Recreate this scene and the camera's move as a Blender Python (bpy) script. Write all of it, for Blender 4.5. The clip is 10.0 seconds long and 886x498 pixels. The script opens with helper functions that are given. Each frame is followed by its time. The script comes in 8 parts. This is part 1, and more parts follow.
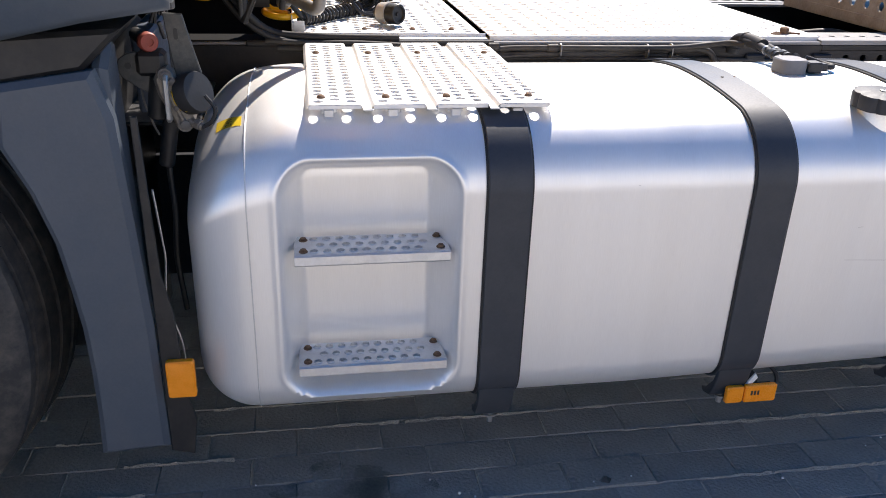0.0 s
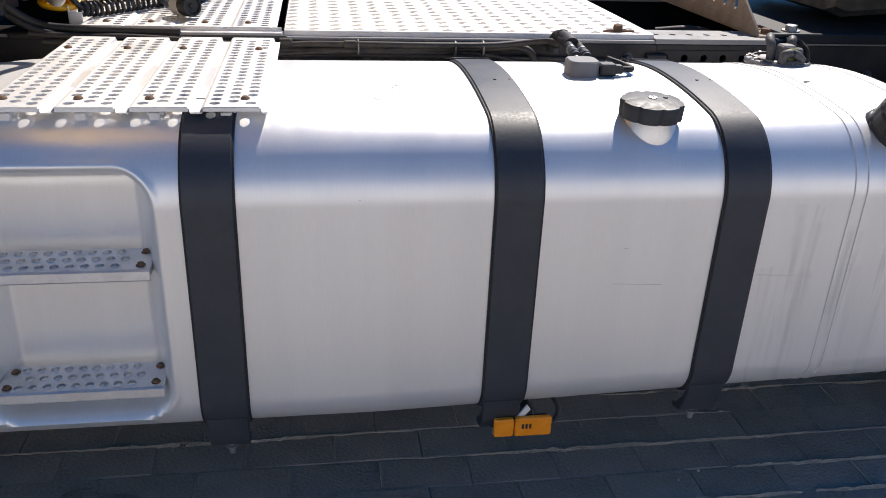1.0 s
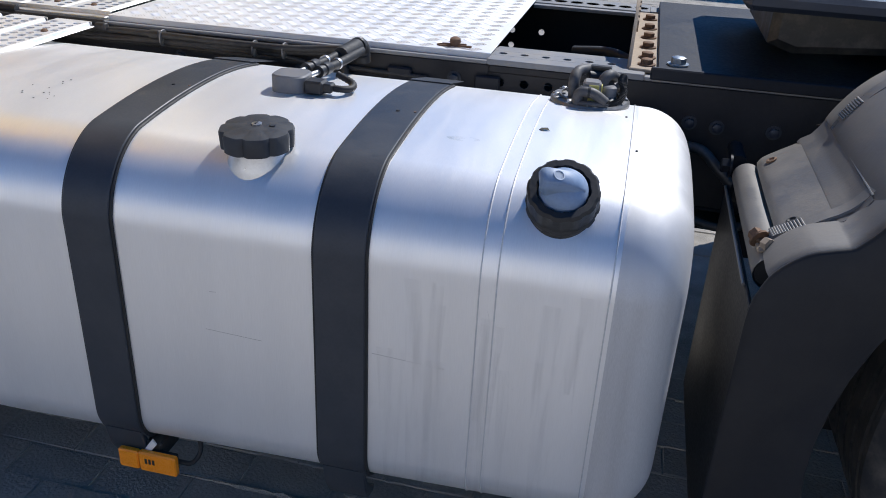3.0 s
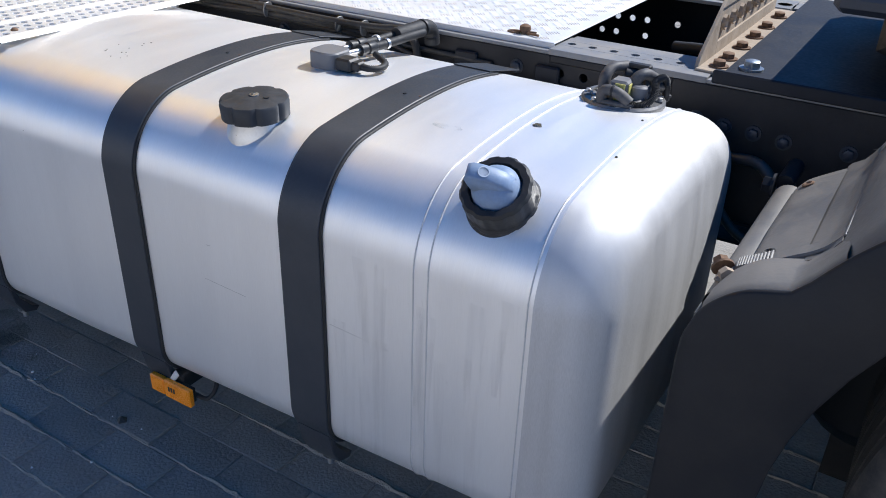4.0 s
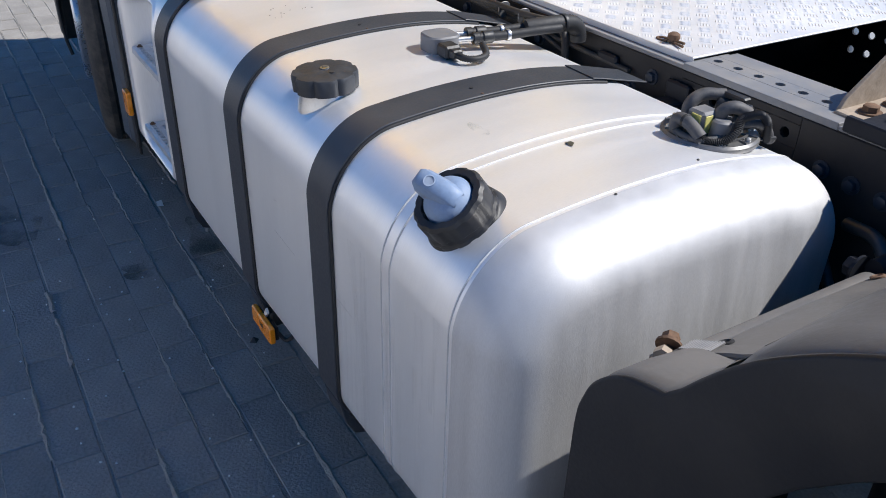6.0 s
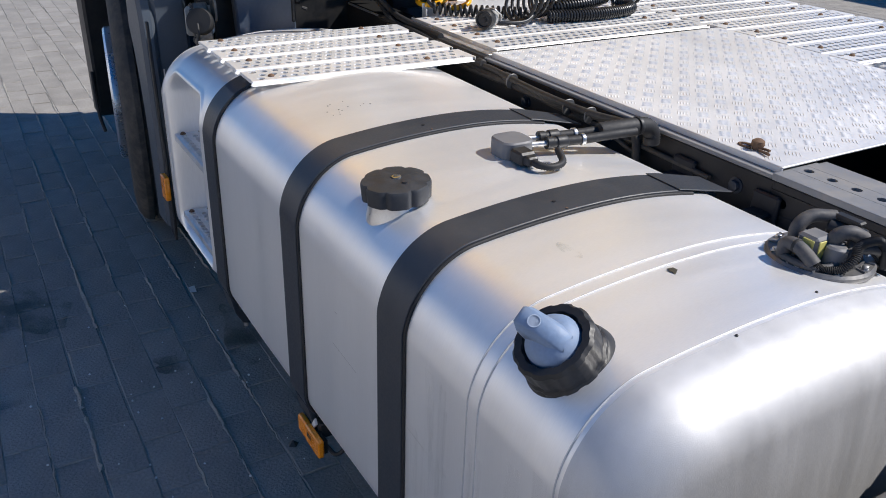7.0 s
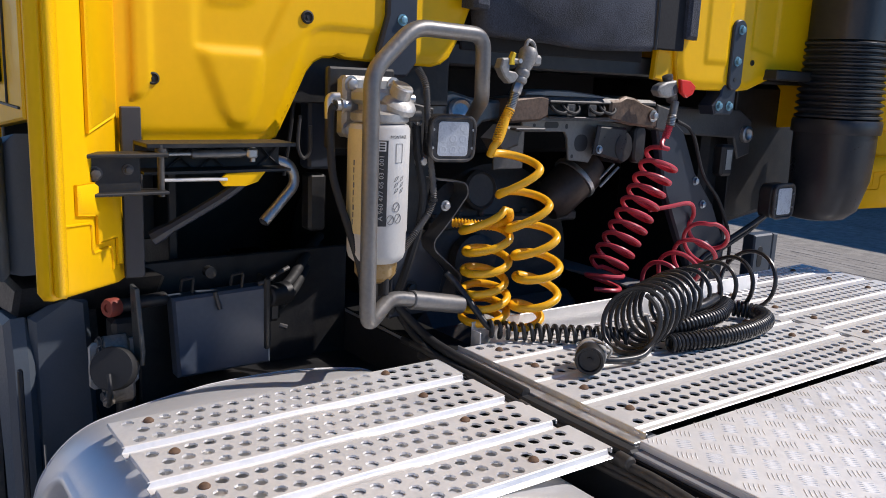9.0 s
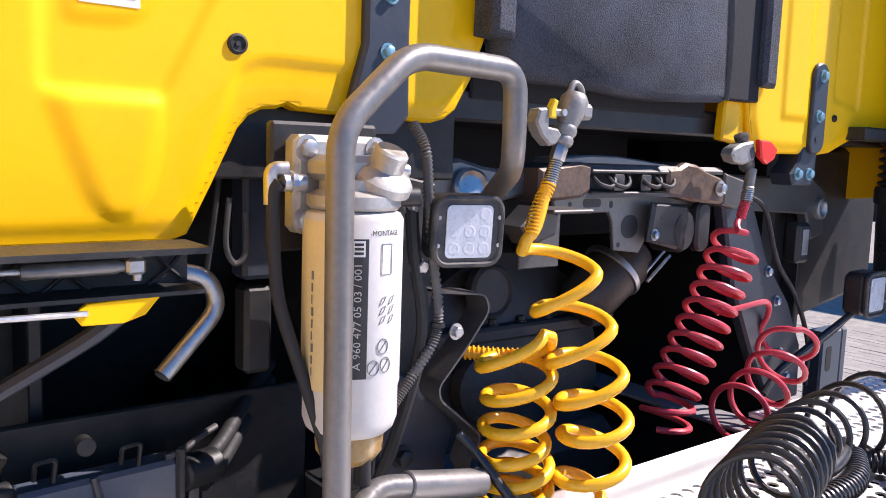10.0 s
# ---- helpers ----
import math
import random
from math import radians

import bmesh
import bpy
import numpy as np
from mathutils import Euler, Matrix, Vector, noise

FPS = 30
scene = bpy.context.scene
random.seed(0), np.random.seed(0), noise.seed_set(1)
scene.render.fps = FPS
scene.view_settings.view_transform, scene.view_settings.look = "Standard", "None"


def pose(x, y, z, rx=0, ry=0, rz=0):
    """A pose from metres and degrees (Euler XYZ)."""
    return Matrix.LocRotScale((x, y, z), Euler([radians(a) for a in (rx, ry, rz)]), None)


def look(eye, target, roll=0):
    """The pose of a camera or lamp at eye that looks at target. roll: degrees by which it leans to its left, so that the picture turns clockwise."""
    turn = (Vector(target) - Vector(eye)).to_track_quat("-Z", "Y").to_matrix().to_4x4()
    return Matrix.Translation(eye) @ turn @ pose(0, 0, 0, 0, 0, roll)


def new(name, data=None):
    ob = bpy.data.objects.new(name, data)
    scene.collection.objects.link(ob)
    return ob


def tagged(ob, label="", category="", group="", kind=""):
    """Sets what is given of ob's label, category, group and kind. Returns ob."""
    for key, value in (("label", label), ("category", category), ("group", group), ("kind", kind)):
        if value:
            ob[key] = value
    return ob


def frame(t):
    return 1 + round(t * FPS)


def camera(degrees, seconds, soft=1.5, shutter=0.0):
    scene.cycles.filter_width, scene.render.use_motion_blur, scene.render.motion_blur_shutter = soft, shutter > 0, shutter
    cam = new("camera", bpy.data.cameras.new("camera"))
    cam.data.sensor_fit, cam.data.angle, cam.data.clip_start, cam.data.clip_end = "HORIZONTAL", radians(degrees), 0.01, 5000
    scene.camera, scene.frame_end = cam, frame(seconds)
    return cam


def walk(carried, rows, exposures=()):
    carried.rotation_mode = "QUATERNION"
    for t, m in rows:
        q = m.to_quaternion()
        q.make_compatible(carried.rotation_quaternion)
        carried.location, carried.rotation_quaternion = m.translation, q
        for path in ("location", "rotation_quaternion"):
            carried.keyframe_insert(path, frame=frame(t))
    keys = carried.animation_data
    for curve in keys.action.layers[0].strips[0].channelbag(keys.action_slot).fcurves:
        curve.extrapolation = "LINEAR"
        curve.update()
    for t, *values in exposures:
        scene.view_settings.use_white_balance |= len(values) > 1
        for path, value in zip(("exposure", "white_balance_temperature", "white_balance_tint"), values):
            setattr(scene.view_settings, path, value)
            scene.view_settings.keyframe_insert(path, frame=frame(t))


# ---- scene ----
from mathutils.bvhtree import BVHTree

cam = camera(56.6, 10.0, soft=0.95)

PATH = [
    (0, (-0.056, -0.021, 1.351), (0.262, 1.774, 0.528), 1.9),
    (0.5, (0.243, 0.003, 1.347), (0.541, 1.797, 0.514), 2.1),
    (1, (0.531, 0.063, 1.353), (0.823, 1.852, 0.509), 2.4),
    (1.5, (0.839, 0.093, 1.373), (1.108, 1.886, 0.528), 2.5),
    (2, (1.155, 0.177, 1.385), (1.313, 1.975, 0.524), 3.1),
    (2.5, (1.481, 0.267, 1.395), (1.347, 2.063, 0.525), 2.3),
    (2.7, (1.593, 0.3, 1.394), (1.363, 2.082, 0.517), 2.6),
    (3.8, (2.123, 0.488, 1.426), (1.313, 2.053, 0.479), 2.2),
    (4, (2.186, 0.528, 1.428), (1.279, 2.032, 0.471), 1.9),
    (4.5, (2.36, 0.602, 1.436), (1.235, 1.943, 0.468), 1.9),
    (5, (2.416, 0.755, 1.437), (1.106, 1.887, 0.437), 1.4),
    (5.2, (2.432, 0.818, 1.441), (1.062, 1.868, 0.43), 1.3),
    (6.3, (2.548, 0.974, 1.473), (1.082, 1.873, 0.453), 1.5),
    (6.5, (2.52, 0.963, 1.484), (1.038, 1.864, 0.488), 1.6),
    (7, (2.351, 0.934, 1.491), (0.821, 1.86, 0.596), 1.9),
    (7.5, (2.139, 0.962, 1.475), (0.551, 1.926, 0.735), 2.1),
    (8, (1.814, 1.035, 1.473), (0.206, 2.043, 0.843), 2.6),
    (8.5, (1.528, 1.128, 1.475), (-0.041, 2.224, 0.896), 2.8),
    (9, (1.238, 1.242, 1.502), (-0.342, 2.401, 1.1), 2.6),
    (9.5, (0.928, 1.42, 1.499), (-0.653, 2.614, 1.221), 2.2),
    (10, (0.72, 1.556, 1.491), (-0.845, 2.777, 1.251), 2.0),
]
walk(cam, [(t, look(eye, target, roll)) for t, eye, target, roll in PATH], [(0, 0.80, 6950, 14), (0.5, 0.62, 6950, 14), (1, 0.34, 6950, 13), (2, 0.27, 6520, 12), (2.5, 0.11, 6300, 11), (4.5, 0.48, 6150, 10), (6.5, 0.25, 6450, 11), (8, -0.05, 6550, 12), (8.5, -0.1, 6450, 13), (9, -0.1, 6600, 15), (9.5, 0.33, 6800, 18), (10, 0.88, 6700, 23)])

# ---------------------------------------------------------------- light
SUN_TO = Vector((0.45, 0.89, 1.07)).normalized()
world = bpy.data.worlds.new("sky")
scene.world = world
world.use_nodes = True
wn = world.node_tree.nodes
sky = wn.new("ShaderNodeTexSky")
sky.sky_type, sky.sun_disc = "NISHITA", False
sky.sun_elevation, sky.sun_rotation = radians(47), radians(27)
sky.altitude = 1200
sky.air_density, sky.dust_density, sky.ozone_density = 0.9, 0.1, 6.0
wn["Background"].inputs["Strength"].default_value = 0.115
deep = wn.new("ShaderNodeHueSaturation")
deep.inputs["Saturation"].default_value = 1.3
world.node_tree.links.new(sky.outputs["Color"], deep.inputs["Color"])
world.node_tree.links.new(deep.outputs["Color"], wn["Background"].inputs["Color"])
sun = new("sun", bpy.data.lights.new("sun", "SUN"))
sun.data.energy, sun.data.angle, sun.data.color = 4.6, radians(0.55), (1.0, 0.965, 0.91)
sun.matrix_world = look(SUN_TO * 30, (0, 0, 0))


# ---------------------------------------------------------------- materials
def surf(name, col, rough=0.5, metal=0.0, var=0.15, scale=6.0, fine=90.0, bump=0.15, depth=0.0008, rvar=0.12,
         dust=0.0, dust_col=(0.42, 0.36, 0.28), stretch=(1, 1, 1), piece=0.0, coat=0.0, spec=0.5):
    """A surface with broad and fine variation of colour, gloss and relief, and dust that lies in patches."""
    m = bpy.data.materials.new(name)
    m.use_nodes = True
    nt = m.node_tree
    n, l = nt.nodes, nt.links
    b = n["Principled BSDF"]
    tc = n.new("ShaderNodeTexCoord")
    mp = n.new("ShaderNodeMapping")
    mp.inputs["Scale"].default_value = stretch
    l.new(tc.outputs["Object"], mp.inputs["Vector"])
    broad, grain = n.new("ShaderNodeTexNoise"), n.new("ShaderNodeTexNoise")
    broad.inputs["Scale"].default_value, grain.inputs["Scale"].default_value = scale, fine
    broad.inputs["Detail"].default_value, grain.inputs["Detail"].default_value = 6, 4
    for t in (broad, grain):
        l.new(mp.outputs["Vector"], t.inputs["Vector"])
    add = n.new("ShaderNodeMath")
    add.operation = "ADD"
    l.new(broad.outputs["Fac"], add.inputs[0])
    l.new(grain.outputs["Fac"], add.inputs[1])
    tone = n.new("ShaderNodeMapRange")
    tone.inputs["From Min"].default_value, tone.inputs["From Max"].default_value = 0.6, 1.4
    tone.inputs["To Min"].default_value, tone.inputs["To Max"].default_value = 1 - var, 1 + var
    l.new(add.outputs[0], tone.inputs["Value"])
    mul = n.new("ShaderNodeMix")
    mul.data_type, mul.blend_type = "RGBA", "MULTIPLY"
    mul.inputs["Factor"].default_value = 1.0
    mul.inputs["A"].default_value = (*col, 1)
    l.new(tone.outputs["Result"], mul.inputs["B"])
    out = mul.outputs["Result"]
    if piece:
        info, pr = n.new("ShaderNodeObjectInfo"), n.new("ShaderNodeMapRange")
        pr.inputs["To Min"].default_value, pr.inputs["To Max"].default_value = 1 - piece, 1 + piece
        l.new(info.outputs["Random"], pr.inputs["Value"])
        pm = n.new("ShaderNodeMix")
        pm.data_type, pm.blend_type = "RGBA", "MULTIPLY"
        pm.inputs["Factor"].default_value = 1.0
        l.new(out, pm.inputs["A"])
        l.new(pr.outputs["Result"], pm.inputs["B"])
        out = pm.outputs["Result"]
    rr = n.new("ShaderNodeMapRange")
    rr.inputs["From Min"].default_value, rr.inputs["From Max"].default_value = 0.6, 1.4
    rr.inputs["To Min"].default_value, rr.inputs["To Max"].default_value = max(rough - rvar, 0.02), min(rough + rvar, 1)
    l.new(add.outputs[0], rr.inputs["Value"])
    rout = rr.outputs["Result"]
    if dust:
        dn, dr = n.new("ShaderNodeTexNoise"), n.new("ShaderNodeMapRange")
        dn.inputs["Scale"].default_value, dn.inputs["Detail"].default_value = scale * 2.3, 9
        dn.inputs["Roughness"].default_value = 0.68
        l.new(mp.outputs["Vector"], dn.inputs["Vector"])
        dr.inputs["From Min"].default_value, dr.inputs["From Max"].default_value = 0.42, 0.72
        dr.inputs["To Max"].default_value = dust
        l.new(dn.outputs["Fac"], dr.inputs["Value"])
        dm = n.new("ShaderNodeMix")
        dm.data_type = "RGBA"
        dm.inputs["B"].default_value = (*dust_col, 1)
        l.new(dr.outputs["Result"], dm.inputs["Factor"])
        l.new(out, dm.inputs["A"])
        out = dm.outputs["Result"]
        ra = n.new("ShaderNodeMath")
        ra.operation, ra.use_clamp = "ADD", True
        l.new(rout, ra.inputs[0])
        l.new(dr.outputs["Result"], ra.inputs[1])
        rout = ra.outputs[0]
        if metal:
            mm = n.new("ShaderNodeMath")
            mm.operation, mm.use_clamp = "SUBTRACT", True
            mm.inputs[0].default_value = metal
            l.new(dr.outputs["Result"], mm.inputs[1])
            l.new(mm.outputs[0], b.inputs["Metallic"])
    l.new(out, b.inputs["Base Color"])
    l.new(rout, b.inputs["Roughness"])
    b.inputs["Metallic"].default_value = metal
    b.inputs["Coat Weight"].default_value = coat
    b.inputs["Coat Roughness"].default_value = 0.08
    b.inputs["Specular IOR Level"].default_value = spec
    bp = n.new("ShaderNodeBump")
    bp.inputs["Strength"].default_value, bp.inputs["Distance"].default_value = bump, depth
    l.new(grain.outputs["Fac"], bp.inputs["Height"])
    l.new(bp.outputs["Normal"], b.inputs["Normal"])
    return m


ALU = surf("satin_aluminium", (0.90, 0.89, 0.875), 0.38, 0.60, 0.05, 1.6, 120, 0.10, 0.0004, 0.05, dust=0.05, dust_col=(0.60, 0.58, 0.54), stretch=(7, 1, 0.25))
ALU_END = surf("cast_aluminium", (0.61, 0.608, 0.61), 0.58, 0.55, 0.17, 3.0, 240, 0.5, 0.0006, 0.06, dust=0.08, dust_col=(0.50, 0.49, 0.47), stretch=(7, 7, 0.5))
ALU_WELD = surf("weld_aluminium", (0.72, 0.72, 0.72), 0.36, 1.0, 0.10, 30.0, 200, 0.4, 0.0006)
ALU_STEP = surf("step_aluminium", (0.72, 0.73, 0.75), 0.42, 1.0, 0.10, 9.0, 160, 0.3, 0.0004, dust=0.25)
ALU_DECK = surf("deck_aluminium", (0.86, 0.85, 0.83), 0.46, 0.5, 0.05, 7.0, 150, 0.25, 0.0004, dust=0.06)
CHECKER = surf("tread_plate", (0.80, 0.795, 0.785), 0.50, 0.45, 0.05, 4.0, 120, 0.3, 0.0004, dust=0.08, dust_col=(0.60, 0.57, 0.52))
STRAP = surf("strap_paint", (0.036, 0.042, 0.052), 0.45, 0.0, 0.18, 5.0, 220, 0.25, 0.0004, dust=0.07, dust_col=(0.30, 0.27, 0.24), spec=0.4)
RUBBER = surf("rubber", (0.018, 0.018, 0.019), 0.65, 0.0, 0.2, 12.0, 160, 0.3)
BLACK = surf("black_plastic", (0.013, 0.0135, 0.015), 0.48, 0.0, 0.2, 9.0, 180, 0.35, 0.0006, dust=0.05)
# dusty mudguard plastic, made lighter still for the sun on its top
GUARD_SUNLIT = surf("mudguard_plastic_sunlit", (0.128, 0.121, 0.113), 0.46, 0.0, 0.2, 2.5, 150, 0.35, 0.0007, dust=0.4, dust_col=(0.25, 0.225, 0.195))
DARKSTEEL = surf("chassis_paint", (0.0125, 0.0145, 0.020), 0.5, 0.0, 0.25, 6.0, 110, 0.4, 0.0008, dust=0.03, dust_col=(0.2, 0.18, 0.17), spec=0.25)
# chassis paint lightened for the top flange, which faces the sun
RAILTOP = surf("sunlit_rail_paint", (0.20, 0.205, 0.215), 0.5, 0.0, 0.15, 6.0, 110, 0.3, 0.0006, dust=0.25)
GREY_PL = surf("grey_plastic", (0.070, 0.088, 0.112), 0.45, 0.0, 0.12, 3.0, 220, 0.3, 0.0005, dust=0.05)
YELLOW = surf("yellow_paint", (0.96, 0.53, 0.0), 0.45, 0.0, 0.03, 3.0, 60, 0.05, 0.0003, 0.06, coat=0.15, spec=0.2)
FOAM = surf("foam_mat", (0.062, 0.070, 0.090), 0.9, 0.0, 1.0, 9.0, 420, 1.0, 0.004)
STEEL = surf("bare_steel", (0.50, 0.50, 0.50), 0.38, 1.0, 0.2, 12.0, 140, 0.3, 0.0005, dust=0.2)
PIPE = surf("grey_pipe", (0.19, 0.186, 0.182), 0.40, 0.55, 0.2, 9.0, 130, 0.25, 0.0004, dust=0.12)
DKPIPE = surf("grimy_steel", (0.085, 0.083, 0.082), 0.45, 0.4, 0.3, 14.0, 130, 0.35, 0.0006, dust=0.10, dust_col=(0.20, 0.15, 0.11))
DUCTPL = surf("duct_plastic", (0.017, 0.019, 0.024), 0.33, 0.0, 0.15, 4.0, 160, 0.2, 0.0005, dust=0.05)
GRIME = surf("grimy_brown_steel", (0.115, 0.075, 0.052), 0.45, 0.3, 0.5, 30.0, 140, 0.5, 0.0008, dust=0.2, dust_col=(0.24, 0.19, 0.15))
CAST = surf("cast_housing", (0.42, 0.42, 0.41), 0.45, 0.7, 0.2, 20.0, 200, 0.5, 0.0008, dust=0.3)
RUST = surf("rusty_plate", (0.34, 0.27, 0.20), 0.75, 0.1, 0.25, 10.0, 120, 0.6, 0.001, dust=0.5, dust_col=(0.50, 0.43, 0.35))
RUSTBOLT = surf("rusty_bolt", (0.17, 0.10, 0.06), 0.8, 0.2, 0.4, 40.0, 200, 0.8, 0.001)
ZINC = surf("zinc_bolt", (0.34, 0.38, 0.42), 0.4, 0.9, 0.2, 30.0, 200, 0.4)
BLUEBOLT = surf("blue_bolt", (0.18, 0.36, 0.45), 0.45, 0.5, 0.25, 40.0, 200, 0.4)
BRACKET = surf("bracket_paint", (0.028, 0.035, 0.050), 0.42, 0.0, 0.15, 8.0, 160, 0.3, 0.0006)
AMBER = surf("amber_reflector", (0.95, 0.30, 0.01), 0.28, 0.0, 0.08, 30.0, 500, 0.4, 0.0006, coat=0.4)
ORANGE = surf("orange_lens", (0.75, 0.12, 0.01), 0.25, 0.0, 0.1, 20.0, 300, 0.3, coat=0.4)
BLUECAP = surf("blue_cap", (0.215, 0.30, 0.44), 0.5, 0.0, 0.12, 20.0, 200, 0.25, 0.0005, dust=0.15)
YHOSE = surf("yellow_hose", (0.95, 0.48, 0.012), 0.33, 0.0, 0.06, 20.0, 200, 0.15, 0.0004, coat=0.2)
RHOSE = surf("red_hose", (0.58, 0.05, 0.075), 0.36, 0.0, 0.08, 20.0, 200, 0.2, 0.0004, dust=0.08)
BHOSE = surf("black_hose", (0.022, 0.022, 0.023), 0.36, 0.0, 0.2, 20.0, 200, 0.2, 0.0004)
REDPL = surf("red_plastic", (0.75, 0.02, 0.01), 0.35, 0.0, 0.1, 20.0, 200, 0.2)
REDOX = surf("faded_red_cap", (0.30, 0.06, 0.04), 0.6, 0.0, 0.25, 40.0, 200, 0.4)
YELPL = surf("yellow_plastic", (0.75, 0.52, 0.02), 0.5, 0.0, 0.12, 30.0, 200, 0.3)
WHITE = surf("white_enamel", (0.58, 0.57, 0.545), 0.38, 0.0, 0.06, 12.0, 200, 0.1, dust=0.12)
CREAM = surf("yellowed_label", (0.70, 0.58, 0.30), 0.5, 0.0, 0.08, 15.0, 200, 0.1)
INK = surf("black_ink", (0.03, 0.03, 0.032), 0.5, 0.0, 0.1, 30.0, 200, 0.1)
PAPER = surf("white_print", (0.72, 0.72, 0.70), 0.5, 0.0, 0.06, 30.0, 200, 0.1)
LENS = surf("work_lamp_lens", (0.60, 0.63, 0.66), 0.30, 0.0, 0.08, 60.0, 220, 0.35, 0.001, coat=0.3)
TYRE = surf("tyre_rubber", (0.030, 0.030, 0.031), 0.72, 0.0, 0.22, 8.0, 130, 0.4, 0.001, dust=0.22)
RIM = surf("rim_alloy", (0.60, 0.64, 0.70), 0.3, 0.9, 0.1, 10.0, 120, 0.2)
BRICK = surf("paving_brick", (0.295, 0.275, 0.248), 0.85, 0.0, 0.28, 7.0, 120, 1.0, 0.003, 0.08, dust=0.30, dust_col=(0.31, 0.285, 0.25), piece=0.09)
JOINT = surf("joint_sand", (0.29, 0.27, 0.24), 0.95, 0.0, 0.55, 9.0, 240, 0.8, 0.003)
OIL = surf("oil_stain", (0.035, 0.032, 0.03), 0.5, 0.0, 0.3, 20.0, 140, 0.5, 0.001)
CARPAINT = surf("dark_car_paint", (0.03, 0.035, 0.045), 0.2, 0.3, 0.1, 3.0, 60, 0.05, coat=0.6)
CARGLASS = surf("car_glass", (0.02, 0.025, 0.03), 0.08, 0.0, 0.1, 3.0, 60, 0.02)
TRAILER = surf("trailer_sheet", (0.45, 0.46, 0.48), 0.5, 0.0, 0.06, 1.0, 40, 0.1, dust=0.1)
ENGINE = surf("engine_block", (0.062, 0.056, 0.053), 0.5, 0.3, 0.35, 9.0, 90, 0.6, 0.002, dust=0.25, dust_col=(0.12, 0.10, 0.085))
BROWN = surf("heat_shield", (0.10, 0.075, 0.06), 0.5, 0.5, 0.3, 9.0, 90, 0.5, 0.001)


# ---------------------------------------------------------------- mesh helpers
class Geo:
    """Collects the vertices and faces of one mesh."""

    def __init__(self):
        self.v, self.f = [], []

    def add(self, verts, faces):
        k = len(self.v)
        self.v += [tuple(p) for p in verts]
        self.f += [tuple(i + k for i in f) for f in faces]
        return self

    def box(self, lo, hi, c=0.002, m=None):
        """A box with chamfered edges."""
        lo, hi = Vector([min(a, b) for a, b in zip(lo, hi)]), Vector([max(a, b) for a, b in zip(lo, hi)])
        c = min(c, min(hi - lo) * 0.45)
        idx, vs = {}, []
        for sx in (0, 1):
            for sy in (0, 1):
                for sz in (0, 1):
                    p = [(lo, hi)[s][i] for i, s in enumerate((sx, sy, sz))]
                    for ax in range(3):
                        q = list(p)
                        for o in range(3):
                            if o != ax:
                                q[o] += c if (sx, sy, sz)[o] == 0 else -c
                        idx[sx, sy, sz, ax] = len(vs)
                        vs.append(q)
        fs = []
        for ax in range(3):
            o1, o2 = (ax + 1) % 3, (ax + 2) % 3
            for s in (0, 1):
                ring = []
                for a, b in ((0, 0), (1, 0), (1, 1), (0, 1)):
                    k = [0, 0, 0]
                    k[ax], k[o1], k[o2] = s, a, b
                    ring.append(idx[k[0], k[1], k[2], ax])
                fs.append(ring if s else ring[::-1])
            for a in (0, 1):
                for b in (0, 1):
                    k = [0, 0, 0]
                    k[o1], k[o2] = a, b
                    j = list(k)
                    j[ax] = 1
                    q = [idx[k[0], k[1], k[2], o1], idx[j[0], j[1], j[2], o1], idx[j[0], j[1], j[2], o2], idx[k[0], k[1], k[2], o2]]
                    fs.append(q if a == b else q[::-1])
        for k in ((a, b, d) for a in (0, 1) for b in (0, 1) for d in (0, 1)):
            q = [idx[k[0], k[1], k[2], ax] for ax in range(3)]
            fs.append(q if sum(k) % 2 else q[::-1])
        if m is not None:
            vs = [m @ Vector(p) for p in vs]
        return self.add(vs, fs)

    def prism(self, pts, axis, a, b, c=0.0):
        """A polygon in the plane across the axis, drawn out from a to b, with its rims chamfered by c."""
        o = [(1, 2), (0, 2), (0, 1)][axis]
        area = sum(p[0] * q[1] - q[0] * p[1] for p, q in zip(pts, pts[1:] + pts[:1]))
        if area < 0:
            pts = pts[::-1]
        n = len(pts)

        def put(p, h):
            q = [0, 0, 0]
            q[axis], q[o[0]], q[o[1]] = h, p[0], p[1]
            return q

        inner = pts
        if c:
            inner = []
            for i in range(n):
                p, q, r = Vector(pts[i - 1]), Vector(pts[i]), Vector(pts[(i + 1) % n])
                d1, d2 = (q - p).normalized(), (r - q).normalized()
                nn = Vector((-d1.y - d2.y, d1.x + d2.x))
                k = nn.length
                nn = nn.normalized() / max(k / 2, 0.5) if k > 1e-6 else Vector((0, 0))
                inner.append(tuple(q + nn * c))
        s = 1 if b > a else -1
        rings = [(inner, a), (pts, a + s * c), (pts, b - s * c), (inner, b)] if c else [(pts, a), (pts, b)]
        vs = [put(p, h) for ring, h in rings for p in ring]
        fs = [tuple(range(n))[::-1], tuple(range((len(rings) - 1) * n, len(rings) * n))]
        for k in range(len(rings) - 1):
            for i in range(n):
                j = (i + 1) % n
                fs.append((k * n + i, k * n + j, (k + 1) * n + j, (k + 1) * n + i))
        flip = (axis == 1) != (s < 0)
        return self.add(vs, [f[::-1] for f in fs] if flip else fs)

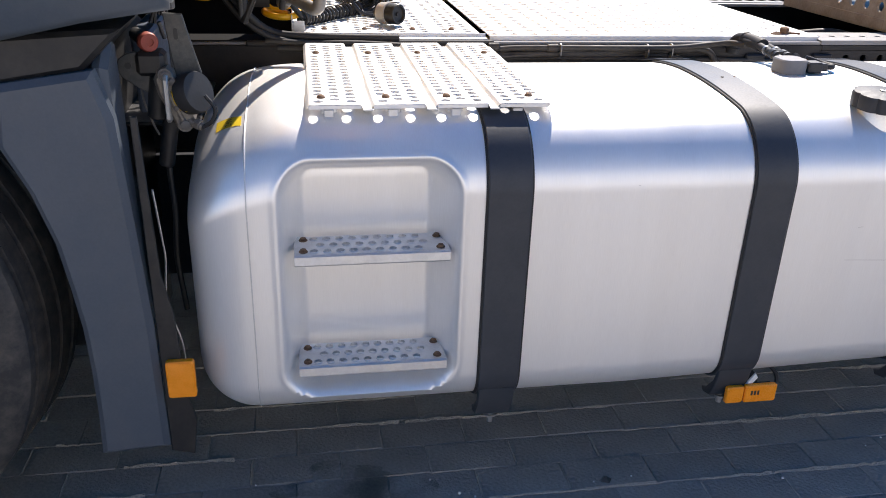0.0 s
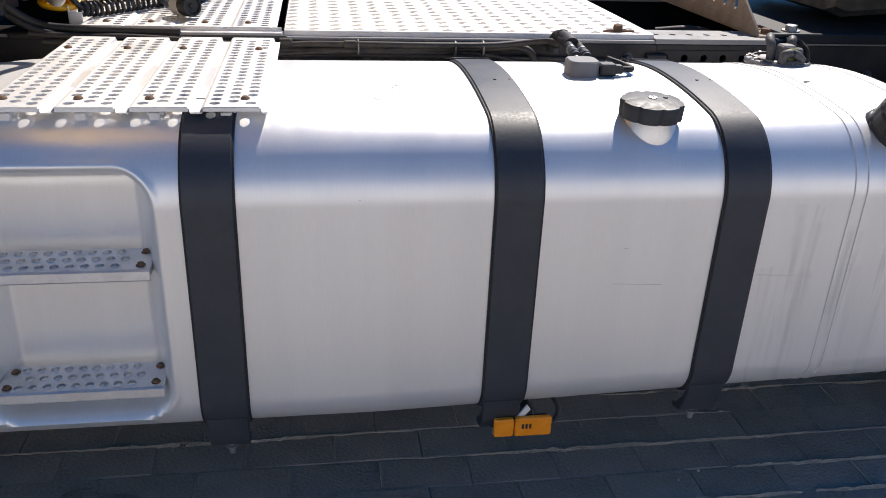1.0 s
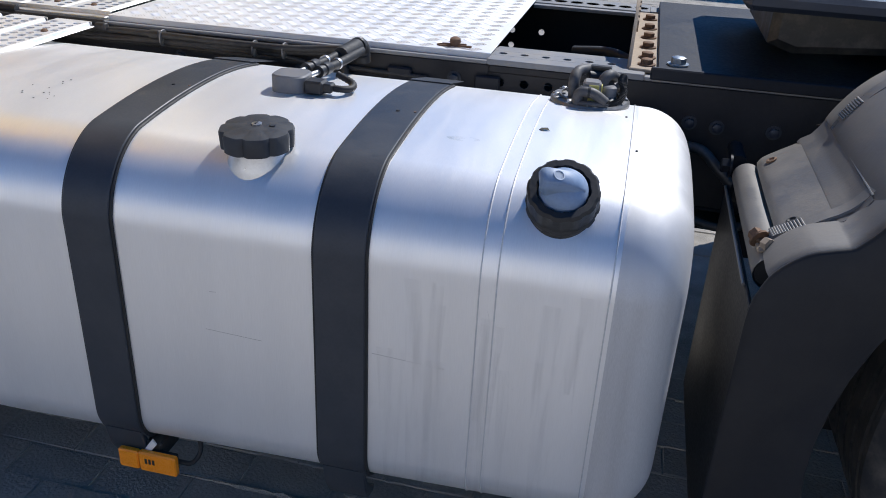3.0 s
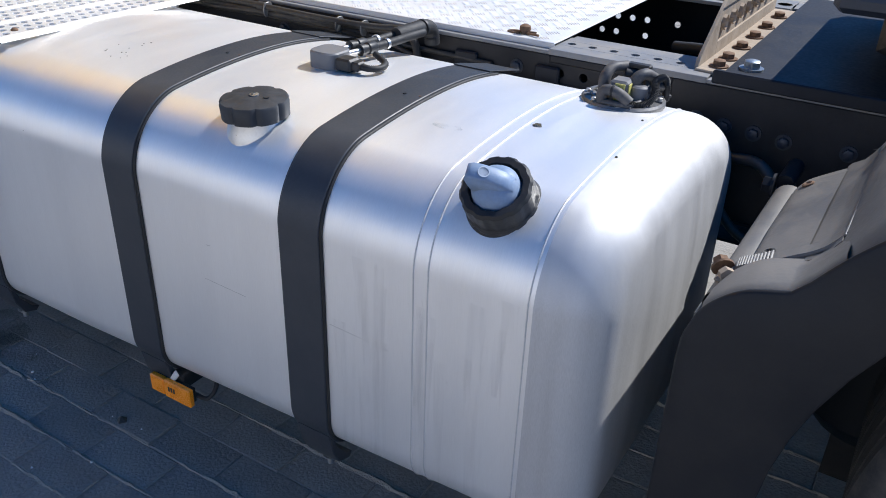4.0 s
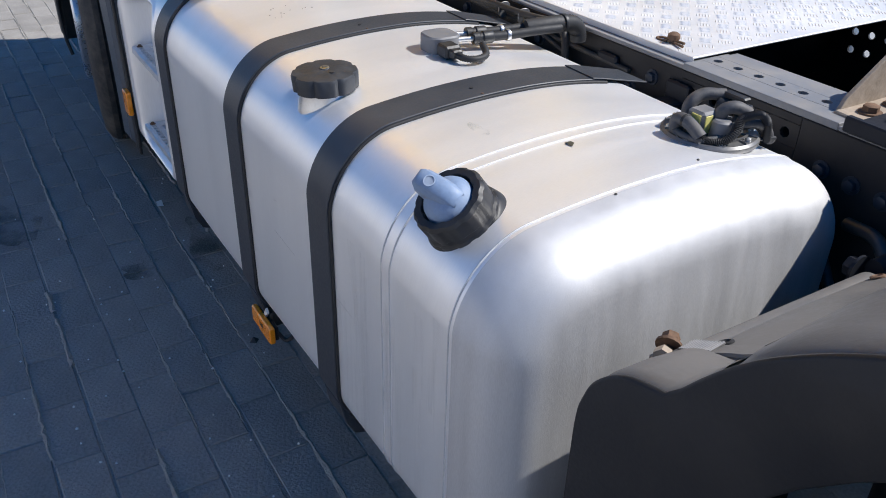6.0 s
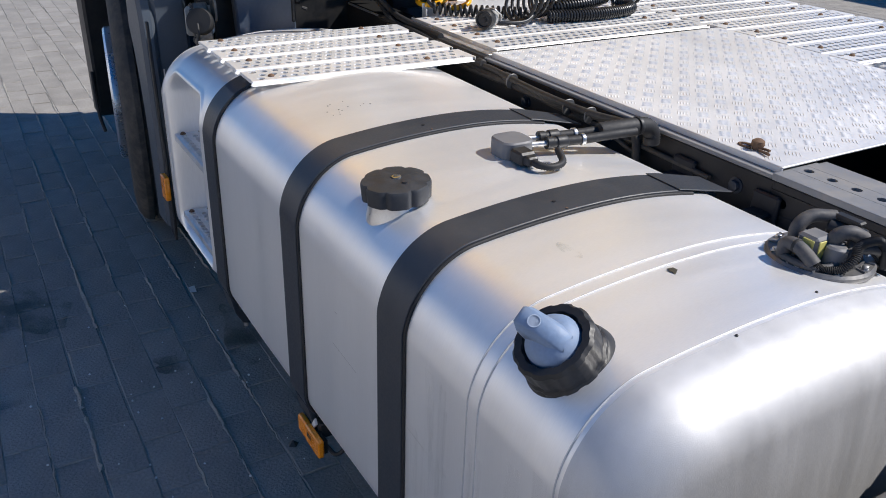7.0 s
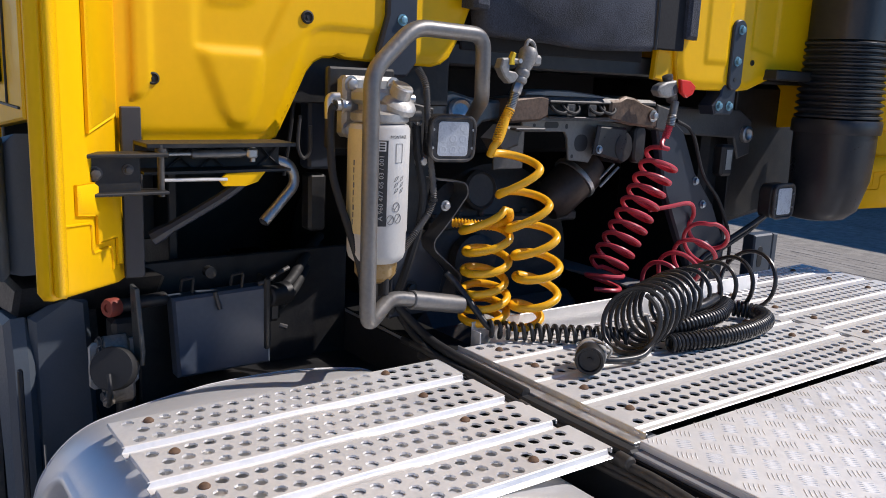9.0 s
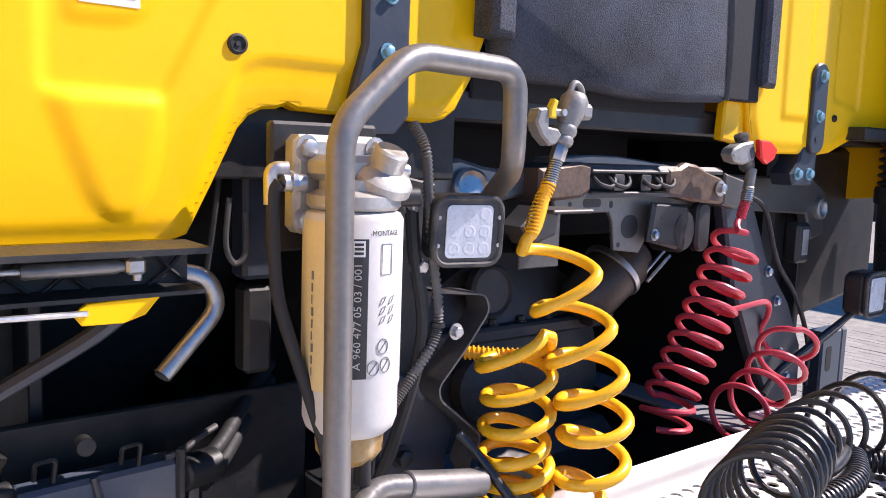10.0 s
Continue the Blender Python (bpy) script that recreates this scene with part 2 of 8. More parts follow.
    def tube(self, pts, r, seg=10, cap=True, flat=None):
        """A tube along points; r is one radius or one for each point."""
        pts = [Vector(p) for p in pts]
        n = len(pts)
        rs = r if isinstance(r, (list, tuple)) else [r] * n
        d0 = (pts[1] - pts[0]).normalized()
        u = d0.orthogonal().normalized()
        vs, fs = [], []
        for i, p in enumerate(pts):
            d = (pts[min(i + 1, n - 1)] - pts[max(i - 1, 0)]).normalized()
            u = (u - d * u.dot(d)).normalized()
            w = d.cross(u)
            for k in range(seg):
                a = 2 * math.pi * k / seg
                vs.append(p + (u * math.cos(a) + w * math.sin(a)) * rs[i])
        for i in range(n - 1):
            for k in range(seg):
                j = (k + 1) % seg
                fs.append((i * seg + k, i * seg + j, (i + 1) * seg + j, (i + 1) * seg + k))
        if cap:
            fs += [tuple(range(seg))[::-1], tuple(range((n - 1) * seg, n * seg))]
        return self.add(vs, fs)

    def lathe(self, prof, origin, axis=(0, 0, 1), seg=24, wave=None):
        """A turned shape from (radius, height) pairs along an axis."""
        origin, w = Vector(origin), Vector(axis).normalized()
        u = w.orthogonal().normalized()
        t = w.cross(u)
        vs, fs, n = [], [], len(prof)
        for r, h in prof:
            for k in range(seg):
                a = 2 * math.pi * k / seg
                rr = r * (wave(a) if wave else 1)
                vs.append(origin + w * h + (u * math.cos(a) + t * math.sin(a)) * rr)
        for i in range(n - 1):
            for k in range(seg):
                j = (k + 1) % seg
                fs.append((i * seg + k, i * seg + j, (i + 1) * seg + j, (i + 1) * seg + k))
        fs += [tuple(range(seg))[::-1], tuple(range((n - 1) * seg, n * seg))]
        return self.add(vs, fs)

    def cyl(self, p, q, r, seg=14, c=0.0):
        p, q = Vector(p), Vector(q)
        h = (q - p).length
        c = min(c, r * 0.4, h * 0.4)
        prof = [(r - c, 0), (r, c), (r, h - c), (r - c, h)] if c else [(r, 0), (r, h)]
        return self.lathe(prof, p, q - p, seg)

    def hexhead(self, p, axis, r, h, washer=True):
        axis = Vector(axis).normalized()
        p = Vector(p)
        if washer:
            self.cyl(p, p + axis * h * 0.22, r * 1.45, 14)
            p = p + axis * h * 0.22
        return self.lathe([(r, 0), (r, h * 0.72), (r * 0.82, h * 0.82)], p, axis, 6)


def obj(name, geo, mat, parent=None, label="", smooth=38):
    me = bpy.data.meshes.new(name)
    me.from_pydata(geo.v, [], geo.f)
    me.materials.append(mat)
    me.polygons.foreach_set("use_smooth", [True] * len(me.polygons))
    me.set_sharp_from_angle(angle=radians(smooth))
    ob = new(name, me)
    if parent is not None:
        ob.parent = parent
        ob.matrix_parent_inverse = parent.matrix_basis.inverted()
    return tagged(ob, label)


def part(name, geo, mat, parent, label="", smooth=38):
    return obj(name, geo, mat, parent, label, smooth)


def thing(name, label, category, at, group="", kind=""):
    e = new(name)
    e.matrix_basis = pose(*at)
    e.empty_display_size = 0.1
    return tagged(e, label, category, group, kind)


def smoothed(pts, n=6):
    """A Catmull-Rom curve through points."""
    p = [Vector(q) for q in pts]
    p = [2 * p[0] - p[1]] + p + [2 * p[-1] - p[-2]]
    out = []
    for i in range(1, len(p) - 2):
        for k in range(n):
            t = k / n
            a, b, c, d = p[i - 1], p[i], p[i + 1], p[i + 2]
            out.append(0.5 * (2 * b + (c - a) * t + (2 * a - 5 * b + 4 * c - d) * t * t + (3 * b - a - 3 * c + d) * t ** 3))
    return out + [p[-2]]


def bent(pts, r, n=5):
    """A polyline with its corners rounded by the radius r."""
    p = [Vector(q) for q in pts]
    out = [p[0]]
    for a, b, c in zip(p, p[1:], p[2:]):
        d1, d2 = (a - b), (c - b)
        k = min(r, d1.length * 0.48, d2.length * 0.48)
        s, e = b + d1.normalized() * k, b + d2.normalized() * k
        for i in range(n + 1):
            t = i / n
            out.append(s * (1 - t) ** 2 + b * 2 * t * (1 - t) + e * t * t)
    return out + [p[-1]]


def coil(axis_pts, radius, turns, per=18, up=(0, 0, 1), start=0.0, ease=1.0):
    """A coil round a curve; radius is one value or a function of the way along (0 to 1)."""
    ax = [Vector(p) for p in axis_pts]
    lens = [0.0]
    for a, b in zip(ax, ax[1:]):
        lens.append(lens[-1] + (b - a).length)
    out, u = [], None
    n = int(turns * per)
    for i in range(n + 1):
        s = i / n
        w = (s ** ease) * lens[-1]
        k = max(j for j in range(len(lens)) if lens[j] <= w + 1e-9)
        k = min(k, len(ax) - 2)
        f = (w - lens[k]) / max(lens[k + 1] - lens[k], 1e-9)
        p = ax[k].lerp(ax[k + 1], f)
        d = (ax[k + 1] - ax[k]).normalized()
        u = (u if u is not None else (Vector(up) if abs(d.dot(Vector(up))) < 0.9 else Vector((1, 0, 0))))
        u = (u - d * u.dot(d)).normalized()
        v = d.cross(u)
        a = start + 2 * math.pi * turns * s
        r = radius(s) if callable(radius) else radius
        out.append(p + (u * math.cos(a) + v * math.sin(a)) * r)
    return out


def rrect(y0, y1, z0, z1, r, n=6):
    """A rounded rectangle as a list of points."""
    out = []
    for cy, cz, a0 in ((y1 - r, z1 - r, 0), (y0 + r, z1 - r, 90), (y0 + r, z0 + r, 180), (y1 - r, z0 + r, 270)):
        for k in range(n + 1):
            a = radians(a0 + 90 * k / n)
            out.append((cy + r * math.cos(a), cz + r * math.sin(a)))
    return out


def lettering(name, text, size, mat, parent, place, bend=None):
    """Letters as a thin mesh, laid by a function from (u, v, w) to a place."""
    cu = bpy.data.curves.new(name, "FONT")
    cu.body, cu.size, cu.align_x, cu.align_y, cu.extrude = text, size, "CENTER", "CENTER", 0.0002
    cu.resolution_u = 2
    tmp = new(name + "_curve", cu)
    dg = bpy.context.evaluated_depsgraph_get()
    me = bpy.data.meshes.new_from_object(tmp.evaluated_get(dg))
    bpy.data.objects.remove(tmp)
    bpy.data.curves.remove(cu)
    for v in me.vertices:
        v.co = place(v.co.x, v.co.y, v.co.z)
    me.materials.clear()
    me.materials.append(mat)
    ob = new(name, me)
    ob.parent = parent
    ob.matrix_parent_inverse = parent.matrix_basis.inverted()
    return ob


# ---------------------------------------------------------------- ground and paving
def ground_material():
    m = bpy.data.materials.new("distant_paving")
    m.use_nodes = True
    nt = m.node_tree
    n, l = nt.nodes, nt.links
    b = n["Principled BSDF"]
    tc = n.new("ShaderNodeTexCoord")
    br = n.new("ShaderNodeTexBrick")
    br.inputs["Scale"].default_value = 1.0
    br.inputs["Brick Width"].default_value, br.inputs["Row Height"].default_value = 0.22, 0.11
    br.inputs["Mortar Size"].default_value, br.inputs["Mortar Smooth"].default_value = 0.006, 0.3
    br.inputs["Color1"].default_value, br.inputs["Color2"].default_value = (0.305, 0.283, 0.254, 1), (0.270, 0.249, 0.222, 1)
    br.inputs["Mortar"].default_value = (0.16, 0.14, 0.12, 1)
    l.new(tc.outputs["Object"], br.inputs["Vector"])
    no, mr, mx = n.new("ShaderNodeTexNoise"), n.new("ShaderNodeMapRange"), n.new("ShaderNodeMix")
    no.inputs["Scale"].default_value, no.inputs["Detail"].default_value = 1.3, 8
    l.new(tc.outputs["Object"], no.inputs["Vector"])
    mr.inputs["From Min"].default_value, mr.inputs["From Max"].default_value = 0.3, 0.7
    mr.inputs["To Min"].default_value, mr.inputs["To Max"].default_value = 0.90, 1.10
    l.new(no.outputs["Fac"], mr.inputs["Value"])
    mx.data_type, mx.blend_type = "RGBA", "MULTIPLY"
    mx.inputs["Factor"].default_value = 1.0
    l.new(br.outputs["Color"], mx.inputs["A"])
    l.new(mr.outputs["Result"], mx.inputs["B"])
    l.new(mx.outputs["Result"], b.inputs["Base Color"])
    b.inputs["Roughness"].default_value = 0.9
    bp = n.new("ShaderNodeBump")
    bp.inputs["Strength"].default_value, bp.inputs["Distance"].default_value = 0.6, 0.004
    bp.invert = True
    l.new(br.outputs["Fac"], bp.inputs["Height"])
    l.new(bp.outputs["Normal"], b.inputs["Normal"])
    return m


g = Geo()
g.add([(-400, -400, -0.012), (400, -400, -0.012), (400, 400, -0.012), (-400, 400, -0.012)], [(0, 1, 2, 3)])
ground = tagged(obj("ground", g, ground_material()), "sunlit yard paved with worn beige bricks in rows", "paving", kind="structure")

# ---------------------------------------------------------------- fuel tank shells
TANK_Y0, TANK_Y1, TANK_Z0, TANK_Z1 = 1.45, 2.165, 0.293, 0.9425


def crown(y):
    """How far the top of the tank falls away from its crest."""
    return (0.27 if y < 1.83 else 0.44) * (y - 1.83) ** 2


def tank_profile(d=0.0, fine=96):
    """Points of the tank's cross section, inset by d: bottom, front, top, back."""
    y0, y1, z0, z1 = TANK_Y0 + d, TANK_Y1 - d, TANK_Z0 + d, TANK_Z1 - d
    rt, rb, rk = (max(r - 0.55 * d, 0.035) for r in (0.122, 0.085, 0.095))
    out = []

    def arc(cy, cz, r, a0, a1, n):
        for k in range(n):
            a = radians(a0 + (a1 - a0) * k / n)
            out.append((cy + r * math.cos(a), cz + r * math.sin(a)))

    def line(p, q, n):
        for k in range(n):
            out.append((p[0] + (q[0] - p[0]) * k / n, p[1] + (q[1] - p[1]) * k / n))

    line((y1 - rb, z0), (y0 + rb, z0), 8)
    arc(y0 + rb, z0 + rb, rb, 270, 180, 14)
    line((y0, z0 + rb), (y0, z1 - rt), fine)
    arc(y0 + rt, z1 - rt, rt, 180, 90, 40)
    line((y0 + rt, z1), (y1 - rk, z1), 16)
    arc(y1 - rk, z1 - rk, rk, 90, 0, 14)
    line((y1, z1 - rk), (y1, z0 + rb), 8)
    arc(y1 - rb, z0 + rb, rb, 0, -90, 12)
    return [(y, z - crown(y) * min(max((z - 0.60) / 0.25, 0.0), 1.0)) for y, z in out]


POCKET = (0.062, 0.601, 0.180, 0.259, 0.070)


def pocket_push(x, y, z):
    """How far the step pocket is pressed into the front of the tank."""
    if y > TANK_Y0 + 0.08:
        return 0.0
    cx, cz, hx, hz, r = POCKET
    qx, qz = abs(x - cx) - hx + r, abs(z - cz) - hz + r
    sd = math.hypot(max(qx, 0), max(qz, 0)) + min(max(qx, qz), 0) - r
    lip = -0.0035 * math.exp(-((sd - 0.004) / 0.005) ** 2)
    t = min(max(-sd / 0.052, 0), 1)
    return 0.125 * (3 * t * t - 2 * t ** 3) + lip


def droop(x, y):
    """The top falls away towards the end behind the wheel, most at its outer corner."""
    return 0.035 * max((-0.06 - x) / 0.2, 0.0) ** 2 * (1 + 0.9 * min(max((1.76 - y) / 0.2, 0.0), 1.0))


def rise(x, z):
    """The underside climbs a little towards the rear wheel."""
    return 0.030 * max(x - 0.65, 0.0) * min(max((0.66 - z) / 0.30, 0.0), 1.0)


def tank_shell(x0, x1, pocket, mirror=None):
    xs = [x0 + 0.14 + 0.0, *np.arange(x0 + 0.19, x1 - 0.13, 0.05), x1 - 0.11]
    if pocket:
        xs = [x for x in xs if not -0.14 < x < 0.28] + list(np.arange(-0.14, 0.2801, 0.005))
    xs = sorted(set(round(float(x), 4) for x in xs))
    rings = []
    for k in range(12, 0, -1):
        a = radians(90 * k / 12)
        rings.append((x0 + 0.125 - 0.125 * math.sin(a), 0.105 * (1 - math.cos(a))))
    rings += [(x, 0.0) for x in xs]
    for k in range(1, 13):
        a = radians(90 * k / 12)
        rings.append((x1 - 0.10 + 0.10 * math.sin(a), 0.085 * (1 - math.cos(a))))
    vs, fs = [], []
    n = len(tank_profile())
    for x, d in rings:
        for y, z in tank_profile(d):
            if pocket:
                y += pocket_push(x, y, z)
                z -= droop(x, y) * min(max((z - 0.60) / 0.25, 0.0), 1.0)
                z += rise(x, z)
            vs.append((x, y, z))
    for i in range(len(rings) - 1):
        for k in range(n):
            j = (k + 1) % n
            fs.append((i * n + k, i * n + j, (i + 1) * n + j, (i + 1) * n + k))
    for end, bulge in ((0, -0.012), (len(rings) - 1, 0.012)):
        base = [vs[end * n + k] for k in range(n)]
        cy, cz = (TANK_Y0 + TANK_Y1) / 2, (TANK_Z0 + TANK_Z1) / 2
        prev = list(range(end * n, end * n + n))
        for s, h in ((0.8, 0.5), (0.5, 0.85), (0.2, 1.0)):
            k0 = len(vs)
            vs += [(p[0] + bulge * h, cy + (p[1] - cy) * s, cz + (p[2] - cz) * s) for p in base]
            ring = list(range(k0, k0 + n))
            for k in range(n):
                j = (k + 1) % n
                q = (prev[k], prev[j], ring[j], ring[k])
                fs.append(q[::-1] if end == 0 else q)
            prev = ring
        fs.append(tuple(prev)[::-1] if end == 0 else tuple(prev))
    if mirror:
        vs = [(x, mirror - y, z) for x, y, z in vs]
        fs = [f[::-1] for f in fs]
    gg = Geo()
    gg.v, gg.f = vs, [f[::-1] for f in fs]
    return gg


tank = thing("fuel_tank", "large satin aluminium fuel tank with a step pocket", "fuel tank", (0.83, 1.775, 0.275))
whole = tank_shell(-0.295, 1.894, True)
ends = {True: Geo(), False: Geo()}
for far_end, gg in ends.items():
    keep = [f for f in whole.f if (min(whole.v[i][0] for i in f) > 1.776) == far_end]
    ids = {i: k for k, i in enumerate(sorted(set(i for f in keep for i in f)))}
    gg.add([whole.v[i] for i in ids], [tuple(ids[i] for i in f) for f in keep])
part("shell", ends[False], ALU, tank, smooth=50)
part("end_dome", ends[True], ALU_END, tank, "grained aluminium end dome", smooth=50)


WELDLINE = surf("weld_line", (0.66, 0.655, 0.65), 0.58, 0.45, 0.15, 20.0, 200, 0.3)


def seam(x, r, d=0.0):
    pts = [(x, y, z + rise(x, z) - droop(x, y) * min(max((z - 0.60) / 0.25, 0.0), 1.0)) for y, z in tank_profile(d - 0.0008, 24)][6:]
    return Geo().tube(pts + [pts[0]], r, 6, cap=False)


for x in (-0.172, 1.578, 1.605, 1.776):
    part("weld_seam", seam(x, 0.0012), WELDLINE, tank, smooth=180)


def perforated(gg, u0, u1, v0, v1, rows, pitch, r, place, rise=0.002, drop=0.004, skip=(), margin=0.0):
    """A sheet from u0 to u1 and v0 to v1 with staggered rows of holes with drawn rims; place(u, v, h) lays it."""
    w = (u1 - u0) / rows
    for i in range(rows):
        a, b = u0 + i * w, u0 + (i + 1) * w
        off = (pitch / 2 if i % 2 else 0.0)
        n = int((v1 - v0 - 2 * margin - off) / pitch)
        s = v0 + margin + off
        e = s + n * pitch
        for p, q in ((v0, s), (e, v1)):
            if q - p > 1e-5:
                gg.add([place(a, p, 0), place(b, p, 0), place(b, q, 0), place(a, q, 0)], [(0, 1, 2, 3)])
        for k in range(n):
            c, d = s + k * pitch, s + (k + 1) * pitch
            cu, cv = (a + b) / 2, (c + d) / 2
            if any(abs(cu - x) < w * 0.5 and abs(cv - y) < pitch * 0.5 for x, y in skip):
                gg.add([place(a, c, 0), place(b, c, 0), place(b, d, 0), place(a, d, 0)], [(0, 1, 2, 3)])
                continue
            vs = [place(*p, 0) for p in ((b, cv), (b, d), (cu, d), (a, d), (a, cv), (a, c), (cu, c), (b, c))]
            for rr, h in ((min(r * 1.18, w * 0.49), 0), (r, rise), (r * 0.98, -drop)):
                for m in range(8):
                    t = radians(45 * m)
                    vs.append(place(cu + rr * math.cos(t), cv + rr * math.sin(t), h))
            gg.add(vs, [(8 * q + m, 8 * q + (m + 1) % 8, 8 * q + 8 + (m + 1) % 8, 8 * q + 8 + m) for q in range(3) for m in range(8)])
    return gg


# steps in the pocket
def tread(zt):
    x0, x1, y0, y1 = -0.088, 0.222, 1.452, 1.548
    st = part("step", perforated(Geo(), y0 + 0.006, y1, x0 + 0.004, x1 - 0.004, 3, 0.026, 0.0082, lambda u, v, h: (v, u, zt + h), margin=0.022)
              .prism([(y0 + 0.006, zt - 0.0002), (y0 + 0.001, zt - 0.003), (y0, zt - 0.020), (y0 + 0.004, zt - 0.024), (y0 + 0.0075, zt - 0.021), (y0 + 0.008, zt - 0.003)], 0, x0, x1, 0.001)
              .box((x0, y0 + 0.006, zt - 0.016), (x0 + 0.004, y1, zt - 0.0005), 0.001).box((x1 - 0.004, y0 + 0.006, zt - 0.016), (x1, y1, zt - 0.0005), 0.001)
              .box((x0 - 0.018, y1 - 0.03, zt - 0.012), (x0 + 0.01, y1 + 0.004, zt - 0.006), 0.001).box((x1 - 0.01, y1 - 0.03, zt - 0.012), (x1 + 0.018, y1 + 0.004, zt - 0.006), 0.001),
              ALU_STEP, tank, "perforated aluminium step tread")
    for x in (x0 + 0.018, x1 - 0.018):
        for y in (y0 + 0.022, y1 - 0.018):
            part("bolt", Geo().hexhead((x, y, zt), (0, 0, 1), 0.0062, 0.006), RUSTBOLT, st)
    part("bracket", Geo().tube(bent([(x0 + 0.05, 1.50, zt - 0.004), (x0 + 0.05, 1.50, zt - 0.034), (x0 + 0.09, 1.50, zt - 0.034), (x0 + 0.09, 1.50, zt - 0.004)], 0.006), 0.003, 6), STEEL, st)
    part("bracket", Geo().tube(bent([(x0 + 0.13, 1.50, zt - 0.004), (x0 + 0.13, 1.50, zt - 0.034), (x0 + 0.19, 1.50, zt - 0.034), (x0 + 0.19, 1.50, zt - 0.004)], 0.006), 0.003, 6), STEEL, st)
    return st


tread(0.671)
tread(0.417)


# straps round the tank
def strap(x, reach=2.03):
    e = thing("tank_strap", "dark grey painted steel strap with rubber edging round the tank", "tank strap", (0, 1.45, 0.30), group="tank straps")
    prof = [(y, z + rise(x, z)) for y, z in tank_profile(0.0, 12)]
    up = rise(x, 0.3)
    i0 = 5
    path = prof[i0:]
    stop = next(k for k, p in enumerate(path) if p[1] > 0.9 and p[0] > reach)
    path = path[:stop + 1]

    def band(w, t0, t1):
        vs, fs = [], []
        for k, p in enumerate(path):
            a, b = Vector(path[max(k - 1, 0)]), Vector(path[min(k + 1, len(path) - 1)])
            d = (b - a).normalized()
            nn = Vector((-d.y, d.x))
            q = Vector(p)
            for s, t in ((-w, t0), (-w, t1 - 0.0012), (-w + 0.0015, t1), (w - 0.0015, t1), (w, t1 - 0.0012), (w, t0)):
                c = q + nn * t
                vs.append((s, c.x, c.y))
        for k in range(len(path) - 1):
            for j in range(6):
                i = (j + 1) % 6
                fs.append((k * 6 + j, k * 6 + i, k * 6 + 6 + i, k * 6 + 6 + j))
        fs += [tuple(range(6))[::-1], tuple(range(len(vs) - 6, len(vs)))]
        gg = Geo()
        gg.v, gg.f = vs, [f[::-1] for f in fs]
        return gg

    part("band", band(0.0435, 0.0015, 0.0075), STRAP, e)
    part("rubber_strip", band(0.0478, 0.0002, 0.0046), RUBBER, e, "black rubber edging")
    if reach > 2:
        tip = Geo().prism([(-0.044, 2.005), (0.044, 2.005), (0.045, 2.03), (0.043, 2.150), (-0.043, 2.150), (-0.045, 2.03)], 2, 0.9505, 0.9528, 0.0008)
        tip.v = [(x, y, z - crown(y)) for x, y, z in tip.v]
        part("end_plate", tip, STRAP, e)
        part("rivet", Geo().cyl((0.004, 1.752, 0.9478), (0.004, 1.752, 0.9500), 0.0035, 10), RUBBER, e)
        part("rivet", Geo().cyl((0.036, 1.755, 0.9480), (0.036, 1.755, 0.9495), 0.0025, 10), RUSTBOLT, e)
    part("hook", Geo().prism([(y, z + up) for y, z in ((1.452, 0.335), (1.462, 0.335), (1.475, 0.295), (1.50, 0.262), (1.52, 0.25), (1.51, 0.24), (1.48, 0.25), (1.462, 0.285))], 0, -0.040, 0.040, 0.002), STRAP, e)
    part("bolt", Geo().cyl((0, 1.50, 0.26 + up), (0, 1.50, 0.215 + up), 0.007, 10).hexhead((0, 1.50, 0.238 + up), (0, 0, -1), 0.011, 0.010), STEEL, e)
    return e


for x, reach in ((0.335, 1.62), (0.898, 2.03), (1.350, 2.03)):
    strap(x, reach).matrix_basis = pose(x, 1.45, 0.30)

CAPBLACK = surf("dusty_cap_plastic", (0.024, 0.026, 0.030), 0.5, 0.0, 0.2, 9.0, 180, 0.35, 0.0006, dust=0.22, dust_col=(0.15, 0.155, 0.165))

# screw cap on its neck
neck = part("filler_neck", Geo().lathe([(0.058, -0.10), (0.0565, -0.03), (0.054, -0.016), (0.051, 0.0), (0.051, 0.012)], (1.171, 1.551, 0.915), (0, 0, 1), 32), ALU_WELD, tank)
cap = part("filler_cap", Geo().lathe([(0.056, 0.0), (0.061, 0.002), (0.0622, 0.028), (0.0597, 0.033), (0.030, 0.037), (0.0, 0.0375)], (1.171, 1.550, 0.925), (0, -0.06, 1), 96,
           lambda a: 1 - 0.085 * max(0.0, math.cos(8 * a)) ** 4), CAPBLACK, tank, "black ribbed plastic screw cap")
part("keyhole", Geo().lathe([(0.0085, 0), (0.0085, 0.003), (0.006, 0.0035)], (1.171, 1.549, 0.9615), (0, -0.06, 1), 18), STEEL, cap)
part("slot", Geo().box((1.1695, 1.5435, 0.9645), (1.1725, 1.5545, 0.9658), 0.0003), INK, cap)
part("vent_plug", Geo().cyl((1.198, 1.551, 0.9615), (1.198, 1.551, 0.964), 0.005, 12), INK, cap)

